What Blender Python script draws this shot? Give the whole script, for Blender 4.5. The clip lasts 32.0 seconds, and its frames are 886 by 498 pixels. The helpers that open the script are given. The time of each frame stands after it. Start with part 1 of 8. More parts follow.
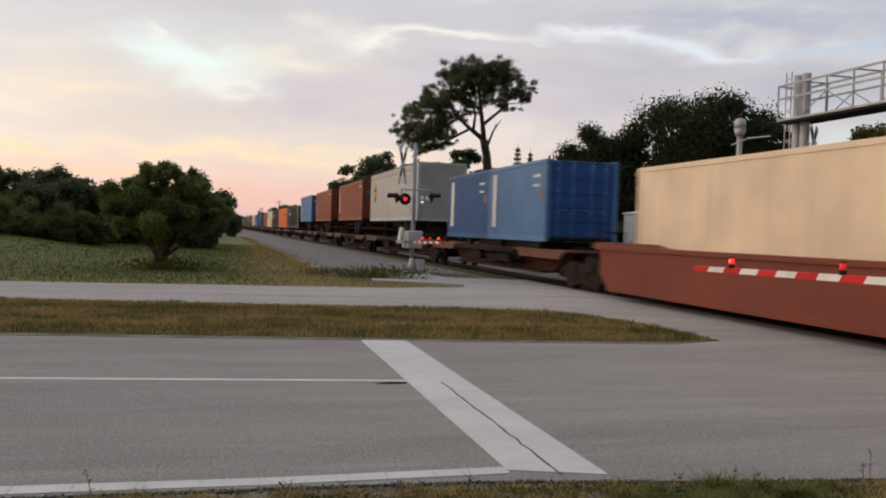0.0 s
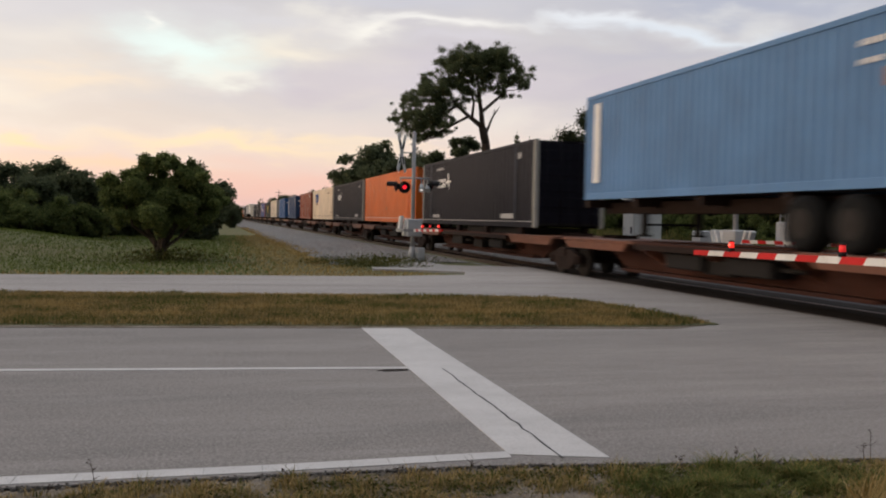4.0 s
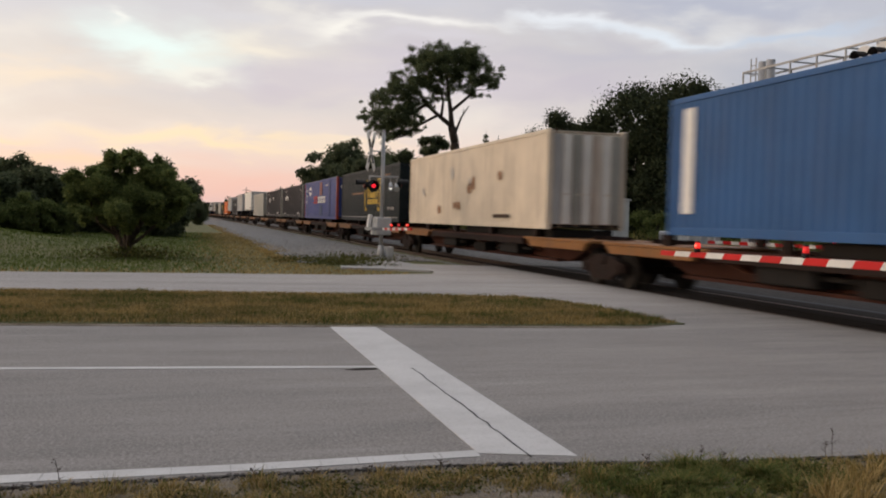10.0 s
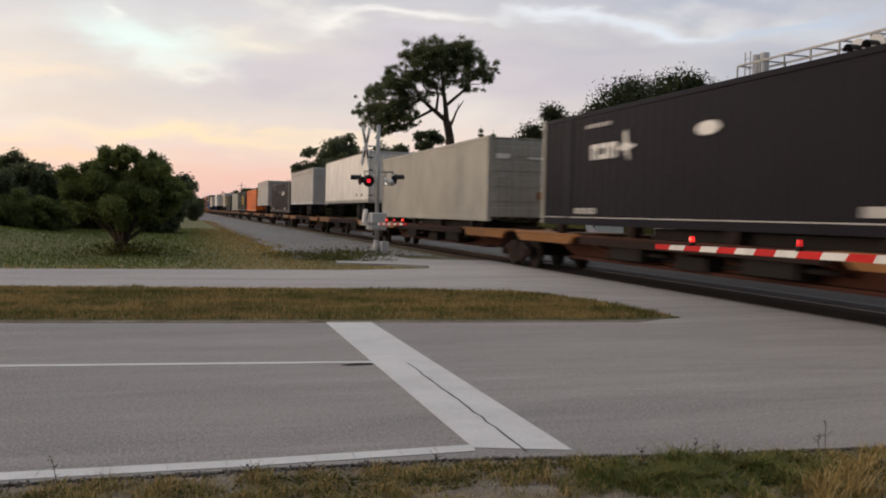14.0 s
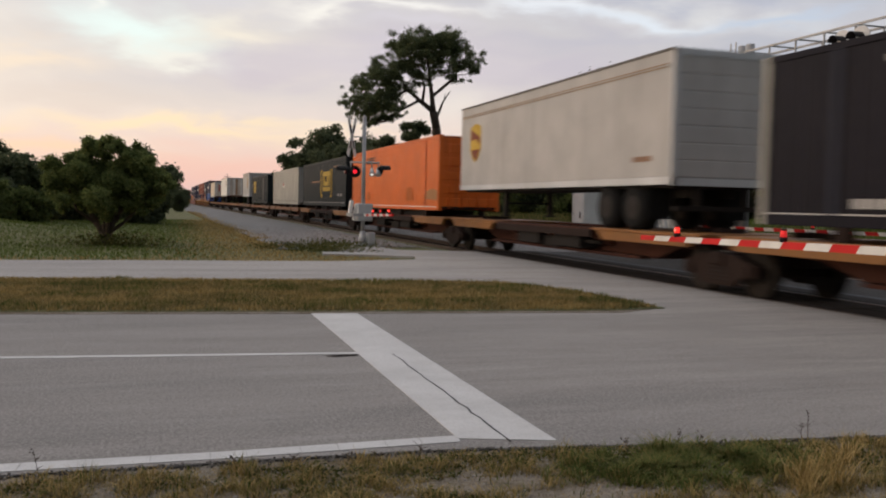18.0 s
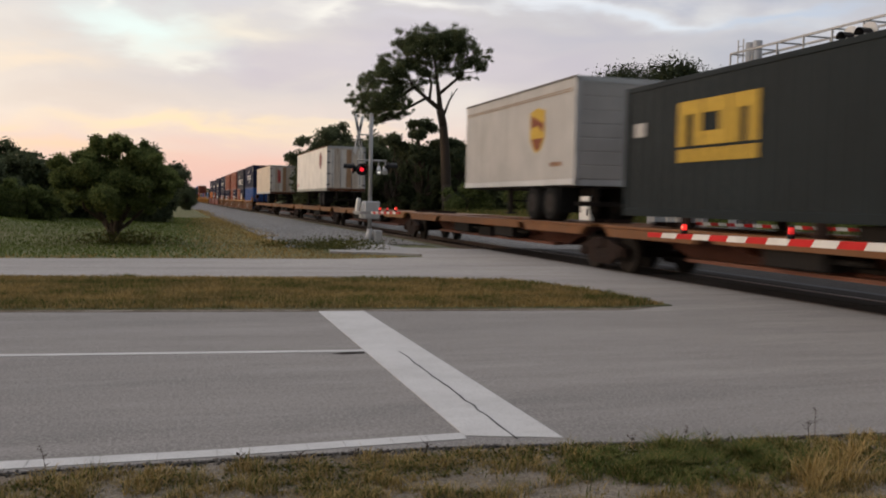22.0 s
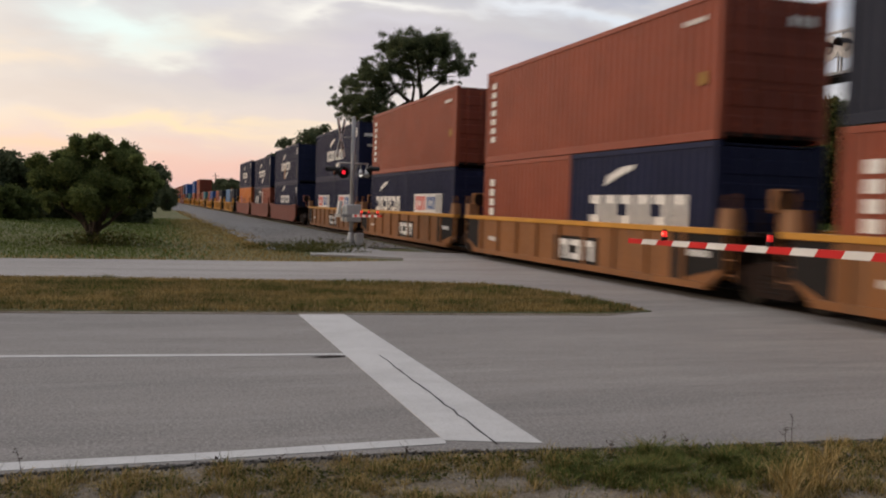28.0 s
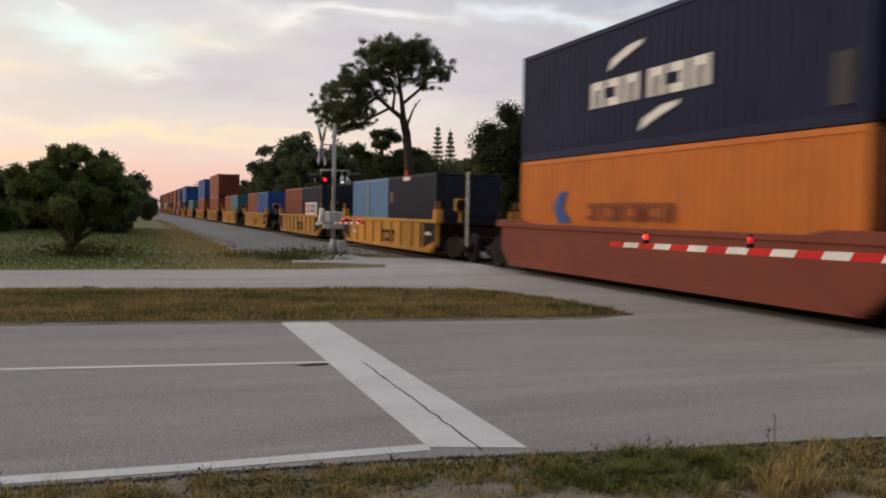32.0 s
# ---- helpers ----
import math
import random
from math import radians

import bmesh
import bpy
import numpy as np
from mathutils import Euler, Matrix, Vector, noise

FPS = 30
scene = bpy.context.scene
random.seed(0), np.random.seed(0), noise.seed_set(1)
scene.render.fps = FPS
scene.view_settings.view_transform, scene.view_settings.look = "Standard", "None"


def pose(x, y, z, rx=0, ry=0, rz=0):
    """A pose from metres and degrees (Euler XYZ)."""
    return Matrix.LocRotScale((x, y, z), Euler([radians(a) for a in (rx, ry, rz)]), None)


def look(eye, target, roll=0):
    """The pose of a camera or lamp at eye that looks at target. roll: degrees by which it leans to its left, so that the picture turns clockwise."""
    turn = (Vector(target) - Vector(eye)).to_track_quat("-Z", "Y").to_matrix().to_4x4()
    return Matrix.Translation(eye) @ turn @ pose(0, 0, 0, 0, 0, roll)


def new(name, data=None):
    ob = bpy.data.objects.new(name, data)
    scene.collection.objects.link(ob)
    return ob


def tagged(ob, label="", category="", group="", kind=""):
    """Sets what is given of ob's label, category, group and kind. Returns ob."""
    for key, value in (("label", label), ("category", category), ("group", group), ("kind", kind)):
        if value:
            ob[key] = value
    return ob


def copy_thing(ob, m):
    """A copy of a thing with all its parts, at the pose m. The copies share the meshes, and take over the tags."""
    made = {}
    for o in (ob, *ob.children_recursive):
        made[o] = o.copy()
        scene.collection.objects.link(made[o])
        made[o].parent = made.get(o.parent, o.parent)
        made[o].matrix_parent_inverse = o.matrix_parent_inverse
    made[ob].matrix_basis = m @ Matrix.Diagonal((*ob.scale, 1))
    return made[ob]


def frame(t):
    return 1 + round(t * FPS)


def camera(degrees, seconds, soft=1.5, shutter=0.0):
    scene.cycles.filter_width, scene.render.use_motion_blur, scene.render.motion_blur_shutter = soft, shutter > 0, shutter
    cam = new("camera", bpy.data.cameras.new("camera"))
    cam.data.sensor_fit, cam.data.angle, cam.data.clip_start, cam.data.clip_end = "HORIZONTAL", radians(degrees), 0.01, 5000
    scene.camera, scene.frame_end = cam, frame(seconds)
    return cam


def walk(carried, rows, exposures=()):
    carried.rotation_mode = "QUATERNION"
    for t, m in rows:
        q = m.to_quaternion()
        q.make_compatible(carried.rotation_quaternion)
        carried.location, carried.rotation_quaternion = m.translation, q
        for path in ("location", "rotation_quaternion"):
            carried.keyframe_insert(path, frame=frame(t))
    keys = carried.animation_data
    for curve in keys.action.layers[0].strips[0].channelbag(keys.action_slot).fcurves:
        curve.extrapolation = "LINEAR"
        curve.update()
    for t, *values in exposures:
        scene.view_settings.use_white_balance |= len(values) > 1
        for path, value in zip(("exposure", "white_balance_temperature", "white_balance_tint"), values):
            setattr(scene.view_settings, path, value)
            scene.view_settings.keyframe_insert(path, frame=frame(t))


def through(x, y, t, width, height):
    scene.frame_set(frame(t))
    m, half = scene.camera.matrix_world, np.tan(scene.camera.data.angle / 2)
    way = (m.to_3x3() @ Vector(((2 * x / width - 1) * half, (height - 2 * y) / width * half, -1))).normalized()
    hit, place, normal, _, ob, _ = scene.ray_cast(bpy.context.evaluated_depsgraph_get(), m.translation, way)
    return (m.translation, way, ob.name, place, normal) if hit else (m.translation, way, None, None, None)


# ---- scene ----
# World: x across the track (away from the road side), y along the track, z up. Rail tops lie at z = 0.
cam = camera(52.01, 32.0, soft=2.0, shutter=0.5)


def aim(x, y, z, yaw, pitch, roll):
    eye = Vector((x, y, z))
    yaw, pitch = radians(yaw), radians(pitch)
    ahead = Vector((-math.sin(yaw) * math.cos(pitch), math.cos(yaw) * math.cos(pitch), math.sin(pitch)))
    return look(eye, eye + ahead, roll)


PATH = [
    (0.0, aim(-0.005, 0.036, 1.580, -14.15, -1.12, 1.86)),
    (0.5, aim(-0.008, 0.016, 1.579, -13.78, -1.08, 1.69)),
    (1.0, aim(0.000, 0.004, 1.578, -14.27, -0.96, 1.30)),
    (1.5, aim(-0.004, 0.022, 1.569, -15.17, -1.02, 1.32)),
    (2.0, aim(-0.023, -0.009, 1.583, -15.05, -1.14, 1.26)),
    (2.5, aim(-0.011, 0.019, 1.577, -14.93, -1.01, 1.32)),
    (3.0, aim(-0.004, 0.038, 1.571, -14.21, -1.34, 1.27)),
    (3.5, aim(0.000, 0.036, 1.563, -13.91, -1.63, 1.13)),
    (5.5, aim(-0.005, 0.008, 1.577, -15.98, -2.40, 1.23)),
    (6.0, aim(0.003, 0.006, 1.576, -16.21, -2.44, 1.24)),
    (6.5, aim(-0.004, -0.010, 1.578, -16.18, -2.48, 1.17)),
    (7.0, aim(-0.001, 0.006, 1.574, -16.51, -2.42, 1.14)),
    (7.5, aim(-0.019, -0.033, 1.591, -16.62, -2.31, 1.18)),
    (8.0, aim(-0.021, -0.030, 1.587, -16.62, -2.02, 1.24)),
    (8.5, aim(-0.021, -0.025, 1.589, -16.82, -1.81, 1.28)),
    (9.0, aim(-0.016, 0.006, 1.569, -16.45, -1.68, 1.32)),
    (9.5, aim(-0.026, -0.006, 1.574, -16.38, -2.07, 1.39)),
    (10.0, aim(-0.016, 0.019, 1.570, -16.15, -1.89, 1.54)),
    (10.5, aim(-0.022, -0.026, 1.582, -16.01, -1.65, 1.61)),
    (11.0, aim(-0.005, 0.016, 1.567, -15.89, -1.47, 1.38)),
    (11.5, aim(-0.004, -0.000, 1.565, -15.87, -1.50, 0.96)),
    (12.0, aim(-0.027, -0.023, 1.581, -16.25, -1.80, 0.92)),
    (12.5, aim(-0.010, 0.020, 1.571, -16.35, -1.95, 1.04)),
    (13.0, aim(-0.009, -0.005, 1.576, -16.54, -2.04, 1.05)),
    (13.5, aim(-0.007, 0.008, 1.577, -16.63, -2.11, 1.21)),
    (14.0, aim(-0.012, 0.002, 1.577, -16.43, -2.23, 1.25)),
    (14.5, aim(-0.024, -0.027, 1.582, -16.35, -2.36, 1.15)),
    (16.5, aim(0.012, 0.003, 1.571, -16.92, -2.99, 0.96)),
    (17.0, aim(0.007, 0.006, 1.585, -17.36, -3.25, 1.06)),
    (17.5, aim(-0.001, 0.006, 1.583, -17.17, -3.09, 1.03)),
    (18.0, aim(0.006, 0.010, 1.576, -17.28, -2.78, 1.26)),
    (18.5, aim(0.013, 0.013, 1.572, -17.20, -2.67, 1.23)),
    (19.0, aim(0.013, 0.013, 1.574, -17.27, -2.67, 1.06)),
    (19.5, aim(0.019, 0.035, 1.566, -16.94, -2.87, 0.98)),
    (20.0, aim(0.016, 0.022, 1.575, -16.76, -3.02, 1.03)),
    (20.5, aim(0.007, -0.005, 1.582, -16.83, -2.85, 1.10)),
    (21.0, aim(0.023, -0.001, 1.580, -16.76, -2.61, 1.05)),
    (21.5, aim(0.026, 0.002, 1.575, -16.78, -2.72, 1.13)),
    (22.0, aim(0.013, 0.007, 1.573, -16.83, -2.93, 1.15)),
    (22.5, aim(0.005, -0.000, 1.576, -16.84, -2.94, 1.28)),
    (23.0, aim(0.000, 0.000, 1.575, -16.90, -2.90, 1.30)),
    (23.5, aim(0.002, 0.021, 1.570, -16.99, -3.04, 1.38)),
    (24.0, aim(-0.011, -0.017, 1.586, -16.88, -3.27, 1.34)),
    (24.5, aim(0.000, 0.016, 1.571, -16.88, -3.24, 1.27)),
    (25.0, aim(0.008, 0.019, 1.570, -16.90, -3.14, 1.32)),
    (25.5, aim(-0.002, 0.004, 1.578, -17.09, -2.94, 1.39)),
    (27.5, aim(-0.001, 0.004, 1.579, -17.87, -2.78, 1.76)),
    (28.0, aim(0.009, 0.002, 1.581, -18.01, -2.67, 1.76)),
    (28.5, aim(0.016, -0.000, 1.584, -18.19, -2.44, 1.72)),
    (29.0, aim(0.011, -0.012, 1.584, -18.41, -2.15, 1.60)),
    (29.5, aim(0.011, 0.018, 1.576, -18.49, -2.13, 1.46)),
    (30.0, aim(-0.001, -0.014, 1.586, -18.64, -2.10, 1.42)),
    (30.5, aim(-0.014, -0.036, 1.591, -18.80, -2.22, 1.28)),
    (31.0, aim(0.017, 0.018, 1.579, -18.74, -2.29, 1.19)),
    (31.5, aim(0.021, 0.011, 1.581, -18.90, -2.23, 1.00)),
    (32.0, aim(0.017, 0.007, 1.582, -19.09, -2.28, 1.01)),
]
walk(cam, PATH)

# how far the train has come, in metres, by the second
RUN = [
    (0.0, 0.00), (0.5, 10.71), (1.0, 21.47), (2.0, 43.06), (3.0, 64.75), (3.5, 75.67), (5.5, 119.57), (6.0, 130.40),
    (7.0, 151.77), (8.0, 173.16), (9.0, 194.75), (10.0, 216.47), (11.0, 238.34), (12.0, 260.28), (13.0, 282.35), (14.0, 304.47),
    (14.5, 315.48), (16.5, 359.40), (17.0, 370.32), (18.0, 392.16), (19.0, 414.16), (20.0, 436.28), (21.0, 458.28), (22.0, 480.17),
    (23.0, 502.14), (24.0, 524.17), (25.0, 546.11), (25.5, 557.04), (27.5, 600.53), (28.5, 622.03), (29.0, 632.85), (29.5, 643.56),
    (30.0, 654.09), (30.5, 664.63), (31.0, 675.24), (31.5, 685.84), (32.0, 696.29),
]

# ---- sky and light: an overcast dusk, the glow low in the west ----
world = bpy.data.worlds.new("dusk_sky")
scene.world = world
world.use_nodes = True
SUN_TURN, SUN_LIFT = -78.0, 5.0        # degrees from +y (towards -x), and above the horizon

# banks and bright gaps of the sky: bearing, height, half width and half height in degrees, slope, colour, strength
WEST_CLOUDS = [
    (-8.0, 12.0, 7.0, 1.8, 0.0, (0.68, 0.63, 0.66), 0.70),
    (-9.0, 9.8, 5.0, 1.0, 2.0, (0.86, 0.76, 0.68), 0.60),
    (-9.0, 7.7, 5.0, 0.9, 3.0, (0.95, 0.74, 0.56), 0.80),
    (-6.0, 5.8, 8.0, 0.9, 0.0, (0.73, 0.59, 0.54), 0.70),
    (-2.0, 6.6, 5.0, 0.6, -4.0, (0.72, 0.62, 0.60), 0.60),
    (2.5, 11.8, 4.0, 0.8, -4.0, (0.70, 0.66, 0.69), 0.70),
    (4.9, 7.8, 3.8, 1.0, 0.0, (0.60, 0.50, 0.57), 0.85),
    (-1.0, 9.9, 3.8, 1.15, -12.0, (0.84, 0.95, 0.91), 1.00),
    (-3.6, 11.3, 0.8, 0.3, -20.0, (0.95, 0.92, 0.86), 0.80),
    (0.6, 8.5, 2.0, 0.50, -12.0, (1.00, 0.93, 0.82), 0.55),
    (4.8, 9.9, 3.0, 0.9, 3.0, (0.97, 0.86, 0.70), 0.90),
]
MIDDLE_CLOUDS = [
    (14.0, 8.8, 7.5, 2.0, 0.0, (0.60, 0.52, 0.61), 0.85),
    (13.0, 13.6, 8.0, 0.6, 0.0, (0.60, 0.58, 0.66), 0.60),
    (16.0, 11.2, 4.0, 0.5, 0.0, (0.70, 0.64, 0.70), 0.60),
    (9.2, 11.7, 2.2, 0.5, 6.0, (1.00, 0.94, 0.86), 0.85),
    (14.5, 12.3, 5.0, 0.36, 0.0, (1.00, 0.95, 0.90), 0.75),
    (10.0, 5.4, 7.0, 0.8, 0.0, (0.78, 0.64, 0.62), 0.60),
    (0.6, 4.3, 7.0, 0.45, -1.0, (1.00, 0.76, 0.50), 0.85),
    (10.0, 4.4, 4.0, 0.40, 0.0, (0.95, 0.75, 0.58), 0.60),
    (-11.0, 3.9, 3.0, 0.35, 0.0, (1.05, 0.74, 0.42), 0.80),
    (-7.0, 2.6, 6.0, 0.6, 0.0, (0.95, 0.64, 0.44), 0.70),
    (3.5, 2.0, 4.0, 0.9, 0.0, (0.88, 0.52, 0.47), 0.75),
]
EAST_CLOUDS = [
    (32.0, 12.9, 9.0, 0.8, -2.0, (0.42, 0.42, 0.53), 0.85),
    (24.0, 8.3, 6.0, 1.6, 0.0, (0.53, 0.46, 0.55), 0.75),
    (26.0, 10.2, 5.0, 0.6, 0.0, (0.50, 0.46, 0.55), 0.60),
    (37.0, 8.5, 6.0, 1.8, 0.0, (0.40, 0.40, 0.50), 0.75),
    (23.6, 12.2, 3.5, 0.35, -6.0, (0.86, 0.86, 0.90), 0.85),
    (29.0, 11.4, 5.5, 0.42, -6.0, (0.76, 0.80, 0.88), 0.90),
    (37.0, 11.0, 4.0, 0.35, 6.0, (0.50, 0.56, 0.70), 0.80),
    (37.0, 5.6, 5.0, 0.7, 0.0, (0.60, 0.66, 0.72), 0.70),
]


def build_sky():
    nt = world.node_tree
    nt.nodes.clear()
    N, lk = nt.nodes.new, nt.links.new

    def math_node(op, a, b=None, clamp=False):
        n = N("ShaderNodeMath")
        n.operation, n.use_clamp = op, clamp
        for i, v in enumerate((a, b)):
            if v is None:
                continue
            if isinstance(v, (int, float)):
                n.inputs[i].default_value = v
            else:
                lk(v, n.inputs[i])
        return n.outputs[0]

    def mix(fac, a, b, blend="MIX"):
        n = N("ShaderNodeMix")
        n.data_type, n.blend_type = "RGBA", blend
        for s, v in ((0, fac), (6, a), (7, b)):
            if isinstance(v, (int, float)):
                n.inputs[s].default_value = v
            elif isinstance(v, tuple):
                n.inputs[s].default_value = (*v, 1)
            else:
                lk(v, n.inputs[s])
        return n.outputs[2]

    def ramp(fac, *stops):
        n = N("ShaderNodeValToRGB")
        e = n.color_ramp.elements
        while len(e) < len(stops):
            e.new(0.5)
        for el, (p, c) in zip(e, stops):
            el.position, el.color = p, (*c, 1) if isinstance(c, tuple) else (c, c, c, 1)
        lk(fac, n.inputs[0])
        return n.outputs[0]

    tc = N("ShaderNodeTexCoord")
    sep = N("ShaderNodeSeparateXYZ")
    lk(tc.outputs["Generated"], sep.inputs[0])
    x, y, z = sep.outputs
    up = math_node("MAXIMUM", z, 0.0)
    # west glow: 1 towards the sun's side
    sx, sy = math.sin(radians(SUN_TURN)), math.cos(radians(SUN_TURN))
    west = math_node("ADD", math_node("MULTIPLY", x, sx), math_node("MULTIPLY", y, sy))
    west = math_node("ADD", math_node("MULTIPLY", west, 0.5), 0.5)
    base = ramp(up, (0.0, (0.76, 0.50, 0.50)), (0.045, (0.84, 0.59, 0.55)), (0.10, (0.82, 0.70, 0.66)), (0.17, (0.72, 0.64, 0.61)), (0.28, (0.60, 0.58, 0.62)), (0.6, (0.52, 0.54, 0.62)))
    cool = ramp(up, (0.0, (0.66, 0.53, 0.53)), (0.06, (0.62, 0.54, 0.58)), (0.14, (0.47, 0.455, 0.54)), (0.24, (0.44, 0.45, 0.55)), (0.6, (0.42, 0.46, 0.58)))
    side = N("ShaderNodeMapRange")
    side.inputs[1].default_value, side.inputs[2].default_value = 0.12, 0.46
    lk(west, side.inputs[0])
    field = mix(side.outputs[0], cool, base)
    # cloud sheets drawn out level: bearing and height as the plane of the noise
    az, el = math_node("ARCTAN2", x, y), math_node("ARCSINE", z)
    flat = N("ShaderNodeCombineXYZ")
    lk(math_node("MULTIPLY", az, 5.0), flat.inputs[0])
    lk(math_node("MULTIPLY", el, 15.0), flat.inputs[1])
    mp = N("ShaderNodeMapping")
    mp.inputs["Rotation"].default_value = (0, 0, radians(-7))
    mp.inputs["Location"].default_value = (2.3, 0.35, 0.0)
    lk(flat.outputs[0], mp.inputs[0])

    def cloud(scale, detail, rough, dist):
        n = N("ShaderNodeTexNoise")
        n.inputs["Scale"].default_value, n.inputs["Detail"].default_value = scale, detail
        n.inputs["Roughness"].default_value, n.inputs["Distortion"].default_value = rough, dist
        lk(mp.outputs[0], n.inputs["Vector"])
        return n.outputs[0]

    big, fine = cloud(0.75, 5.0, 0.50, 0.5), cloud(2.4, 6.0, 0.55, 0.4)
    body = math_node("ADD", math_node("MULTIPLY", big, 0.72), math_node("MULTIPLY", fine, 0.28))
    grey = ramp(body, (0.46, 0.0), (0.56, 1.0))
    lit = ramp(body, (0.37, 1.0), (0.455, 0.0))
    shade = mix(side.outputs[0], (0.38, 0.385, 0.47), (0.53, 0.49, 0.53))
    high = ramp(up, (0.03, 0.0), (0.10, 0.30), (0.25, 0.45), (1.0, 0.8))
    field = mix(math_node("MULTIPLY", grey, high), field, shade)
    glow = mix(side.outputs[0], (0.80, 0.84, 0.92), (1.0, 0.93, 0.80))
    field = mix(math_node("MULTIPLY", lit, math_node("MULTIPLY", high, 0.85)), field, glow)
    # the cloud banks and bright gaps over the line, with ragged edges
    rag, rag2 = cloud(1.5, 5.0, 0.50, 0.3), cloud(2.2, 5.0, 0.50, 0.3)
    az = math_node("ADD", az, math_node("MULTIPLY", math_node("SUBTRACT", rag, 0.5), 0.16))
    el = math_node("ADD", el, math_node("MULTIPLY", math_node("SUBTRACT", rag2, 0.5), 0.060))
    for a, e, wa, we, tilt, color, force in WEST_CLOUDS + MIDDLE_CLOUDS + EAST_CLOUDS:
        da, de = math_node("SUBTRACT", az, radians(a)), math_node("SUBTRACT", el, radians(e))
        de = math_node("SUBTRACT", de, math_node("MULTIPLY", da, math.tan(radians(tilt))))
        r2 = math_node("ADD", math_node("POWER", math_node("DIVIDE", da, radians(wa)), 2.0), math_node("POWER", math_node("DIVIDE", de, radians(we)), 2.0))
        field = mix(math_node("MULTIPLY", math_node("POWER", 2.7183, math_node("MULTIPLY", r2, -1.0)), force), field, color)
    # the bright west, behind the camera's shoulder
    hot = math_node("POWER", west, 8.0)
    field = mix(math_node("MULTIPLY", hot, 0.85), field, (1.85, 1.46, 1.20))
    # the sky overhead, out of view, is brightened to light the ground
    field = mix(ramp(z, (0.42, 0.0), (0.8, 1.0)), field, (1.18, 1.15, 1.18))
    # the east and south, behind the camera, are already dim and blue
    back = N("ShaderNodeMapRange")
    back.inputs[1].default_value, back.inputs[2].default_value = 0.20, -0.35
    lk(y, back.inputs[0])
    dim = math_node("MULTIPLY", back.outputs[0], math_node("SUBTRACT", 1.0, math_node("POWER", west, 3.0)))
    field = mix(math_node("MULTIPLY", dim, 0.95), field, (0.095, 0.105, 0.14))
    sky = N("ShaderNodeTexSky")
    sky.sky_type, sky.sun_disc = "NISHITA", False
    sky.sun_elevation, sky.sun_rotation = radians(SUN_LIFT), radians(SUN_TURN)
    b1, b2, add, out = N("ShaderNodeBackground"), N("ShaderNodeBackground"), N("ShaderNodeAddShader"), N("ShaderNodeOutputWorld")
    lk(field, b1.inputs[0])
    b1.inputs[1].default_value = 0.94
    lk(sky.outputs[0], b2.inputs[0])
    b2.inputs[1].default_value = 0.05
    lk(b1.outputs[0], add.inputs[0])
    lk(b2.outputs[0], add.inputs[1])
    lk(add.outputs[0], out.inputs[0])


build_sky()
sun = new("sun", bpy.data.lights.new("sun", "SUN"))
sun.data.energy, sun.data.angle, sun.data.color = 0.55, radians(25), (1.0, 0.76, 0.56)
_d = Vector((math.sin(radians(SUN_TURN)), math.cos(radians(SUN_TURN)), math.tan(radians(9))))
sun.matrix_world = look(_d * 100, (0, 0, 0))
scene.view_settings.exposure = 0.0

# ---- materials ----


def nodes_of(name):
    m = bpy.data.materials.new(name)
    m.use_nodes = True
    nt = m.node_tree
    return m, nt, nt.nodes["Principled BSDF"]


def link_noise(nt, scale, detail=4.0, rough=0.55, coord="Object", stretch=(1, 1, 1)):
    tc, mp, n = nt.nodes.new("ShaderNodeTexCoord"), nt.nodes.new("ShaderNodeMapping"), nt.nodes.new("ShaderNodeTexNoise")
    mp.inputs["Scale"].default_value = stretch
    n.inputs["Scale"].default_value, n.inputs["Detail"].default_value, n.inputs["Roughness"].default_value = scale, detail, rough
    nt.links.new(tc.outputs[coord], mp.inputs[0])
    nt.links.new(mp.outputs[0], n.inputs["Vector"])
    return n.outputs[0]


def color_mix(nt, fac, a, b, blend="MIX"):
    n = nt.nodes.new("ShaderNodeMix")
    n.data_type, n.blend_type = "RGBA", blend
    for s, v in ((0, fac), (6, a), (7, b)):
        if isinstance(v, (int, float)):
            n.inputs[s].default_value = v
        elif isinstance(v, tuple):
            n.inputs[s].default_value = (*v, 1)
        else:
            nt.links.new(v, n.inputs[s])
    return n.outputs[2]


def grade(nt, fac, lo, hi, a=0.0, b=1.0):
    n = nt.nodes.new("ShaderNodeMapRange")
    for i, v in enumerate((lo, hi, a, b), 1):
        n.inputs[i].default_value = v
    nt.links.new(fac, n.inputs[0])
    return n.outputs[0]


def add_bump(nt, b, height, strength, distance):
    n = nt.nodes.new("ShaderNodeBump")
    n.inputs["Strength"].default_value, n.inputs["Distance"].default_value = strength, distance
    nt.links.new(height, n.inputs["Height"])
    nt.links.new(n.outputs[0], b.inputs["Normal"])


def scaled(c, k):
    return tuple(max(0.0, min(1.0, v * k)) for v in c)


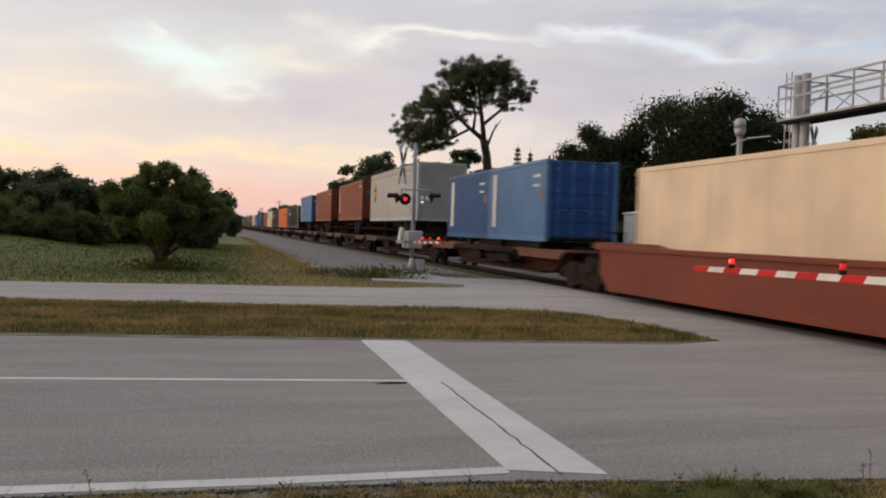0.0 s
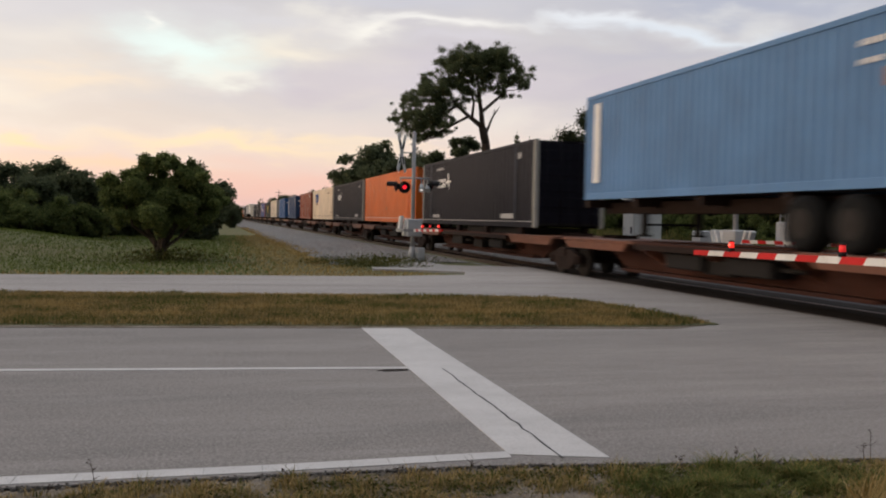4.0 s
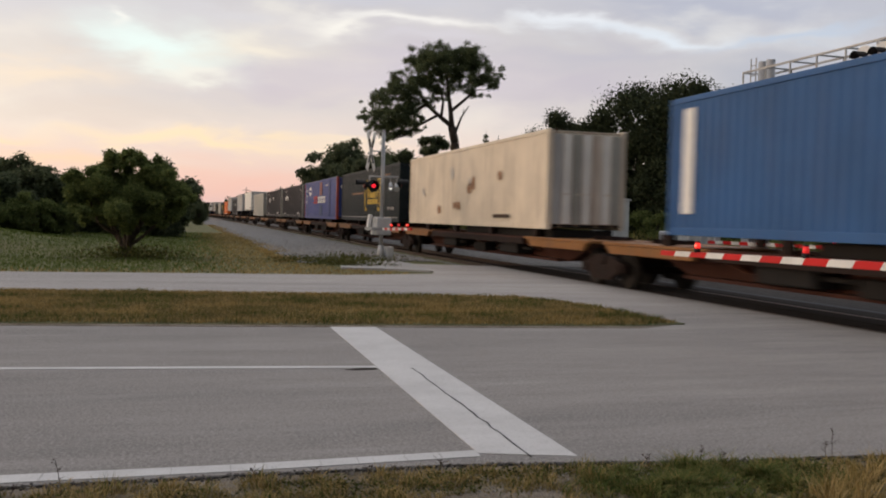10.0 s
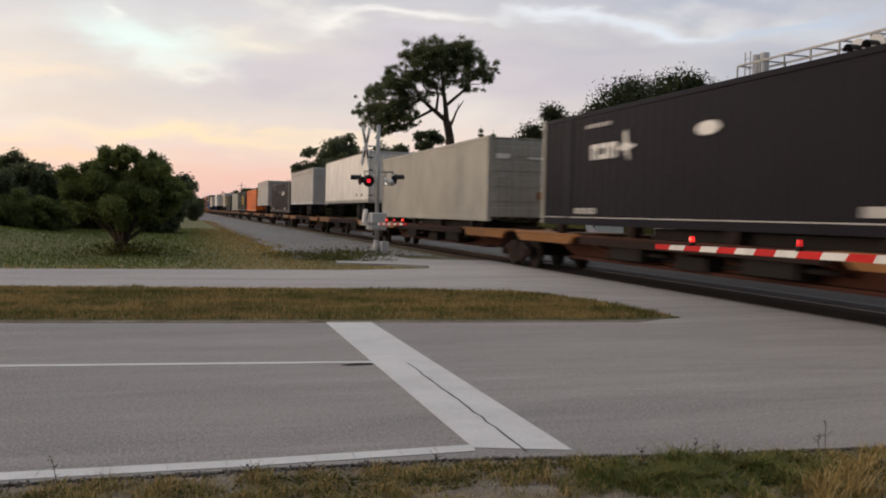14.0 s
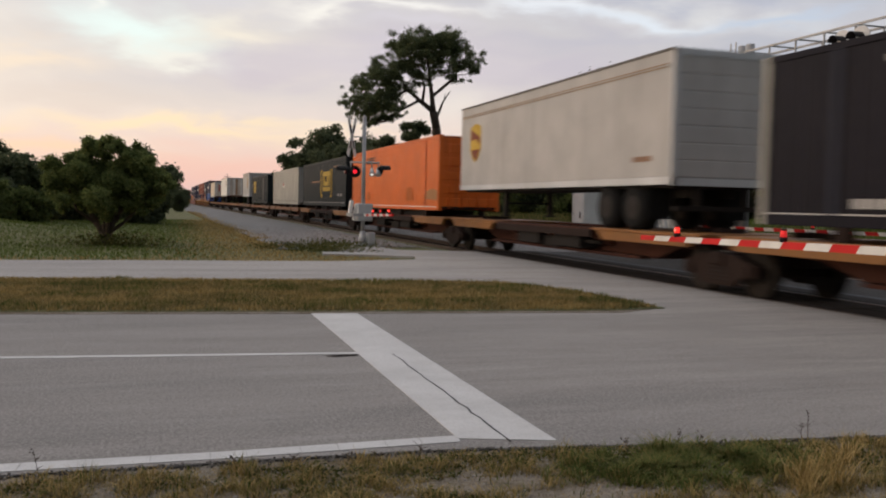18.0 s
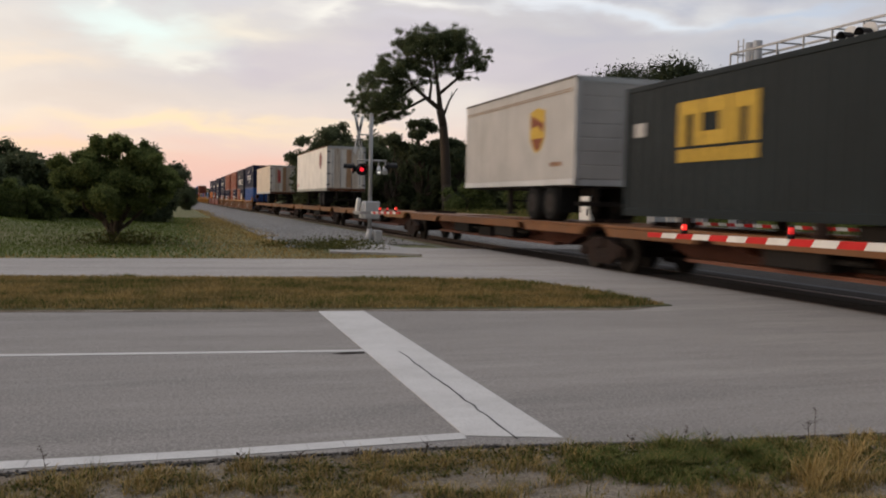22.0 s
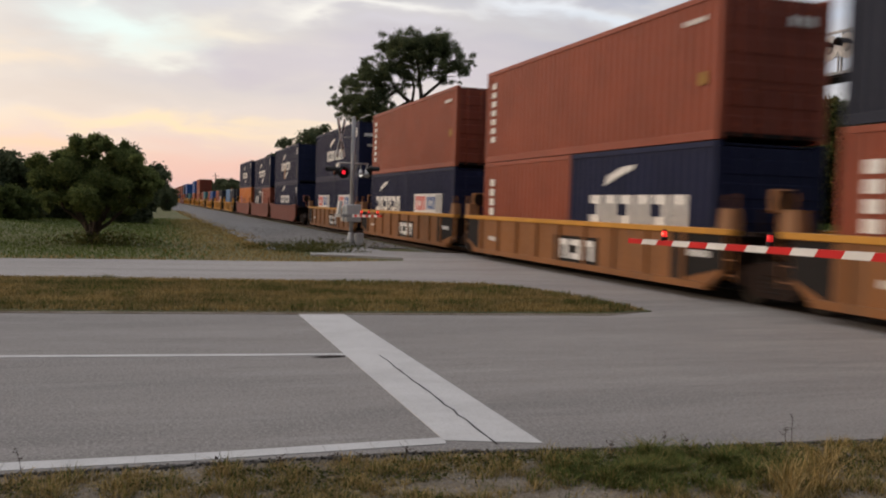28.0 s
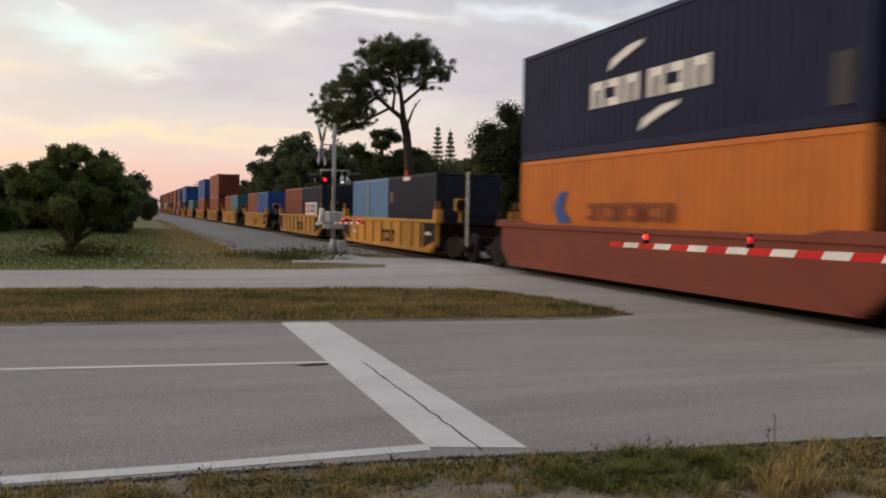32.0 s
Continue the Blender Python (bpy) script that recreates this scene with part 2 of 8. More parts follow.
def paint(name, color, rough=0.55, metal=0.0, dirt=(0.10, 0.075, 0.055), amount=0.35, fade=0.12, streaks=True, gloss=0.2):
    """Weathered paint or metal: faded patches, grime and streaks that run down."""
    m, nt, b = nodes_of(name)
    big = link_noise(nt, 0.7, 4)
    col = color_mix(nt, grade(nt, big, 0.35, 0.7), scaled(color, 1 - fade), scaled(color, 1 + fade))
    run = link_noise(nt, 1.0, 5, 0.65, stretch=(5.0, 5.0, 0.35) if streaks else (6, 6, 6))
    col = color_mix(nt, grade(nt, run, 0.52, 0.78, 0.0, amount), col, dirt)
    nt.links.new(col, b.inputs["Base Color"])
    fine = link_noise(nt, 14, 4)
    nt.links.new(grade(nt, fine, 0.3, 0.7, max(0.05, rough - 0.12), min(1, rough + 0.12)), b.inputs["Roughness"])
    b.inputs["Metallic"].default_value = metal
    b.inputs["Specular IOR Level"].default_value = gloss
    add_bump(nt, b, fine, 0.15, 0.01)
    return m


def plain(name, color, rough=0.6, metal=0.0):
    m, nt, b = nodes_of(name)
    n = link_noise(nt, 9, 3)
    nt.links.new(color_mix(nt, grade(nt, n, 0.3, 0.7), scaled(color, 0.82), scaled(color, 1.12)), b.inputs["Base Color"])
    b.inputs["Roughness"].default_value, b.inputs["Metallic"].default_value = rough, metal
    b.inputs["Specular IOR Level"].default_value = 0.2
    return m


def glow(name, color, strength):
    m, nt, b = nodes_of(name)
    b.inputs["Base Color"].default_value = (*color, 1)
    b.inputs["Emission Color"].default_value = (*color, 1)
    b.inputs["Emission Strength"].default_value = strength
    return m


def asphalt_mat():
    m, nt, b = nodes_of("old_asphalt")
    big = link_noise(nt, 0.35, 5, 0.6, stretch=(0.35, 1.0, 1.0))
    lane = link_noise(nt, 0.9, 6, 0.68, stretch=(0.10, 1.3, 1.0))
    grain = link_noise(nt, 42, 5, 0.8)
    speck = link_noise(nt, 30, 5, 0.75)
    col = color_mix(nt, grade(nt, big, 0.32, 0.68), (0.138, 0.130, 0.123), (0.285, 0.268, 0.252))
    tc = nt.nodes.new("ShaderNodeTexCoord")
    sepx = nt.nodes.new("ShaderNodeSeparateXYZ")
    nt.links.new(tc.outputs["Object"], sepx.inputs[0])
    # darker towards -x before the stop line; paler surfacing at the crossing and on the far carriageway
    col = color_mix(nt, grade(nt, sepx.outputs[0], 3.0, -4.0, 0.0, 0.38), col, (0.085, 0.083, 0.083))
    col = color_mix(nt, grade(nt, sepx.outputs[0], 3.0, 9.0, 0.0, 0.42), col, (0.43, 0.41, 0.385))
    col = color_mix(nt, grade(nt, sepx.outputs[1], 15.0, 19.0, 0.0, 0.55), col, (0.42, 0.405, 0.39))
    col = color_mix(nt, grade(nt, lane, 0.47, 0.64, 0, 0.42), col, (0.105, 0.102, 0.100))
    chip = link_noise(nt, 5, 7, 0.75, stretch=(0.16, 1.0, 1.0))
    col = color_mix(nt, grade(nt, chip, 0.46, 0.64, 0, 0.34), col, (0.105, 0.102, 0.100))
    pale = link_noise(nt, 2.6, 6, 0.7, stretch=(0.14, 1.0, 1.0))
    col = color_mix(nt, grade(nt, pale, 0.52, 0.66, 0, 0.14), col, (0.50, 0.485, 0.465))
    col = color_mix(nt, grade(nt, grain, 0.44, 0.66, 0, 0.58), col, (0.47, 0.455, 0.44))
    col = color_mix(nt, grade(nt, speck, 0.50, 0.66, 0, 0.50), col, (0.085, 0.083, 0.082))
    vor = nt.nodes.new("ShaderNodeTexVoronoi")
    vor.inputs["Scale"].default_value = 85
    nt.links.new(tc.outputs["Object"], vor.inputs["Vector"])
    col = color_mix(nt, grade(nt, vor.outputs["Distance"], 0.0, 0.45, 0.55, 0.0), col, (0.08, 0.077, 0.075))
    col = color_mix(nt, 1.0, col, (1.05, 1.02, 1.0), "MULTIPLY")
    nt.links.new(col, b.inputs["Base Color"])
    b.inputs["Roughness"].default_value = 0.88
    add_bump(nt, b, grain, 0.35, 0.01)
    return m


def concrete_mat():
    m, nt, b = nodes_of("worn_concrete")
    big, grain = link_noise(nt, 0.5, 5), link_noise(nt, 40, 3, 0.7)
    col = color_mix(nt, grade(nt, big, 0.3, 0.7), (0.30, 0.29, 0.28), (0.40, 0.39, 0.375))
    col = color_mix(nt, grade(nt, grain, 0.4, 0.7, 0, 0.4), col, (0.19, 0.18, 0.17))
    nt.links.new(col, b.inputs["Base Color"])
    b.inputs["Roughness"].default_value = 0.85
    add_bump(nt, b, grain, 0.3, 0.008)
    return m


def road_paint_mat():
    m, nt, b = nodes_of("white_road_paint")
    wear, grain = link_noise(nt, 1.6, 5, 0.65), link_noise(nt, 60, 3, 0.7)
    col = color_mix(nt, grade(nt, wear, 0.35, 0.7), (0.57, 0.56, 0.55), (0.46, 0.45, 0.44))
    col = color_mix(nt, grade(nt, grain, 0.52, 0.72, 0, 0.5), col, (0.25, 0.24, 0.23))
    nt.links.new(col, b.inputs["Base Color"])
    b.inputs["Roughness"].default_value = 0.75
    add_bump(nt, b, grain, 0.3, 0.006)
    return m


def turf_mat():
    m, nt, b = nodes_of("rough_turf")
    big, mid, fine = link_noise(nt, 0.11, 5, 0.6), link_noise(nt, 0.9, 5, 0.65), link_noise(nt, 22, 4, 0.7)
    col = color_mix(nt, grade(nt, mid, 0.35, 0.65), (0.085, 0.105, 0.030), (0.15, 0.145, 0.052))
    col = color_mix(nt, grade(nt, big, 0.45, 0.65, 0, 0.65), col, (0.17, 0.14, 0.06))
    col = color_mix(nt, grade(nt, fine, 0.4, 0.75, 0, 0.5), col, (0.05, 0.05, 0.018))
    nt.links.new(col, b.inputs["Base Color"])
    b.inputs["Roughness"].default_value = 0.95
    add_bump(nt, b, fine, 0.8, 0.05)
    return m


def dirt_mat():
    m, nt, b = nodes_of("sandy_verge_soil")
    mid, fine = link_noise(nt, 1.4, 5, 0.65), link_noise(nt, 45, 4, 0.75)
    col = color_mix(nt, grade(nt, mid, 0.38, 0.66), (0.17, 0.128, 0.078), (0.36, 0.315, 0.26))
    col = color_mix(nt, grade(nt, fine, 0.42, 0.66, 0, 0.85), col, (0.06, 0.048, 0.030))
    nt.links.new(col, b.inputs["Base Color"])
    b.inputs["Roughness"].default_value = 0.95
    add_bump(nt, b, fine, 0.8, 0.03)
    return m


def gravel_mat(name, lo, hi):
    m, nt, b = nodes_of(name)
    tc = nt.nodes.new("ShaderNodeTexCoord")
    vor = nt.nodes.new("ShaderNodeTexVoronoi")
    vor.inputs["Scale"].default_value = 16
    nt.links.new(tc.outputs["Object"], vor.inputs["Vector"])
    big = link_noise(nt, 0.25, 5)
    col = color_mix(nt, vor.outputs["Color"], lo, hi)
    sepc = nt.nodes.new("ShaderNodeSeparateColor")
    nt.links.new(vor.outputs["Color"], sepc.inputs[0])
    col = color_mix(nt, sepc.outputs[0], lo, hi)
    col = color_mix(nt, grade(nt, big, 0.45, 0.7, 0, 0.45), col, scaled(lo, 0.75))
    col = color_mix(nt, grade(nt, vor.outputs["Distance"], 0.3, 0.75, 0, 0.6), col, (0.03, 0.028, 0.026))
    nt.links.new(col, b.inputs["Base Color"])
    b.inputs["Roughness"].default_value = 0.92
    add_bump(nt, b, vor.outputs["Distance"], 0.9, 0.04)
    return m


def island_mat(name, stops, rough=0.85, sheen=0.0, through=0.0):
    """Blades, leaves and stones: each island takes its own shade."""
    m, nt, b = nodes_of(name)
    g, r = nt.nodes.new("ShaderNodeNewGeometry"), nt.nodes.new("ShaderNodeValToRGB")
    e = r.color_ramp.elements
    while len(e) < len(stops):
        e.new(0.5)
    for i, c in enumerate(stops):
        e[i].position, e[i].color = i / (len(stops) - 1), (*c, 1)
    nt.links.new(g.outputs["Random Per Island"], r.inputs[0])
    patch = link_noise(nt, 0.55, 3)
    col = color_mix(nt, grade(nt, patch, 0.35, 0.7, 0.0, 0.35), r.outputs[0], scaled(stops[0], 0.6))
    nt.links.new(col, b.inputs["Base Color"])
    b.inputs["Roughness"].default_value = rough
    b.inputs["Specular IOR Level"].default_value = 0.12
    if through:
        b.inputs["Transmission Weight"].default_value = 0.0
        tr, mx = nt.nodes.new("ShaderNodeBsdfTranslucent"), nt.nodes.new("ShaderNodeMixShader")
        nt.links.new(col, tr.inputs[0])
        mx.inputs[0].default_value = through
        out = nt.nodes["Material Output"]
        nt.links.new(b.outputs[0], mx.inputs[1])
        nt.links.new(tr.outputs[0], mx.inputs[2])
        nt.links.new(mx.outputs[0], out.inputs[0])
    return m


M_ASPHALT, M_CONCRETE, M_LINE = asphalt_mat(), concrete_mat(), road_paint_mat()
M_TURF, M_SOIL = turf_mat(), dirt_mat()
M_BALLAST = gravel_mat("grey_ballast", (0.15, 0.145, 0.14), (0.34, 0.33, 0.32))
# dark gravel: the crossing bed with the train's shade in its colour, and edge rubble
M_DARKBALLAST = gravel_mat("shaded_bed_dark_rubble", (0.025, 0.021, 0.018), (0.065, 0.056, 0.050))
M_STONE = island_mat("loose_stone", [(0.14, 0.13, 0.12), (0.30, 0.28, 0.26), (0.42, 0.40, 0.37)])
M_RUBBLE = island_mat("edge_rubble", [(0.06, 0.056, 0.052), (0.13, 0.122, 0.112), (0.26, 0.24, 0.22)])
M_BLADE = island_mat("grass_blade", [(0.110, 0.098, 0.036), (0.190, 0.158, 0.060), (0.30, 0.225, 0.098), (0.43, 0.325, 0.155)], through=0.25)
M_BLADE_GREEN = island_mat("green_grass_blade", [(0.058, 0.076, 0.020), (0.100, 0.122, 0.032), (0.19, 0.17, 0.054), (0.33, 0.24, 0.092)], through=0.25)
M_VERGE_GREEN = island_mat("lush_grass_blade", [(0.060, 0.088, 0.022), (0.105, 0.140, 0.036), (0.18, 0.185, 0.055), (0.34, 0.26, 0.10)], through=0.3)
M_MEADOW = island_mat("meadow_blade", [(0.082, 0.115, 0.026), (0.105, 0.145, 0.034), (0.135, 0.172, 0.044), (0.18, 0.195, 0.060)], through=0.25)
M_BLADE_DRY = island_mat("dry_grass_blade", [(0.21, 0.155, 0.052), (0.32, 0.225, 0.082), (0.43, 0.30, 0.12), (0.54, 0.40, 0.19)], through=0.25)
M_LEAF = island_mat("broad_leaf", [(0.084, 0.112, 0.042), (0.120, 0.152, 0.052), (0.155, 0.188, 0.062), (0.20, 0.22, 0.078)], through=0.5)
M_LEAF_WOOD = island_mat("woodland_leaf", [(0.075, 0.094, 0.055), (0.095, 0.116, 0.064), (0.115, 0.138, 0.074), (0.14, 0.158, 0.084)], through=0.45)
M_LEAF_DARK = island_mat("dark_oak_leaf", [(0.030, 0.040, 0.022), (0.040, 0.052, 0.027), (0.052, 0.066, 0.033), (0.066, 0.080, 0.038)], through=0.15)
M_LEAF_OLIVE = island_mat("olive_shrub_leaf", [(0.040, 0.048, 0.015), (0.072, 0.082, 0.023), (0.11, 0.115, 0.034), (0.17, 0.14, 0.05)], through=0.25)
M_NEEDLE = island_mat("pine_needle", [(0.075, 0.096, 0.050), (0.100, 0.126, 0.062), (0.130, 0.152, 0.074), (0.16, 0.175, 0.088)], through=0.4)
M_BARK = plain("grey_brown_bark", (0.075, 0.058, 0.045), 0.95)
M_RAIL = paint("worn_rail_steel", (0.16, 0.12, 0.10), 0.4, 0.8, (0.07, 0.035, 0.02), 0.6)
M_TIE = plain("creosoted_timber", (0.028, 0.022, 0.019), 0.95)
M_GALV = paint("galvanised_steel", (0.40, 0.40, 0.40), 0.5, 0.35, (0.20, 0.18, 0.16), 0.35)
M_ALU = paint("dull_aluminium", (0.55, 0.56, 0.57), 0.5, 0.35, (0.25, 0.24, 0.22), 0.3)
M_WHITE = paint("white_enamel", (0.72, 0.71, 0.68), 0.5, 0, (0.30, 0.26, 0.22), 0.3)
M_BLACK = plain("black_enamel", (0.012, 0.012, 0.013), 0.55)
M_RED = paint("red_reflective_sheeting", (0.55, 0.02, 0.02), 0.4, 0, (0.2, 0.05, 0.04), 0.2)
M_LAMP = glow("lit_red_lens", (1.0, 0.02, 0.04), 1.1)
M_LAMP_HOT = glow("lit_gate_lens", (1.0, 0.035, 0.025), 1.0)
M_LAMP_AMBER = glow("lit_amber_lens", (1.0, 0.13, 0.02), 1.6)
M_LENS = plain("dark_red_lens", (0.12, 0.01, 0.01), 0.2)
M_BULB = glow("hot_lamp_core", (1.0, 0.16, 0.10), 1.8)
M_LAMP_DIM = glow("fading_red_lens", (0.85, 0.03, 0.03), 0.40)
M_LAMP_SIDE = glow("lit_side_lens", (1.0, 0.93, 0.86), 1.1)
M_SILL = paint("dark_rusty_sill", (0.020, 0.011, 0.008), 0.85, 0.0, (0.03, 0.014, 0.009), 0.5)
M_SPINE = paint("red_brown_spine", (0.052, 0.0185, 0.012), 0.8, 0.0, (0.035, 0.016, 0.011), 0.75, 0.25)
M_RIM = paint("grimy_rim_steel", (0.030, 0.026, 0.023), 0.8, 0.1, (0.015, 0.012, 0.010), 0.6)
M_GLASS = plain("pale_lens", (0.55, 0.56, 0.58), 0.15)
M_TRUCK = paint("rusty_cast_steel", (0.022, 0.0125, 0.0095), 0.85, 0.1, (0.016, 0.010, 0.008), 0.6)
M_WHEEL = paint("worn_wheel_steel", (0.015, 0.012, 0.010), 0.7, 0.1, (0.02, 0.013, 0.01), 0.5)
M_PANEL = plain("shaded_crossing_panel", (0.062, 0.064, 0.072), 0.7)
M_RUBBER = plain("tyre_rubber", (0.009, 0.009, 0.009), 0.95)
M_UNDER = plain("grimy_black_steel", (0.016, 0.014, 0.013), 0.8)

PAINTS = {
    "cream": (0.72, 0.58, 0.42), "lightblue": (0.100, 0.215, 0.40), "blue": (0.028, 0.097, 0.25), "royal": (0.022, 0.085, 0.29),
    "deepblue": (0.016, 0.048, 0.122), "brown": (0.25, 0.061, 0.031), "redbrown": (0.19, 0.045, 0.026), "black": (0.0096, 0.0088, 0.0140),
    "orange": (0.62, 0.135, 0.018), "navy": (0.017, 0.021, 0.052), "csxblue": (0.014, 0.020, 0.023), "faded": (0.055, 0.053, 0.053), "pacer": (0.045, 0.065, 0.22),
    "worn": (0.66, 0.57, 0.45), "grey": (0.36, 0.35, 0.31), "white": (0.82, 0.79, 0.73), "silver": (0.42, 0.41, 0.395),
    "darkgrey": (0.028, 0.032, 0.048), "hapag": (0.50, 0.15, 0.022), "teal": (0.05, 0.17, 0.21), "rust": (0.15, 0.058, 0.034),
    "yellow": (0.23, 0.100, 0.028), "tan": (0.27, 0.135, 0.065), "ochre": (0.170, 0.072, 0.026), "signalred": (0.40, 0.070, 0.035), "wellred": (0.165, 0.036, 0.019), "wellyellow": (0.52, 0.25, 0.035), "wellorange": (0.235, 0.098, 0.032),
}
DIRTY = {"worn": 0.65, "black": 0.25, "navy": 0.25, "yellow": 0.95, "rust": 0.6, "wellorange": 0.95, "wellyellow": 0.5, "tan": 0.6, "ochre": 0.9, "white": 0.3}
PAINT = {}
for _k, _c in PAINTS.items():
    PAINT[_k] = paint(_k + "_paint", _c, 0.48, 0.0, scaled(_c, 0.35) if max(_c) < 0.12 else (0.11, 0.07, 0.045), DIRTY.get(_k, 0.3), gloss=0.10 if max(_c) < 0.1 else 0.28)
PAINT["rustrun"] = paint("heavily_rust_run_paint", (0.46, 0.30, 0.18), 0.65, 0.0, (0.20, 0.085, 0.03), 0.9)
PAINT["rustydoor"] = paint("rust_streaked_white_paint", (0.64, 0.57, 0.48), 0.6, 0.0, (0.20, 0.085, 0.03), 0.9)
M_MARK = plain("white_marking", (0.74, 0.73, 0.70), 0.6)
M_MARK_YELLOW = plain("yellow_marking", (0.50, 0.33, 0.05), 0.6)
M_MARK_BLUE = plain("blue_marking", (0.03, 0.09, 0.28), 0.6)
M_MARK_RED = plain("red_marking", (0.50, 0.05, 0.03), 0.6)
M_MARK_FADED = plain("faded_red_marking", (0.60, 0.16, 0.14), 0.6)
M_STAIN = paint("rust_stain", (0.44, 0.12, 0.028), 0.7, 0.0, (0.25, 0.08, 0.03), 0.8)
M_STAIN_GREY = paint("grey_stain", (0.36, 0.19, 0.085), 0.7, 0.0, (0.5, 0.14, 0.03), 0.9)
M_STAIN_SILL = paint("rusty_sill_steel", (0.13, 0.055, 0.028), 0.8, 0.0, (0.05, 0.025, 0.015), 0.8)
M_MARK_TAN = plain("pale_tan_marking", (0.30, 0.22, 0.15), 0.6)
M_MARK_DULL = plain("dull_yellow_marking", (0.33, 0.20, 0.05), 0.6)
M_ROOF_RAIL = plain("grimy_roof_rail", (0.13, 0.12, 0.11), 0.7)
M_MARK_BROWN = plain("brown_marking", (0.20, 0.06, 0.03), 0.6)
M_MARK_DARK = plain("dark_marking", (0.05, 0.03, 0.02), 0.6)

# ---- helpers for meshes ----


def box(bm, x0, x1, y0, y1, z0, z1, bevel=0.0):
    vs = [bm.verts.new(c) for c in ((x0, y0, z0), (x1, y0, z0), (x1, y1, z0), (x0, y1, z0), (x0, y0, z1), (x1, y0, z1), (x1, y1, z1), (x0, y1, z1))]
    fs = [bm.faces.new([vs[i] for i in q]) for q in ((0, 3, 2, 1), (4, 5, 6, 7), (0, 1, 5, 4), (1, 2, 6, 5), (2, 3, 7, 6), (3, 0, 4, 7))]
    if bevel:
        bmesh.ops.bevel(bm, geom=list({e for f in fs for e in f.edges}), offset=bevel, segments=1, affect="EDGES")
    return bm


def tube(bm, a, b, r0, r1=None, seg=10, cap=True):
    a, b = Vector(a), Vector(b)
    r1 = r0 if r1 is None else r1
    q = (b - a).to_track_quat("Z", "Y")
    rings = []
    for p, r in ((a, r0), (b, r1)):
        rings.append([bm.verts.new(p + q @ Vector((math.cos(k * math.tau / seg) * r, math.sin(k * math.tau / seg) * r, 0))) for k in range(seg)])
    for k in range(seg):
        f = bm.faces.new((rings[0][k], rings[0][(k + 1) % seg], rings[1][(k + 1) % seg], rings[1][k]))
        f.smooth = seg > 6
    if cap:
        bm.faces.new(rings[0][::-1]), bm.faces.new(rings[1])
    return bm


def prism(bm, pts, axis, lo, hi):
    """A flat outline carried along an axis: pts are the two other coordinates."""
    def at(p, h):
        return {"x": (h, p[0], p[1]), "y": (p[0], h, p[1]), "z": (p[0], p[1], h)}[axis]
    a, b = [bm.verts.new(at(p, lo)) for p in pts], [bm.verts.new(at(p, hi)) for p in pts]
    n = len(pts)
    for k in range(n):
        bm.faces.new((a[k], a[(k + 1) % n], b[(k + 1) % n], b[k]))
    bm.faces.new(a[::-1]), bm.faces.new(b)
    return bm


def mesh_of(name, bm, material):
    bmesh.ops.recalc_face_normals(bm, faces=bm.faces)
    me = bpy.data.meshes.new(name)
    bm.to_mesh(me)
    bm.free()
    me.materials.append(material)
    return me


def part(name, bm, material, parent, label=""):
    ob = new(name, bm if isinstance(bm, bpy.types.Mesh) else mesh_of(name, bm, material))
    ob.parent = parent
    return tagged(ob, label)


def thing(name, label, category, group="", kind="", at=(0, 0, 0), turn=0):
    ob = new(name)
    ob.empty_display_size = 0.2
    ob.matrix_basis = pose(*at, 0, 0, turn)
    return tagged(ob, label, category, group, kind)


CACHE = {}


def shared(key, name, material, build):
    """One mesh for alike parts."""
    if key not in CACHE:
        bm = bmesh.new()
        build(bm)
        CACHE[key] = mesh_of(name, bm, material)
    return CACHE[key]


def quads(name, centers, size, material, normal_up=0.0, aspect=1.0, rng=None):
    """Many loose leaves: a mesh of single quads with random turns."""
    n = len(centers)
    u = rng.normal(size=(n, 3))
    u[:, 2] *= 1.0 - normal_up
    u /= np.linalg.norm(u, axis=1)[:, None]
    w = rng.normal(size=(n, 3))
    v = np.cross(u, w)
    v /= np.linalg.norm(v, axis=1)[:, None] + 1e-9
    s = (size * rng.uniform(0.55, 1.3, n))[:, None]
    co = np.stack([centers - u * s, centers + v * s * aspect * 0.6, centers + u * s, centers - v * s * aspect * 0.6], 1).reshape(-1, 3)
    me = bpy.data.meshes.new(name)
    me.vertices.add(4 * n), me.loops.add(4 * n), me.polygons.add(n)
    me.vertices.foreach_set("co", co.ravel())
    me.loops.foreach_set("vertex_index", np.arange(4 * n, dtype=np.int32))
    me.polygons.foreach_set("loop_start", np.arange(0, 4 * n, 4, dtype=np.int32))
    me.polygons.foreach_set("loop_total", np.full(n, 4, dtype=np.int32))
    me.update()
    me.validate()
    me.materials.append(material)
    return me


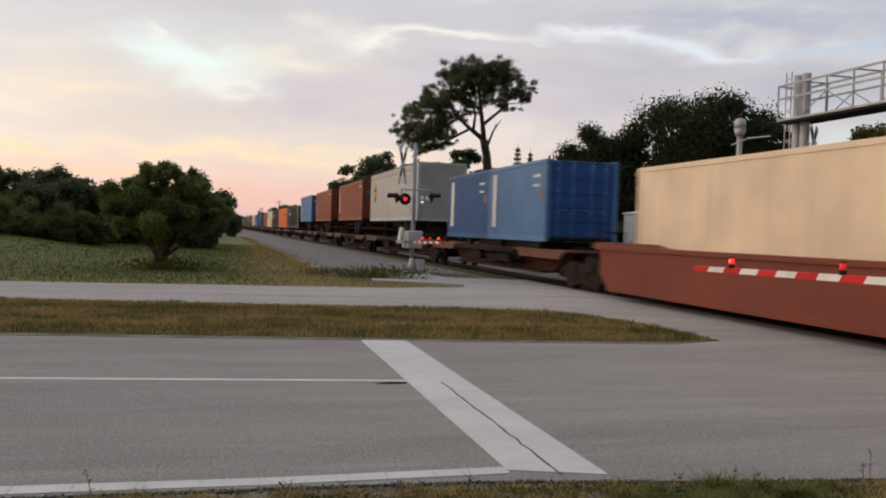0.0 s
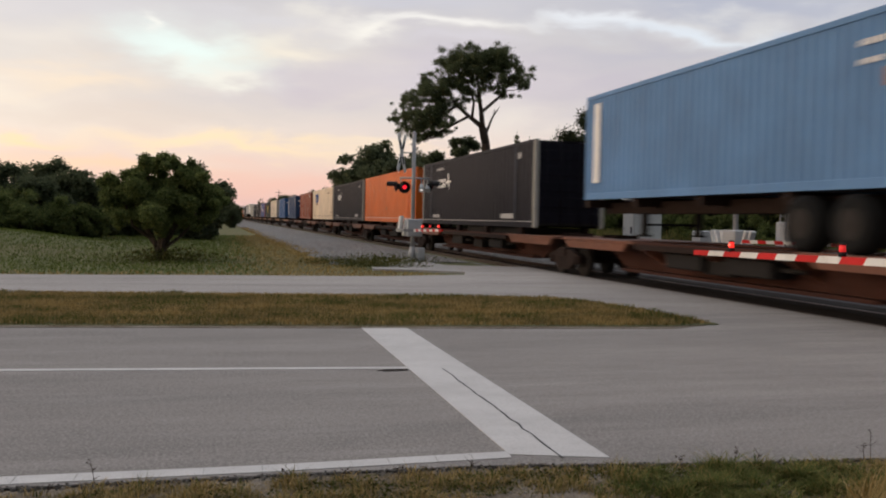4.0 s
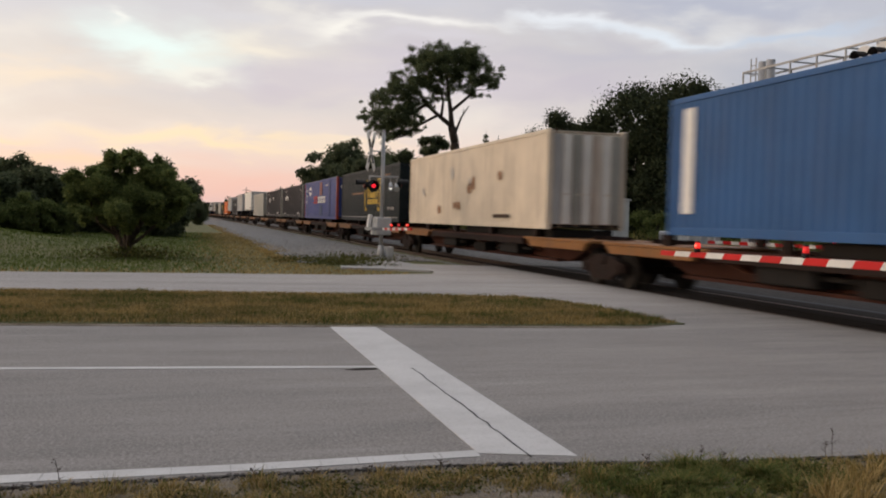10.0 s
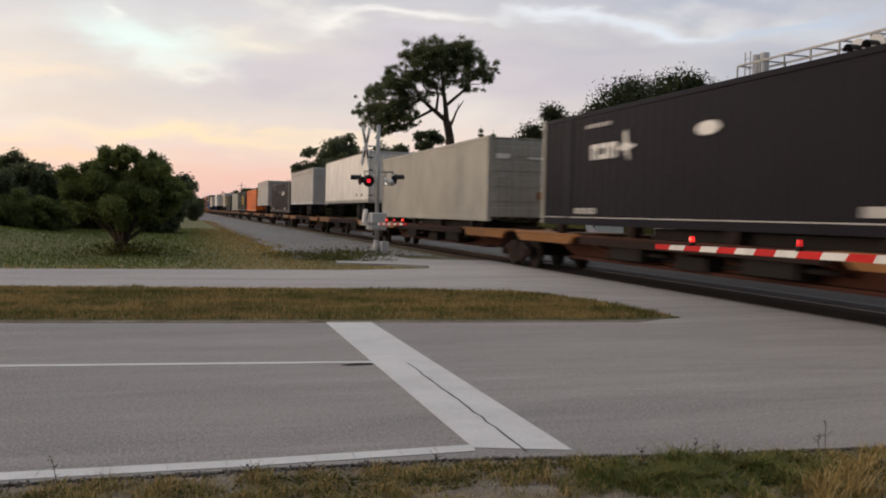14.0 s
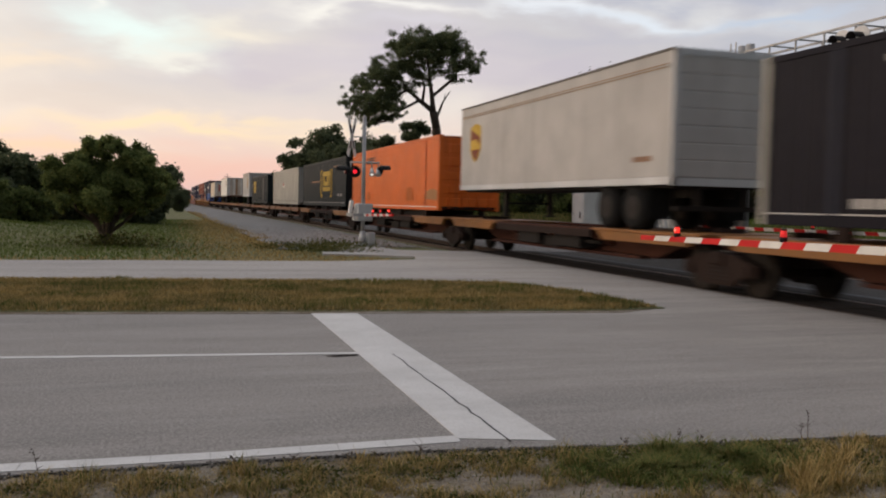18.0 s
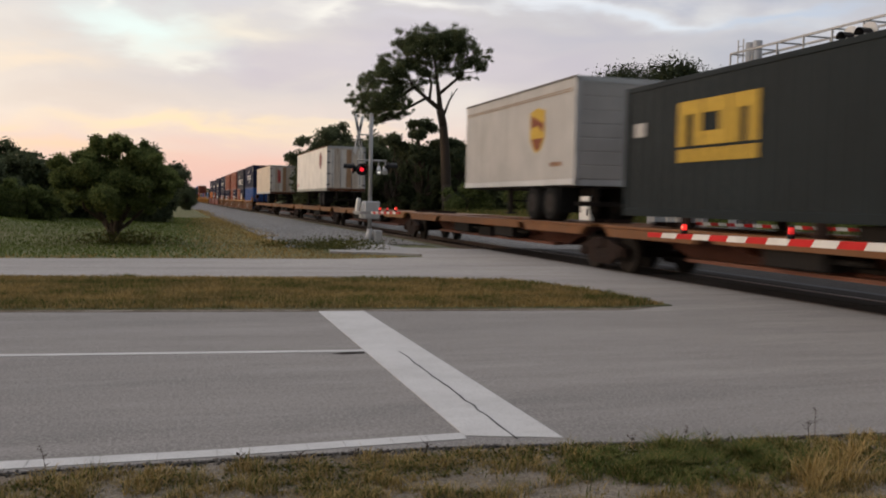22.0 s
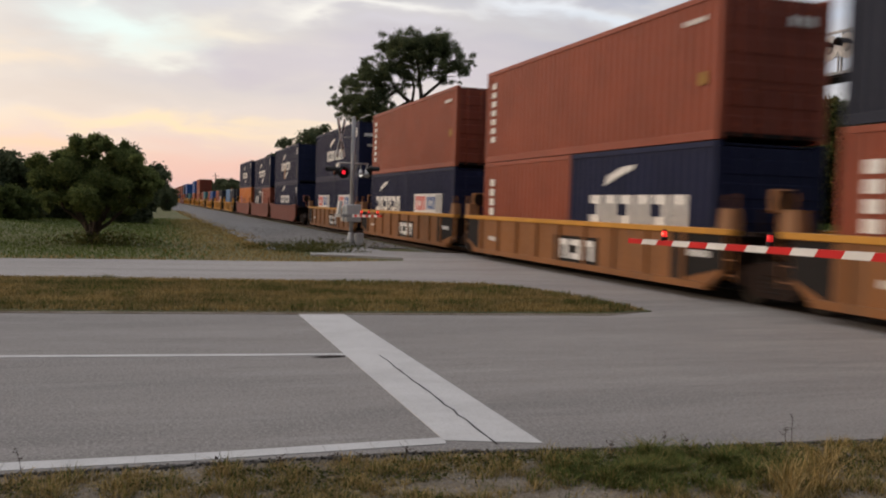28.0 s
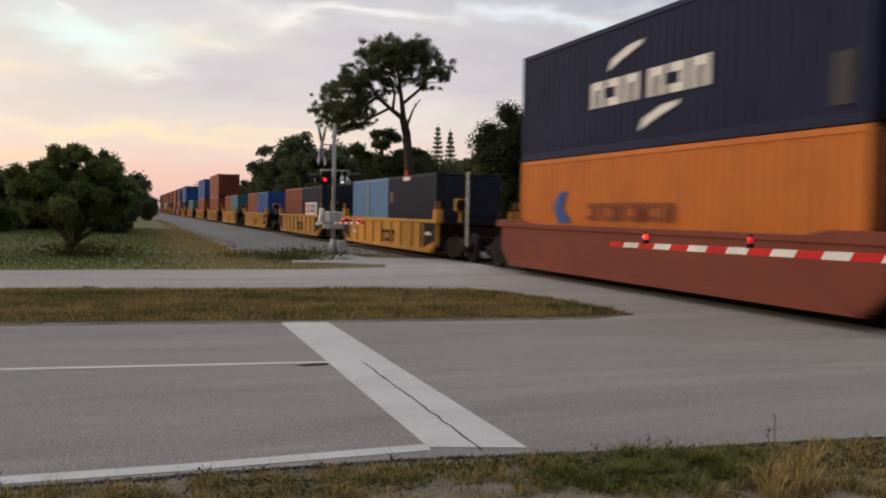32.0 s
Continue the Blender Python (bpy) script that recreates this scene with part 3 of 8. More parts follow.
def blades(name, xy, z, height, width, material, rng, lean=0.5):
    """Grass: each blade a bent strip of two triangles and a quad."""
    n = len(xy)
    h = height * rng.uniform(0.45, 1.3, n)
    a = rng.uniform(0, math.tau, n)
    d = np.stack([np.cos(a), np.sin(a)], 1)
    side = np.stack([-np.sin(a), np.cos(a)], 1) * (width * rng.uniform(0.6, 1.3, n))[:, None]
    k = (lean * rng.uniform(0.1, 1.2, n) * h)[:, None]
    zz = np.broadcast_to(z, n) if np.ndim(z) == 0 else z
    base = np.concatenate([xy, zz[:, None]], 1)
    def up(off, f):
        return base + np.concatenate([off, (h * f)[:, None]], 1)
    co = np.stack([up(-side, 0), up(side, 0), up(side * 0.7 + d * k * 0.35, 0.6), up(-side * 0.7 + d * k * 0.35, 0.6), up(d * k, 1.0)], 1).reshape(-1, 3)
    me = bpy.data.meshes.new(name)
    me.vertices.add(5 * n), me.loops.add(7 * n), me.polygons.add(2 * n)
    me.vertices.foreach_set("co", co.ravel())
    idx = (np.arange(n)[:, None] * 5 + np.array([0, 1, 2, 3, 3, 2, 4])).ravel().astype(np.int32)
    me.loops.foreach_set("vertex_index", idx)
    st = (np.arange(n)[:, None] * 7 + np.array([0, 4])).ravel().astype(np.int32)
    me.polygons.foreach_set("loop_start", st)
    me.polygons.foreach_set("loop_total", np.tile(np.array([4, 3], dtype=np.int32), n))
    me.update()
    me.validate()
    me.materials.append(material)
    return me


def sheet(name, outline, z, material, label, category, thick=0.05):
    """A flat piece of the setting with its edge."""
    bm = bmesh.new()
    prism(bm, outline, "z", z - thick, z)
    ob = new(name, mesh_of(name, bm, material))
    return tagged(ob, label, category, "", "structure")

# ---- the ground ----
MEDIAN = [(-70, 25.4), (-3.1, 18.72), (2.25, 18.08), (5.2, 17.68), (6.62, 17.45), (7.07, 16.76), (7.43, 15.7), (7.62, 14.26), (7.70, 12.75),
          (6.7, 12.52), (4.91, 12.68), (2.09, 12.93), (0.03, 13.14), (-2.15, 13.37), (-70, 19.6)]


def ground_z(x, y):
    """The lie of the open ground: a low bank in the meadow, a mound beyond the track, a ditch under the ballast."""
    z = -0.06
    if x < 2 and y > 30:
        z += 0.78 * math.exp(-((x + 9.5) / 4.5) ** 2 - ((y - 42) / 6.0) ** 2) + 0.5 * math.exp(-((x + 12) / 7) ** 2 - ((y - 55) / 9) ** 2)
    if x > 16 and y > 27:
        z += 0.35 * min(1, (x - 16) / 8)
    if x > 18:
        z += 0.95 * math.exp(-((x - 29) / 4.5) ** 2 - ((y - 36) / 5) ** 2)
    return -0.45 if 10 < x < 18 else z


def build_ground():
    # one sheet to the horizon, with a low bank on the west side
    xs = sorted(set([-900, -400, -150, -80] + list(range(-60, 61, 2)) + [80, 150, 400, 900]))
    ys = sorted(set([-300, -100, -40] + list(range(-20, 121, 3)) + [150, 220, 350, 600, 1200, 3000]))
    bm = bmesh.new()
    grid = {}
    for i, x in enumerate(xs):
        for j, y in enumerate(ys):
            grid[i, j] = bm.verts.new((x, y, ground_z(x, y)))
    for i in range(len(xs) - 1):
        for j in range(len(ys) - 1):
            bm.faces.new((grid[i, j], grid[i + 1, j], grid[i + 1, j + 1], grid[i, j + 1])).smooth = True
    tagged(new("ground", mesh_of("ground", bm, M_TURF)), "flat rough grassland reaching the horizon", "ground", "", "structure")
    road = [(-70, 5.46), (0.6, 5.56), (1.8, 5.53), (3.3, 5.33), (4.9, 5.2), (10.38, 4.9), (10.38, 29.6), (8.6, 30.0), (7.6, 30.4), (7.3, 26.2), (6.96, 25.06), (4.42, 24.22), (0.05, 24.37), (-3.92, 24.33), (-70, 30.5)]
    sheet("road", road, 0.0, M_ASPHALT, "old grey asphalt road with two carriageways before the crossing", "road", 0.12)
    sheet("road_beyond_track", [(16.2, 4.4), (30, 2.0), (90, -6.0), (90, 15.0), (24.0, 18.5), (16.2, 19.2)], 0.0, M_ASPHALT, "grey asphalt road beyond the railway track", "road", 0.12)
    sheet("median_edge", [(x, y - 0.20 if y < 19.7 and (x < 7.0 and y < 14 or x == -70) else y + 0.05) for x, y in MEDIAN], 0.008, M_SOIL, "sandy strip of washed-out soil round the median", "soil", 0.1)
    sheet("median", MEDIAN, 0.016, M_TURF, "grass median that ends in a rounded point", "median", 0.05)
    sheet("verge", [(-70, 2.2), (12, -3.0), (9.5, 4.86), (4.9, 5.17), (3.3, 5.30), (1.8, 5.50), (0.6, 5.53), (-70, 5.43)], -0.009, M_SOIL, "sandy roadside verge with dry patches", "verge", 0.1)
    # M_PANEL's bluish-dark colour holds the shade that the train throws here
    sheet("crossing_panel", [(12.25, 4.7), (13.1, 4.7), (13.1, 30.2), (12.25, 30.2)], -0.012, M_PANEL, "crossing panel beside the far rail, coloured bluish-dark for the train's shade", "crossing panel", 0.06)
    sheet("pavement", [(4.75, 27.6), (6.1, 27.1), (7.28, 26.4), (7.7, 30.8), (7.45, 33.8), (6.1, 34.0), (5.6, 29.4), (4.9, 28.6)], 0.01, M_CONCRETE, "small concrete pad round the signal mast", "concrete pad", 0.1)
    # the gravel strip beside the track and the dark bed under it
    sheet("gravel_path", [(3.9, 30.9), (5.2, 32.0), (8.0, 33.2), (9.4, 33.0), (9.4, 900), (3.4, 900), (3.4, 123), (3.8, 63), (3.86, 43)], -0.03, M_BALLAST, "grey gravel strip beside the railway track", "gravel", 0.1)
    for nm, y0, y1 in (("ballast_bed", 30.4, 1500), ("ballast_bed_south", -150, 4.7)):
        bm = bmesh.new()
        prism(bm, [(8.9, -0.10), (9.6, -0.05), (9.9, -0.155), (12.55, -0.155), (12.9, -0.05), (18.0, -0.04), (20.5, -0.12), (20.5, -0.5), (8.9, -0.5)], "y", y0, y1)
        tagged(new(nm, mesh_of(nm, bm, M_BALLAST)), "stone ballast bed of the railway", "ballast", "", "structure")
    # the shade under the train is put into this bed's near-black colour
    sheet("crossing_bed", [(10.38, 4.7), (20.2, 4.7), (20.2, 30.4), (8.9, 30.4), (10.38, 29.0)], -0.035, M_DARKBALLAST, "bed between the crossing panels, coloured dark for the train's shade", "ballast", 0.1)


def build_road_edge():
    """The crumbling dark edge where the asphalt meets the verge."""
    rng = np.random.default_rng(9)
    top = [(-70, 5.455), (0.6, 5.555), (1.8, 5.525), (3.3, 5.325), (4.9, 5.195), (10.3, 4.9)]
    xs = np.concatenate([[-40, -12, -5], np.arange(-3, 7.5, 0.07), [8.5, 10.3]])
    up = np.interp(xs, [p[0] for p in top], [p[1] for p in top])
    low = up - 0.012 - np.abs(rng.normal(0, 0.026, len(xs)))
    sheet("road_edge", list(zip(xs, up + 0.012 * rng.normal(0, 1, len(xs)))) + list(zip(xs, low))[::-1], 0.002, M_DARKBALLAST, "dark crumbling edge of the asphalt", "road edge", 0.06)


def build_markings():
    build_road_edge()
    sheet("stop_line", [(2.04, 12.86), (2.69, 12.79), (2.57, 5.565), (1.93, 5.76)], 0.006, M_LINE, "wide white stop line across both lanes, scuffed", "road marking", 0.005)
    sheet("lane_line", [(-40, 13.02), (-40, 13.14), (1.99, 9.37), (1.99, 9.25)], 0.005, M_LINE, "thin white line between two lanes", "road marking", 0.004)
    sheet("edge_line", [(-40, 5.50), (-40, 5.66), (-0.9, 5.78), (0.36, 5.77), (1.95, 5.84), (1.92, 5.68), (0.36, 5.615), (-0.9, 5.615)], 0.005, M_LINE, "white line along the edge of the road", "road marking", 0.004)
    # the joints of the edge line, where its strips have parted
    for k, x in enumerate((-1.55, -1.12, -0.78, -0.42, -0.05, 0.30, 0.52, 0.86, 1.10, 1.42, 1.66)):
        lo, hi = 5.60 + 0.022 * max(0.0, x), 5.775 + 0.03 * max(0.0, x - 0.4)
        sheet("line_joint", [(x - 0.001, lo), (x + 0.001, lo), (x + 0.007 + 0.002 * (k % 3), hi), (x + 0.004, hi)], 0.0075, M_CONCRETE, "thin grey joint across the edge line", "crack", 0.002)
    # the crack down the stop line: a jagged dark groove filled with tar
    rng = np.random.default_rng(4)
    ys = np.linspace(9.17, 5.60, 22)
    xs = 2.335 - (9.17 - ys) * 0.023 + rng.normal(0, 0.006, 22)
    w = 0.004 + rng.uniform(0, 0.005, 22)
    sheet("road_crack", [(a - b, c) for a, b, c in zip(xs, w, ys)] + [(a + b, c) for a, b, c in list(zip(xs, w, ys))[::-1]], 0.0085, M_BLACK, "thin jagged crack along the stop line", "crack", 0.002)
    sheet("road_patch", [(1.62, 9.17), (1.72, 9.12), (1.95, 9.14), (1.97, 9.24), (1.80, 9.25)], 0.0065, M_TIE, "dark tar spot at the end of the lane line", "tar spot", 0.002)


def outline_points(poly, n, rng):
    """Random points inside an outline."""
    p = np.array(poly, float)
    out = np.zeros((0, 2))
    lo, hi = p.min(0), p.max(0)
    while len(out) < n:
        c = rng.uniform(lo, hi, (n * 2, 2))
        inside = np.zeros(len(c), bool)
        j = len(p) - 1
        for i in range(len(p)):
            cond = (p[i, 1] > c[:, 1]) != (p[j, 1] > c[:, 1])
            inside ^= cond & (c[:, 0] < (p[j, 0] - p[i, 0]) * (c[:, 1] - p[i, 1]) / (p[j, 1] - p[i, 1] + 1e-12) + p[i, 0])
            j = i
        out = np.concatenate([out, c[inside]])
    return out[:n]


def clumped(xy, rng, scale, cut):
    """Keep the points where a smooth noise is high: tufts and bare patches."""
    keep = [noise.noise(Vector((a * scale, b * scale, 3.7))) + 0.35 * noise.noise(Vector((a * scale * 3.1, b * scale * 3.1, 9.1))) > cut for a, b in xy]
    return xy[np.array(keep)]


def build_grass():
    rng = np.random.default_rng(11)
    near = [(-3.2, 2.6), (7.2, 1.8), (7.4, 4.98), (4.9, 5.16), (3.3, 5.28), (1.8, 5.42), (0.6, 5.45), (-3.2, 5.38)]
    def stuff(name, me, label):
        tagged(new(name, me), label, "grass", "", "stuff")
    def lie(xy):
        return np.array([ground_z(float(a), float(b)) - 0.01 for a, b in xy])
    def tufted(xy, h):
        return np.array([h * max(0.25, 0.62 + 0.9 * noise.noise(Vector((a * 5.5, b * 5.5, 2.0)))) for a, b in xy])
    BARE = ((1.75, 4.80, 0.42, 0.14), (2.30, 4.47, 0.52, 0.16), (1.22, 4.48, 0.28, 0.10), (0.55, 4.75, 0.25, 0.07), (-0.3, 4.95, 0.30, 0.06))

    def grown(xy):
        """Leave out the bare sandy spots, all but a few blades."""
        open_spot = np.zeros(len(xy), bool)
        for cx, cy, rx, ry in BARE:
            wave = 0.25 * np.sin(xy[:, 0] * 17 + cy) + 0.2 * np.sin(xy[:, 1] * 31 + cx)
            open_spot |= ((xy[:, 0] - cx) / rx) ** 2 + ((xy[:, 1] - cy) / ry) ** 2 < 1 + wave
        return xy[~open_spot | (rng.uniform(0, 1, len(xy)) < 0.05)]

    p = grown(clumped(outline_points(near, 230000, rng), rng, 1.9, -0.42))
    lush = ((p[:, 0] - 3.10) / 0.85) ** 2 + ((p[:, 1] - 4.82) / 0.42) ** 2 + rng.normal(0, 0.45, len(p)) < 0.8
    extra = clumped(rng.normal(0, 1, (15000, 2)) * np.array([0.36, 0.17]) + np.array([3.2, 4.86]), rng, 3.5, -0.05)
    extra = extra[extra[:, 1] < 5.26 - 0.08 * (extra[:, 0] - 3.3)]
    p, lush = np.concatenate([p, extra]), np.concatenate([lush, np.ones(len(extra), bool)])
    u = rng.uniform(0, 1, len(p))
    straw = ~lush & (u < 0.46)
    olive = ~lush & (u > 0.82)
    stuff("green_verge_grass", blades("green_verge_grass", p[lush], -0.02, tufted(p[lush], 0.090), 0.0042, M_VERGE_GREEN, rng, 2.0), "lush green grass at the edge of the asphalt")
    stuff("verge_grass", blades("verge_grass", p[olive], -0.02, tufted(p[olive], 0.080), 0.0038, M_BLADE_GREEN, rng, 1.2), "olive grass on the roadside verge")
    stuff("dry_verge_grass", blades("dry_verge_grass", p[~lush & ~straw & ~olive], -0.02, tufted(p[~lush & ~straw & ~olive], 0.062), 0.0034, M_BLADE, rng, 1.5), "short half-dry grass on the roadside verge")
    stuff("straw_grass", blades("straw_grass", p[straw], -0.02, tufted(p[straw], 0.068), 0.0032, M_BLADE_DRY, rng, 1.9), "dry straw grass in tufts")
    t = np.concatenate([rng.normal(0, 1, (90, 2)) * np.array([0.05, 0.04]) + np.array([a, b]) for a, b in ((3.62, 4.42), (3.78, 4.30), (3.9, 4.52), (3.5, 4.22), (4.15, 4.7))])
    stuff("straw_tuft", blades("straw_tuft", t, -0.02, 0.17, 0.0030, M_BLADE_DRY, rng, 1.5), "tall tuft of bleached dry grass")
    w = grown(clumped(outline_points([(-1.5, 4.9), (1.6, 4.4), (6.2, 3.4), (6.4, 5.0), (3.3, 5.25), (1.9, 5.40), (-1.5, 5.3)], 34000, rng), rng, 2.4, 0.10))
    c = np.concatenate([w, np.abs(rng.normal(0, 0.022, len(w)))[:, None] - 0.02], 1)
    stuff("creeping_weed", quads("creeping_weed", c, 0.012, M_LEAF_OLIVE, 0.4, 0.9, rng), "low creeping weeds among the verge grass")
    mshow = [(-8.5, 19.35), (-3.1, 18.67), (2.25, 18.03), (5.2, 17.62), (6.55, 17.38), (7.0, 16.6), (7.36, 15.6), (7.54, 14.2), (7.6, 12.82), (6.7, 12.58), (4.91, 12.74), (2.09, 12.98), (0.03, 13.19), (-2.15, 13.42), (-8.5, 14.1)]
    p = outline_points(mshow, 120000, rng)
    d = np.array([0.7 * noise.noise(Vector((a * 0.6, b * 1.2, 1.0))) + 0.7 * noise.noise(Vector((a * 2.2, b * 4, 5.0))) for a, b in p])
    edge = rng.uniform(0, 1, len(p)) < 0.10
    e = d + rng.normal(0, 0.10, len(p))
    dry, green = (e > 0.12) | edge, e < -0.26
    stuff("median_grass", blades("median_grass", p[~dry & ~green], 0.012, 0.065, 0.007, M_BLADE, rng, 0.8), "mown half-dry grass on the median")
    stuff("median_green_grass", blades("median_green_grass", p[green & ~dry], 0.012, 0.085, 0.007, M_BLADE_GREEN, rng, 0.8), "green patches of grass on the median")
    stuff("median_dry_grass", blades("median_dry_grass", p[dry], 0.012, 0.06, 0.007, M_BLADE_DRY, rng, 0.8), "dry patches of grass on the median")
    far = [(-15, 26.2), (-3.9, 24.45), (0.05, 24.48), (4.4, 24.36), (6.9, 25.15), (6.0, 27.0), (4.7, 27.6), (4.7, 30), (3.7, 31), (3.75, 44), (3.4, 75), (-14, 75), (-22, 50)]
    p = outline_points(far, 90000, rng)
    dry = (p[:, 0] * 0.35 - (p[:, 1] - 26) * 0.004 - 0.42 + rng.normal(0, 0.25, len(p)) > 0) | (p[:, 1] - 24.6 + rng.normal(0, 0.7, len(p)) < 1.2)
    stuff("meadow_grass", blades("meadow_grass", p[~dry], lie(p[~dry]), 0.08, 0.016, M_MEADOW, rng, 0.8), "green grass between the road and the trees")
    stuff("meadow_dry_grass", blades("meadow_dry_grass", p[dry], lie(p[dry]), 0.07, 0.016, M_BLADE_DRY, rng, 0.8), "yellow dry grass along the road edge")
    q = np.stack([3.55 + np.abs(rng.normal(0, 0.55, 9000)) - 0.3, 31.2 + rng.uniform(0, 1, 9000) ** 1.4 * 90], 1)
    q = clumped(q, rng, 0.8, -0.10)
    stuff("path_edge_grass", blades("path_edge_grass", q, -0.05, 0.10, 0.016, M_BLADE_DRY, rng, 0.9), "dry grass that creeps over the edge of the gravel")
    east = [(18.2, 29.5), (26, 27.5), (33, 30), (33, 42), (30, 45), (18.2, 70)]
    p = outline_points(east, 26000, rng)
    stuff("bank_grass", blades("bank_grass", p, lie(p), 0.22, 0.03, M_MEADOW, rng, 0.9), "rough green grass on the mound behind the railway")
    p = outline_points([(15.4, 37), (21, 37), (22, 52), (15.6, 52)], 9000, rng)
    stuff("tall_bank_grass", blades("tall_bank_grass", p, 0.0, 1.05, 0.035, M_BLADE_GREEN, rng, 0.6), "tall light green grass at the foot of the woods")
    # low weeds at the mast
    for k, (cx, cy, sx, sy) in enumerate(((4.6, 31.0, 0.9, 0.5), (6.2, 32.6, 0.8, 0.7), (5.2, 29.0, 0.7, 0.4))):
        c = rng.normal(0, 1, (1100, 3)) * np.array([sx, sy, 0.10]) + np.array([cx, cy, 0.06])
        c[:, 2] = np.abs(c[:, 2])
        weed = new("weed_clump", quads("weed_clump", c, 0.05, M_LEAF_OLIVE, 0, 0.6, rng))
        tagged(weed, "low scrubby weeds beside the gravel and the signal mast", "weeds", "weeds by the crossing", "stuff")
    # stones on the bare spots of the verge
    n = 4200
    c = outline_points(near, n, rng)
    bm = bmesh.new()
    for a, b in c:
        r = float(rng.uniform(0.004, 0.016))
        tube(bm, (a, b, -0.022), (a + r * 0.3, b, -0.018 + r), r, r * 0.55, 5)
    tagged(new("verge_gravel", mesh_of("verge_gravel", bm, M_STONE)), "loose grit on the bare verge", "gravel", "", "stuff")
    # rubble broken from the edge of the asphalt
    bm = bmesh.new()
    for a in rng.uniform(-3.2, 7.4, 2000):
        r = float(rng.uniform(0.004, 0.015))
        b = float(np.interp(a, [-3.2, 0.6, 1.8, 3.3, 4.9, 7.4], [5.55, 5.55, 5.52, 5.32, 5.19, 5.05])) - abs(float(rng.normal(0, 0.05))) + 0.02
        tube(bm, (a, b, -0.012), (a + r * 0.3, b, -0.006 + r), r, r * 0.55, 5)
    tagged(new("edge_rubble", mesh_of("edge_rubble", bm, M_RUBBLE)), "dark rubble along the broken asphalt edge", "gravel", "", "stuff")
    bm = bmesh.new()
    for a, b in outline_points([(4.2, 32), (8.9, 33), (9.0, 60), (4.0, 60)], 3600, rng):
        if rng.uniform(0, 1) < (b - 32) / 30:
            continue
        r = float(rng.uniform(0.012, 0.032))
        tube(bm, (a, b, -0.04), (a + r * 0.3, b, -0.035 + r), r, r * 0.55, 5)
    tagged(new("path_stones", mesh_of("path_stones", bm, M_STONE)), "loose stones on the gravel strip", "gravel", "", "stuff")


def roadside_stalk(x, y, h, rng):
    """One thin dead stalk with a few twigs."""
    bm = bmesh.new()
    top = Vector((x + rng.uniform(-0.05, 0.05), y, -0.02 + h))
    tube(bm, (x, y, -0.03), top, 0.0022, 0.001, 5)
    for k in range(5):
        f = rng.uniform(0.3, 0.95)
        a = Vector((x, y, -0.02)).lerp(top, f)
        tube(bm, a, a + Vector((rng.uniform(-0.05, 0.05), rng.uniform(-0.02, 0.02), rng.uniform(0.01, 0.05))), 0.0018, 0.0008, 4)
    for k in range(5):
        a = Vector((x, y, -0.02)).lerp(top, rng.uniform(0.6, 1)) + Vector((rng.uniform(-0.02, 0.02), 0, 0))
        box(bm, a.x - 0.004, a.x + 0.004, a.y - 0.002, a.y + 0.002, a.z, a.z + 0.006)
    tagged(new("weed_stalk", mesh_of("weed_stalk", bm, M_MARK_DARK)), "thin dark weed stalk at the edge of the asphalt", "weed", "weed stalks", "")


# ---- the track ----


def build_track(name, cx, y0, y1, label):
    tr = thing(name, label, "railway track", "railway tracks", "", (cx, 0, 0))
    prof = [(-0.07, -0.17), (0.07, -0.17), (0.07, -0.155), (0.012, -0.135), (0.012, -0.045), (0.037, -0.03), (0.037, -0.004), (0.03, 0.0), (-0.03, 0.0), (-0.037, -0.004), (-0.037, -0.03), (-0.012, -0.045), (-0.012, -0.135), (-0.07, -0.155)]
    for s in (-0.755, 0.755):
        bm = bmesh.new()
        prism(bm, [(s + a, b) for a, b in prof], "y", y0, y1)
        part("rail", bm, M_RAIL, tr, "rusty rail with a worn bright head")
    bm = bmesh.new()
    box(bm, -1.3, 1.3, -0.115, 0.115, -0.30, -0.145, 0.01)
    tie = mesh_of("tie", bm, M_TIE)
    y = 30.6
    for k in range(150):
        o = part("tie", tie, None, tr)
        o.location = (0, y + k * 0.56, 0)
    # crossing panels between and beside the rails
    def panel(a, b, y, d):
        bm = bmesh.new()
        box(bm, a, b, y, y + d, -0.09, -0.004, 0.012)
        return bm
    for k in range(10):
        for a, b in ((-0.66, -0.02), (0.02, 0.66), (0.85, 1.6)):
            part("crossing_panel", panel(a, b, 4.8 + k * 2.54, 2.5), M_TIE, tr, "dark rubber and timber crossing panel")
    return tr


build_ground()
build_markings()
build_track("railway_track", 11.22, -140, 1400, "single railway track with rusty rails and dark ties")

# ---- crossing signals ----


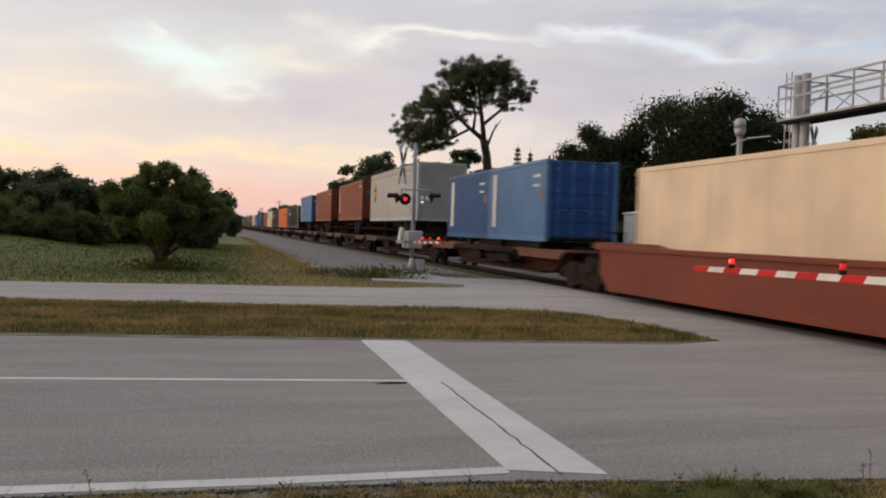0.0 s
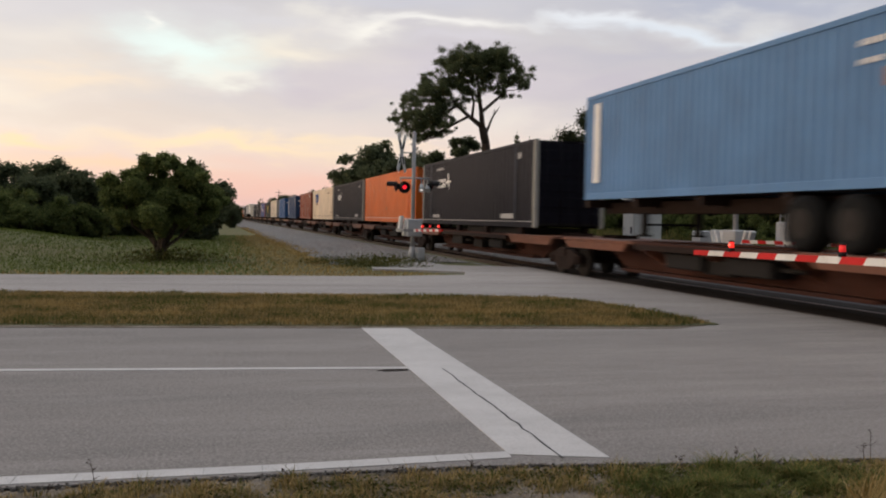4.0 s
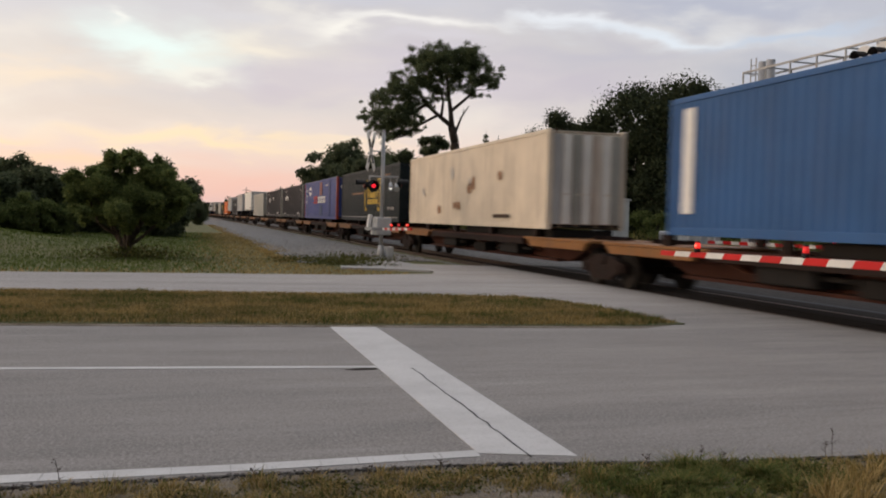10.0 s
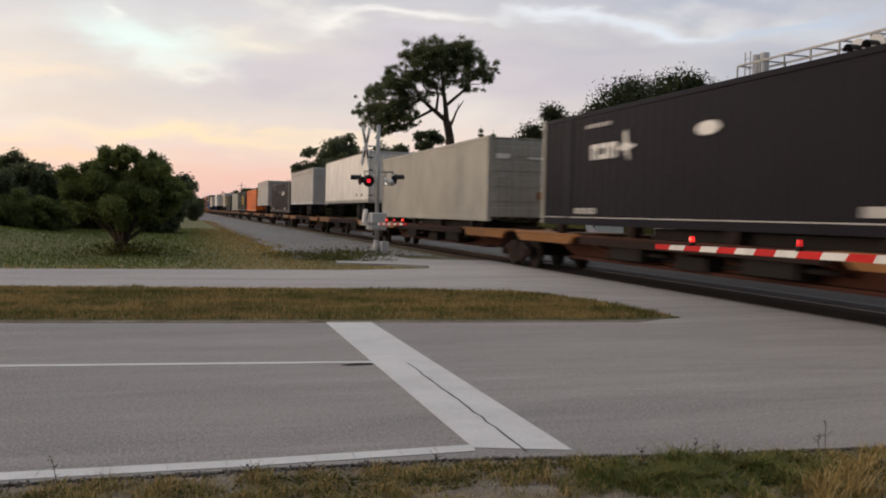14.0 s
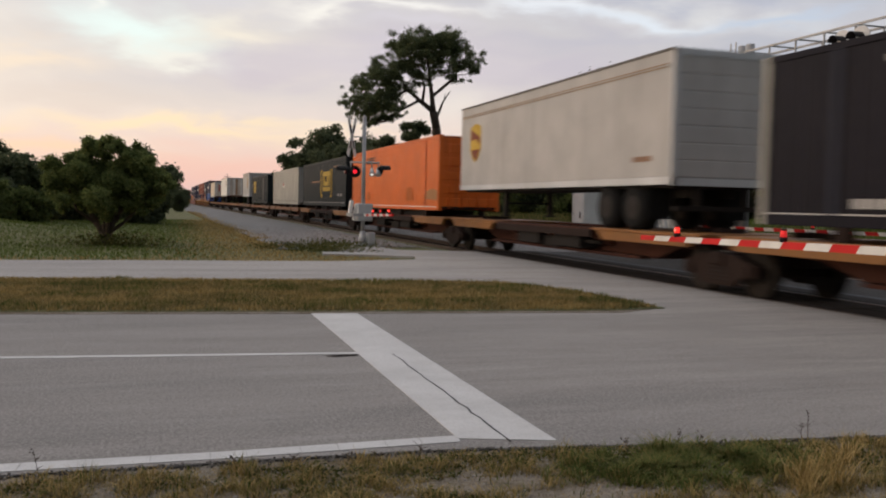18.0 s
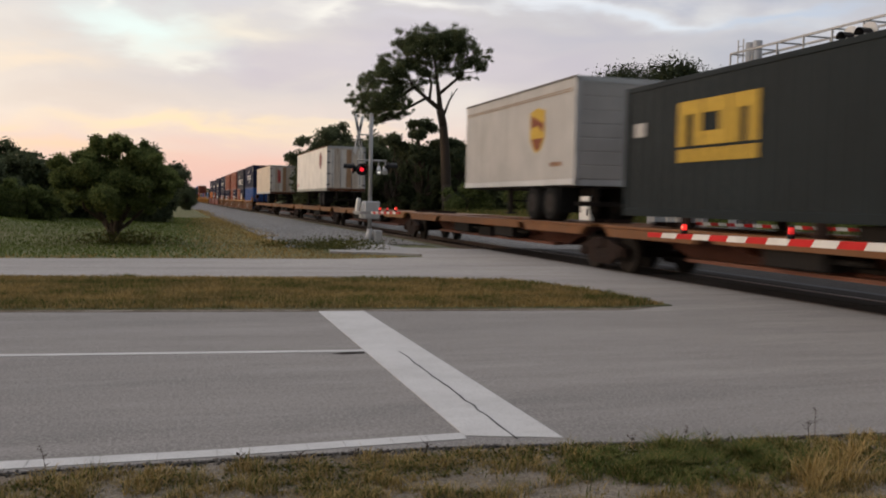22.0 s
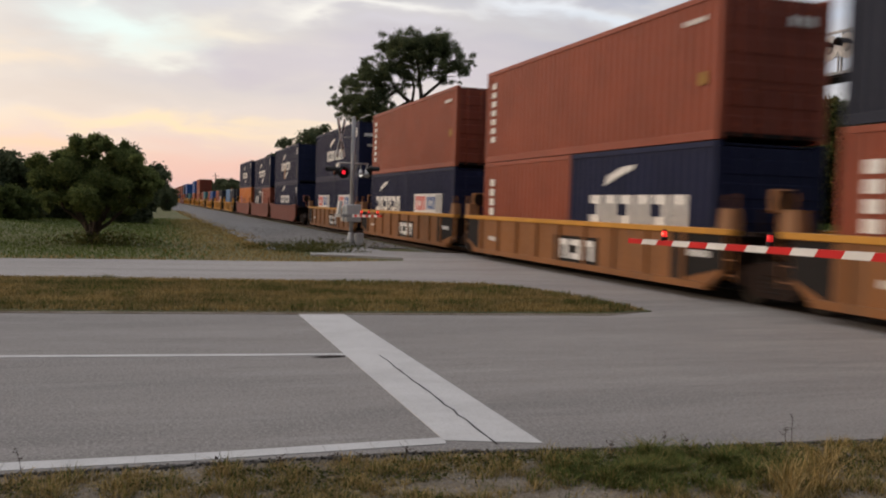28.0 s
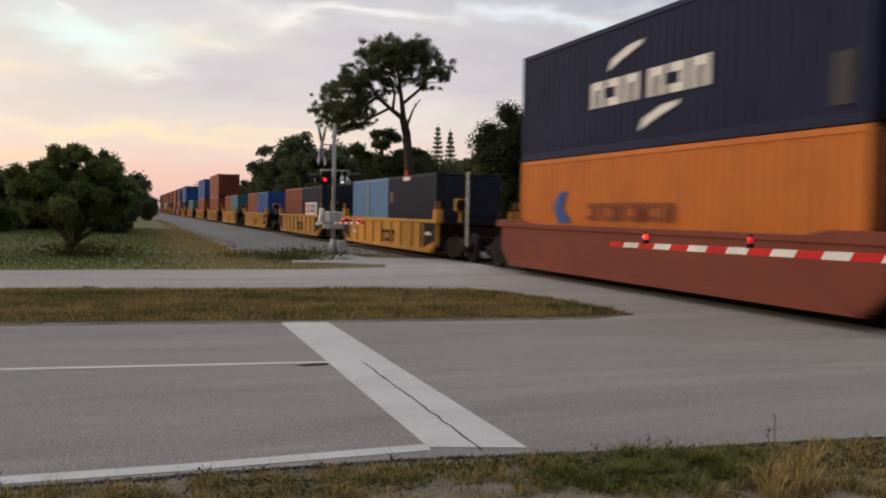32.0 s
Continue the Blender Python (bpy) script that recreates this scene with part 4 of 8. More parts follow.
def lamp_head(parent, x, y, z, face, lit):
    """One flashing-light unit: round black backing, hood and lens. face: -1 looks to -x... as seen along y."""
    bm = bmesh.new()
    tube(bm, (x, y, z), (x, y + 0.03 * face, z), 0.22, 0.22, 20)
    head = part("backing", bm, M_BLACK, parent, "round black backing plate")
    bm = bmesh.new()
    tube(bm, (x, y - 0.14 * face, z), (x, y + 0.02 * face, z), 0.09, 0.16, 14)
    part("housing", bm, M_BLACK, head)
    bm = bmesh.new()
    tube(bm, (x, y + 0.03 * face, z), (x, y + 0.06 * face, z), 0.075, 0.06, 16)
    part("lens", bm, M_LAMP if lit else M_LENS, head, "lit red lens" if lit else "unlit lens")
    bm = bmesh.new()
    for k in range(9):
        a = math.pi * (k / 8)
        b = math.pi * ((k + 1) / 8)
        if k == 8:
            break
        p = [(x + math.cos(q) * 0.17, z + math.sin(q) * 0.17) for q in (a, b)]
        v = [bm.verts.new((p[0][0], y + 0.03 * face, p[0][1])), bm.verts.new((p[1][0], y + 0.03 * face, p[1][1])), bm.verts.new((p[1][0], y + 0.30 * face, p[1][1])), bm.verts.new((p[0][0], y + 0.30 * face, p[0][1]))]
        bm.faces.new(v)
    part("hood", bm, M_BLACK, head, "black hood over the lens")
    return head


def side_lamp(parent, x, y, z, face, lit, material=None, disc=0.28, lens=0.15, shell=None):
    """A flashing-light unit that looks along x."""
    bm = bmesh.new()
    tube(bm, (x, y, z), (x + 0.03 * face, y, z), disc, disc, 20)
    head = part("backing", bm, shell or M_BLACK, parent, "round backing plate")
    bm = bmesh.new()
    tube(bm, (x - 0.14 * face, y, z), (x + 0.02 * face, y, z), 0.09, 0.16, 14)
    part("housing", bm, shell or M_BLACK, head)
    bm = bmesh.new()
    tube(bm, (x + 0.03 * face, y, z), (x + 0.07 * face, y, z), lens, 0.8 * lens, 16)
    part("lens", bm, material or (M_LAMP if lit else M_LENS), head, "lit red lens" if lit else "unlit lens")
    bm = bmesh.new()
    for k in range(8):
        a, b = math.pi * k / 8, math.pi * (k + 1) / 8
        q = [(y + math.cos(w) * 0.17, z + math.sin(w) * 0.17) for w in (a, b)]
        bm.faces.new([bm.verts.new(c) for c in ((x + 0.03 * face, *q[0]), (x + 0.03 * face, *q[1]), (x + 0.34 * face, *q[1]), (x + 0.34 * face, *q[0]))])
    part("hood", bm, M_BLACK, head, "black hood over the lens")
    return head


def crossbuck(parent, x, y, z, turn, half=0.60, steep=48):
    """Two crossed white boards; their writing is too small to read and stands as dark bars."""
    for s in (1, -1):
        bm = bmesh.new()
        box(bm, -half, half, -0.008, 0.008, -0.115, 0.115)
        m = pose(x, y - 0.01 * s, z, 0, steep * s, turn)
        bm.transform(m)
        board = part("sign_board", bm, M_WHITE, parent, "white reflective crossing board")
        for a, b in ((-0.48, -0.16), (0.16, 0.48)):
            bm = bmesh.new()
            box(bm, a, b, -0.011, 0.011, -0.055, 0.055)
            bm.transform(m)
            part("lettering", bm, M_BLACK, board, "black lettering shown as a bar")


def gate_arm(parent, x, y_tip, y_root, z_tip, z_root, lamps, hot=0):
    """A red and white striped arm that lies along y, with small red lamps on top."""
    L = abs(y_root - y_tip)
    n = int(L / 0.405)
    sgn = 1 if y_root > y_tip else -1
    arm = None
    for k in range(n):
        a, b = k / n, (k + 1) / n
        h0, h1 = 0.036 + 0.014 * a, 0.036 + 0.014 * b
        ya, yb = y_tip + (y_root - y_tip) * a, y_tip + (y_root - y_tip) * b
        za, zb = z_tip + (z_root - z_tip) * a, z_tip + (z_root - z_tip) * b
        slant = -0.03 * sgn
        bm = bmesh.new()
        s0 = 0 if k == 0 else slant
        s1 = 0 if k == n - 1 else slant
        v = []
        for xx in (x - 0.03, x + 0.03):
            v.append([bm.verts.new(c) for c in ((xx, ya + s0, za - h0), (xx, yb + s1, zb - h1), (xx, yb - s1, zb + h1), (xx, ya - s0, za + h0))])
        for i in range(4):
            j = (i + 1) % 4
            bm.faces.new((v[0][i], v[0][j], v[1][j], v[1][i]))
        bm.faces.new(v[0]), bm.faces.new(v[1][::-1])
        part("stripe", bm, M_RED if k % 2 == 0 else M_WHITE, parent, "red stripe" if k % 2 == 0 else "white stripe")
    for i, yl in enumerate(lamps):
        f = (yl - y_tip) / (y_root - y_tip)
        zl = z_tip + (z_root - z_tip) * f + 0.03 + 0.014 * f
        bm = bmesh.new()
        tube(bm, (x, yl, zl), (x, yl, zl + 0.06), 0.040, 0.050, 10)
        base = part("lamp_base", bm, M_BLACK, parent, "black lamp base")
        bm = bmesh.new()
        tube(bm, (x, yl, zl + 0.06), (x, yl, zl + 0.145), 0.040, 0.034, 12)
        part("lamp_lens", bm, M_LAMP_HOT if i % 2 == hot else M_LAMP_DIM, base, "glowing red lamp lens" if i % 2 == hot else "dimly glowing red lamp lens")
        bm = bmesh.new()
        tube(bm, (x, yl, zl + 0.14), (x, yl, zl + 0.16), 0.042, 0.03, 12)
        part("lamp_cap", bm, M_BLACK, base, "black lamp cap")
        if i % 2 == hot:
            bm = bmesh.new()
            tube(bm, (x - 0.036, yl - 0.01, zl + 0.10), (x - 0.050, yl - 0.012, zl + 0.10), 0.020, 0.014, 10)
            part("bulb", bm, M_BULB, base, "bright core of the lit lamp")


def build_signal_mast():
    """The mast across the road with its crossed boards, flashing lights and gate works."""
    X, Y = 7.12, 32.93
    t = thing("crossing_signal", "white railway crossing signal mast with crossed boards and red lights", "crossing signal", "crossing signals", "", (X, Y, 0))
    bm = bmesh.new()
    tube(bm, (0, 0, 0.25), (0, 0, 4.72), 0.075, 0.075, 14)
    tube(bm, (0, 0, 4.72), (0, 0, 4.80), 0.09, 0.02, 14)
    part("mast", bm, M_GALV, t)
    bm = bmesh.new()
    tube(bm, (0, 0, 0.0), (0, 0, 0.10), 0.30, 0.30, 12)
    tube(bm, (0, 0, 0.10), (0, 0, 0.55), 0.16, 0.10, 12)
    part("base", bm, M_ALU, t, "cast aluminium mast base")
    bm = bmesh.new()
    box(bm, 0.16, 0.44, -0.2, 0.2, 0.05, 0.5, 0.02)
    part("junction_box", bm, M_ALU, t, "grey junction box")
    # boards stand to one side and look along the road
    crossbuck(t, -0.48, -0.10, 3.98, 57, 0.78, 62)
    bm = bmesh.new()
    tube(bm, (-0.50, -0.05, 4.0), (0, 0, 4.0), 0.022, 0.022, 8)
    part("bracket", bm, M_GALV, t)
    bm = bmesh.new()
    tube(bm, (-0.52, 0, 3.07), (0.60, 0, 3.07), 0.035, 0.035, 10)
    for x in (-0.48, 0.30, 0.55):
        tube(bm, (x, 0, 3.07), (x, 0, 2.86), 0.025, 0.025, 8)
    part("cross_arm", bm, M_GALV, t)
    side_lamp(t, -0.62, 0.10, 2.76, -1, False, None, 0.20)
    lamp_head(t, -0.36, -0.12, 2.72, -1, True)
    side_lamp(t, 0.66, 0.05, 2.82, 1, False, None, 0.20)
    for x in (0.33, 0.55):
        bm = bmesh.new()
        tube(bm, (x, 0.10, 2.86), (x - 0.03, -0.10, 2.62), 0.05, 0.11, 12)
        back = part("lamp_back", bm, M_ALU, t, "pale metal back of a lamp")
        if x < 0.5:
            bm = bmesh.new()
            tube(bm, (x - 0.035, -0.115, 2.66), (x - 0.036, -0.14, 2.65), 0.06, 0.05, 12)
            part("side_lens", bm, M_LAMP_SIDE, back, "small lit side lens")
    # mechanism box and counterweights
    bm = bmesh.new()
    box(bm, -0.26, 0.30, -0.35, 0.3, 0.92, 1.56, 0.03)
    part("mechanism_box", bm, M_ALU, t, "grey gate mechanism box")
    for s, zz in ((-0.42, 1.20), (-0.62, 1.32)):
        bm = bmesh.new()
        box(bm, s - 0.06, s + 0.06, 0.0, 0.30, zz - 0.32, zz + 0.28, 0.02)
        bm.transform(pose(0, 0, 0, 0, 8, 0))
        part("counterweight", bm, M_WHITE, t, "white counterweight plate")
    bm = bmesh.new()
    for x in (-0.5, 0.36):
        box(bm, x - 0.03, x + 0.03, -0.8, 0.5, 1.10, 1.20)
    box(bm, -0.5, 0.36, -0.85, -0.72, 1.10, 1.20)
    part("arm_frame", bm, M_GALV, t)
    gate_arm(t, -0.12, -5.0, -0.8, 1.22, 1.15, (-4.5, -3.3, -2.2))
    return t


def build_near_gate():
    """The lowered arm across the near lanes; its mast stands out of sight."""
    t = thing("crossing_gate", "lowered red and white striped crossing gate with red lamps", "crossing gate", "crossing gates", "", (7.0, 3.6, 0))
    gate_arm(t, 0, 12.3 - 3.6, 0.9, 1.15, 1.24, (11.33 - 3.6, 9.02 - 3.6, 6.6 - 3.6))
    bm = bmesh.new()
    tube(bm, (0, 0, 0), (0, 0, 4.7), 0.075, 0.075, 12)
    tube(bm, (0, 0, 0), (0, 0, 0.1), 0.3, 0.3, 12)
    part("mast", bm, M_GALV, t)
    bm = bmesh.new()
    box(bm, -0.3, 0.3, -0.3, 0.5, 0.9, 1.55, 0.03)
    part("mechanism_box", bm, M_ALU, t)
    bm = bmesh.new()
    box(bm, -0.05, 0.05, 0.4, 1.0, 1.16, 1.32)
    part("arm_frame", bm, M_GALV, t)


def build_far_gate():
    X, Y = 15.9, 25.5
    t = thing("crossing_gate", "crossing gate mast beyond the track with bell, lamp and striped arm", "crossing gate", "crossing gates", "", (X, Y, 0))
    bm = bmesh.new()
    tube(bm, (0, 0, 0), (0, 0, 4.95), 0.085, 0.085, 14)
    part("mast", bm, M_GALV, t)
    bm = bmesh.new()
    tube(bm, (0, 0, 4.86), (0, 0, 5.10), 0.13, 0.19, 16)
    tube(bm, (0, 0, 5.10), (0, 0, 5.36), 0.19, 0.17, 16)
    tube(bm, (0, 0, 5.36), (0, 0, 5.42), 0.17, 0.08, 16)
    part("bell", bm, M_GALV, t, "round grey warning bell")
    bm = bmesh.new()
    tube(bm, (0, 0.45, 4.62), (0.04, -0.4, 4.76), 0.028, 0.028, 8)
    tube(bm, (0.04, -0.4, 4.76), (0.12, -1.45, 4.74), 0.028, 0.02, 8)
    part("bracket", bm, M_GALV, t)
    bm = bmesh.new()
    tube(bm, (0, 1.0, 2.98), (0, -0.45, 2.98), 0.03, 0.03, 8)
    part("cross_arm", bm, M_GALV, t)
    side_lamp(t, -0.05, 0.30, 2.72, -1, True, M_LAMP_AMBER)
    side_lamp(t, -0.05, 0.95, 2.72, -1, False)
    bm = bmesh.new()
    box(bm, -0.22, 0.22, -0.30, 0.40, 0.9, 1.42, 0.03)
    part("mechanism_box", bm, M_ALU, t, "grey gate mechanism box")
    for y in (-0.85, -0.55, 0.62, 0.95, 1.2):
        bm = bmesh.new()
        box(bm, -0.1, 0.1, y - 0.055, y + 0.055, 0.72, 1.42, 0.02)
        bm.transform(Matrix.Translation((0, y, 1.1)) @ pose(0, 0, 0, 22 if y < 0 else -22) @ Matrix.Translation((0, -y, -1.1)))
        part("counterweight", bm, M_WHITE, t, "white counterweight plate")
    bm = bmesh.new()
    box(bm, -0.25, 0.25, 1.75, 2.25, 0.0, 1.36, 0.03)
    part("relay_case", bm, M_ALU, t, "pale metal relay case")
    gate_arm(t, -0.3, -14.5, -0.9, 1.16, 1.08, (-6.5, -9.5, -13.0), 1)


def build_cantilever():
    """A truss that carries warning lights over the road beyond the track."""
    X = 17.4
    t = thing("cantilever_signal", "galvanised cantilever truss with warning lights over the road", "signal gantry", "", "", (X, 24.5, 0))
    for y in (0.24, -0.15):
        bm = bmesh.new()
        tube(bm, (0, y, 0), (0, y, 6.75), 0.155, 0.14, 16)
        tube(bm, (0, y, 0), (0, y, 0.06), 0.3, 0.3, 16)
        part("post", bm, M_GALV, t, "tall round steel post")
    y0, y1 = 0.60, -11.5
    for z in (5.36, 6.02, 6.42):
        for x in (-0.45, 0.45):
            bm = bmesh.new()
            box(bm, x - 0.028, x + 0.028, y1, y0, z - 0.028, z + 0.028)
            part("chord", bm, M_GALV, t)
    bm = bmesh.new()
    box(bm, -0.42, 0.42, y1, y0, 5.26, 5.33)
    part("walkway", bm, M_UNDER, t, "dark grating walkway")
    k = 0
    y = y0
    while y > y1 + 0.1:
        for x in (-0.45, 0.45):
            bm = bmesh.new()
            box(bm, x - 0.02, x + 0.02, y - 0.02, y + 0.02, 5.36, 6.42)
            part("upright", bm, M_GALV, t)
            if y < 0.3 and k % 3:
                bm = bmesh.new()
                a, b = (5.38, 6.0) if k % 3 == 1 else (6.0, 5.38)
                tube(bm, (x, y, a), (x, y - 1.15, b), 0.018, 0.018, 6)
                part("diagonal", bm, M_GALV, t)
        bm = bmesh.new()
        box(bm, -0.45, 0.45, y - 0.02, y + 0.02, 6.40, 6.44)
        part("cross_tie", bm, M_GALV, t)
        bm = bmesh.new()
        box(bm, -0.45, 0.45, y - 0.02, y + 0.02, 5.32, 5.36)
        part("cross_tie", bm, M_GALV, t)
        y -= 1.15
        k += 1
    bm = bmesh.new()
    for s in (0.45, 0.72):
        tube(bm, (-0.1, s, 0.4), (-0.1, s, 6.9), 0.022, 0.022, 6)
    for j in range(20):
        tube(bm, (-0.1, 0.45, 0.6 + j * 0.32), (-0.1, 0.72, 0.6 + j * 0.32), 0.014, 0.014, 5)
    part("ladder", bm, M_GALV, t, "steel ladder up the post")
    bm = bmesh.new()
    box(bm, -0.2, 0.2, 0.35, 0.8, 0.3, 1.7, 0.02)
    part("control_box", bm, M_ALU, t)
    crossbuck(t, 0.1, -0.46, 4.60, 34, 0.58, 60)
    bm = bmesh.new()
    tube(bm, (0, -0.15, 4.60), (0.1, -0.62, 4.60), 0.03, 0.03, 8)
    part("bracket", bm, M_GALV, t)
    side_lamp(t, 0.25, -0.66, 2.75, 1, False, None, 0.26, 0.15, M_ALU)
    for y, z in ((-4.9, 5.98), (-5.55, 5.98)):
        side_lamp(t, -0.62, y, z, -1, False, M_GLASS, 0.33, 0.15, M_ALU)
        side_lamp(t, 0.62, y, z, 1, False, None, 0.24, 0.13, M_ALU)
    return t


def build_cabinet():
    t = thing("signal_cabinet", "white metal railway signal cabinet on a base", "signal cabinet", "", "", (16.9, 33.95, 0.0), 0)
    bm = bmesh.new()
    box(bm, -0.60, 0.60, -0.53, 0.53, 0.0, 2.52, 0.02)
    part("body", bm, M_WHITE, t)
    bm = bmesh.new()
    prism(bm, [(-0.66, 2.52), (0.66, 2.52), (0.66, 2.56), (0, 2.66), (-0.66, 2.56)], "y", -0.60, 0.60)
    part("roof", bm, M_WHITE, t, "low sloping metal lid")
    bm = bmesh.new()
    box(bm, -0.625, -0.60, -0.46, 0.46, 0.15, 2.42, 0.006)
    d = part("door", bm, M_WHITE, t)
    for z in (0.5, 1.3, 2.1):
        bm = bmesh.new()
        box(bm, -0.655, -0.625, 0.32, 0.46, z, z + 0.09)
        part("hinge", bm, M_GALV, d, "steel hinge")
    bm = bmesh.new()
    box(bm, -0.66, -0.625, -0.36, -0.30, 1.15, 1.42)
    part("handle", bm, M_BLACK, d, "dark handle")
    bm = bmesh.new()
    box(bm, -0.5, 0.5, -0.55, -0.53, 0.15, 2.42, 0.006)
    part("end_panel", bm, M_WHITE, t)


def utility_pole(x, y, h, group="far poles"):
    t = thing("utility_pole", "thin wooden utility pole with a crossarm far down the line", "utility pole", group, "", (x, y, 0))
    bm = bmesh.new()
    tube(bm, (0, 0, 0), (0, 0, h), 0.14, 0.08, 8)
    part("pole", bm, M_BARK, t)
    bm = bmesh.new()
    box(bm, -0.9, 0.9, -0.06, 0.06, h - 0.9, h - 0.78)
    part("crossarm", bm, M_BARK, t)


# ---- trees ----


def limb(bm, pts, r0, r1, seg=7):
    n = len(pts) - 1
    for i in range(n):
        a, b = r0 + (r1 - r0) * i / n, r0 + (r1 - r0) * (i + 1) / n
        tube(bm, pts[i], pts[i + 1], a, b, seg, cap=(i in (0, n - 1)))


def bent(a, b, rng, wob=0.12, n=4):
    a, b = Vector(a), Vector(b)
    d = (b - a).length * wob
    out = [a]
    for i in range(1, n):
        out.append(a.lerp(b, i / n) + Vector(rng.normal(0, d * 0.5, 3)))
    return out + [b]


def leaf_cloud(clumps, total, rng, soft=0.46, knots=0.10, core=0.15, flat=0.8, big=1.9):
    """Leaf places and sizes for clumps (x, y, z, r): soft puffs of small leaves, with broader sprays inside."""
    out, size = [], []
    whole = sum(c[3] ** 2 for c in clumps)
    for x, y, z, r in clumps:
        n = max(8, int(total * r * r / whole))
        inner = rng.uniform(0, 1, n) < core
        d = rng.normal(size=(n, 3))
        d *= (r * 2.1 * soft * np.where(inner, rng.uniform(0, 0.65, n), rng.beta(2.2, 1.7, n)) / np.linalg.norm(d, axis=1))[:, None] * rng.uniform(0.8, 1.2, 3)
        k = rng.integers(0, max(3, n // 30), n)
        jit = np.clip(rng.normal(0, knots * r, (max(3, n // 30) + 1, 3)), -2 * knots * r, 2 * knots * r)
        out.append(np.array((x, y, z)) + d * np.array((1, 1, flat)) + jit[k])
        size.append(np.where(inner, big, 1.0))
    return np.concatenate(out), np.concatenate(size)


def broad_tree(name, label, at, height, spread, leaf, mat, seed, per=20000, group="trees", trunk_h=0.25, n_clumps=26, low=0.22):
    rng = np.random.default_rng(seed)
    t = thing(name, label, "tree", group, "", at)
    clumps = []
    for i in range(n_clumps):
        a, f = rng.uniform(0, math.tau), rng.uniform(0, 1) ** 0.6
        zc = rng.uniform(low, 0.86)
        env = math.sin(math.pi * min(1, max(0.05, (zc - low * 0.35) / (1.02 - low * 0.35)))) ** 0.6
        r = spread * rng.uniform(0.16, 0.34)
        clumps.append((math.cos(a) * f * spread * env * 0.80, math.sin(a) * f * spread * env * 0.80, zc * height, r))
    bm = bmesh.new()
    fork = Vector((rng.uniform(-0.1, 0.1), rng.uniform(-0.1, 0.1), height * trunk_h))
    limb(bm, bent((0, 0, -0.15), fork, rng, 0.05, 3), height * 0.035, height * 0.028, 9)
    for c in clumps[::2]:
        limb(bm, bent(fork, c[:3], rng, 0.10, 3), height * 0.016, height * 0.004, 6)
    part("trunk", bm, M_BARK, t, "dark trunk with forking limbs")
    pts, big = leaf_cloud(clumps, per, rng)
    up = pts[:, 2] > height * 0.02
    part("crown", quads("crown", pts[up], leaf * big[up], mat, 0.0, 0.9, rng), None, t)
    return t


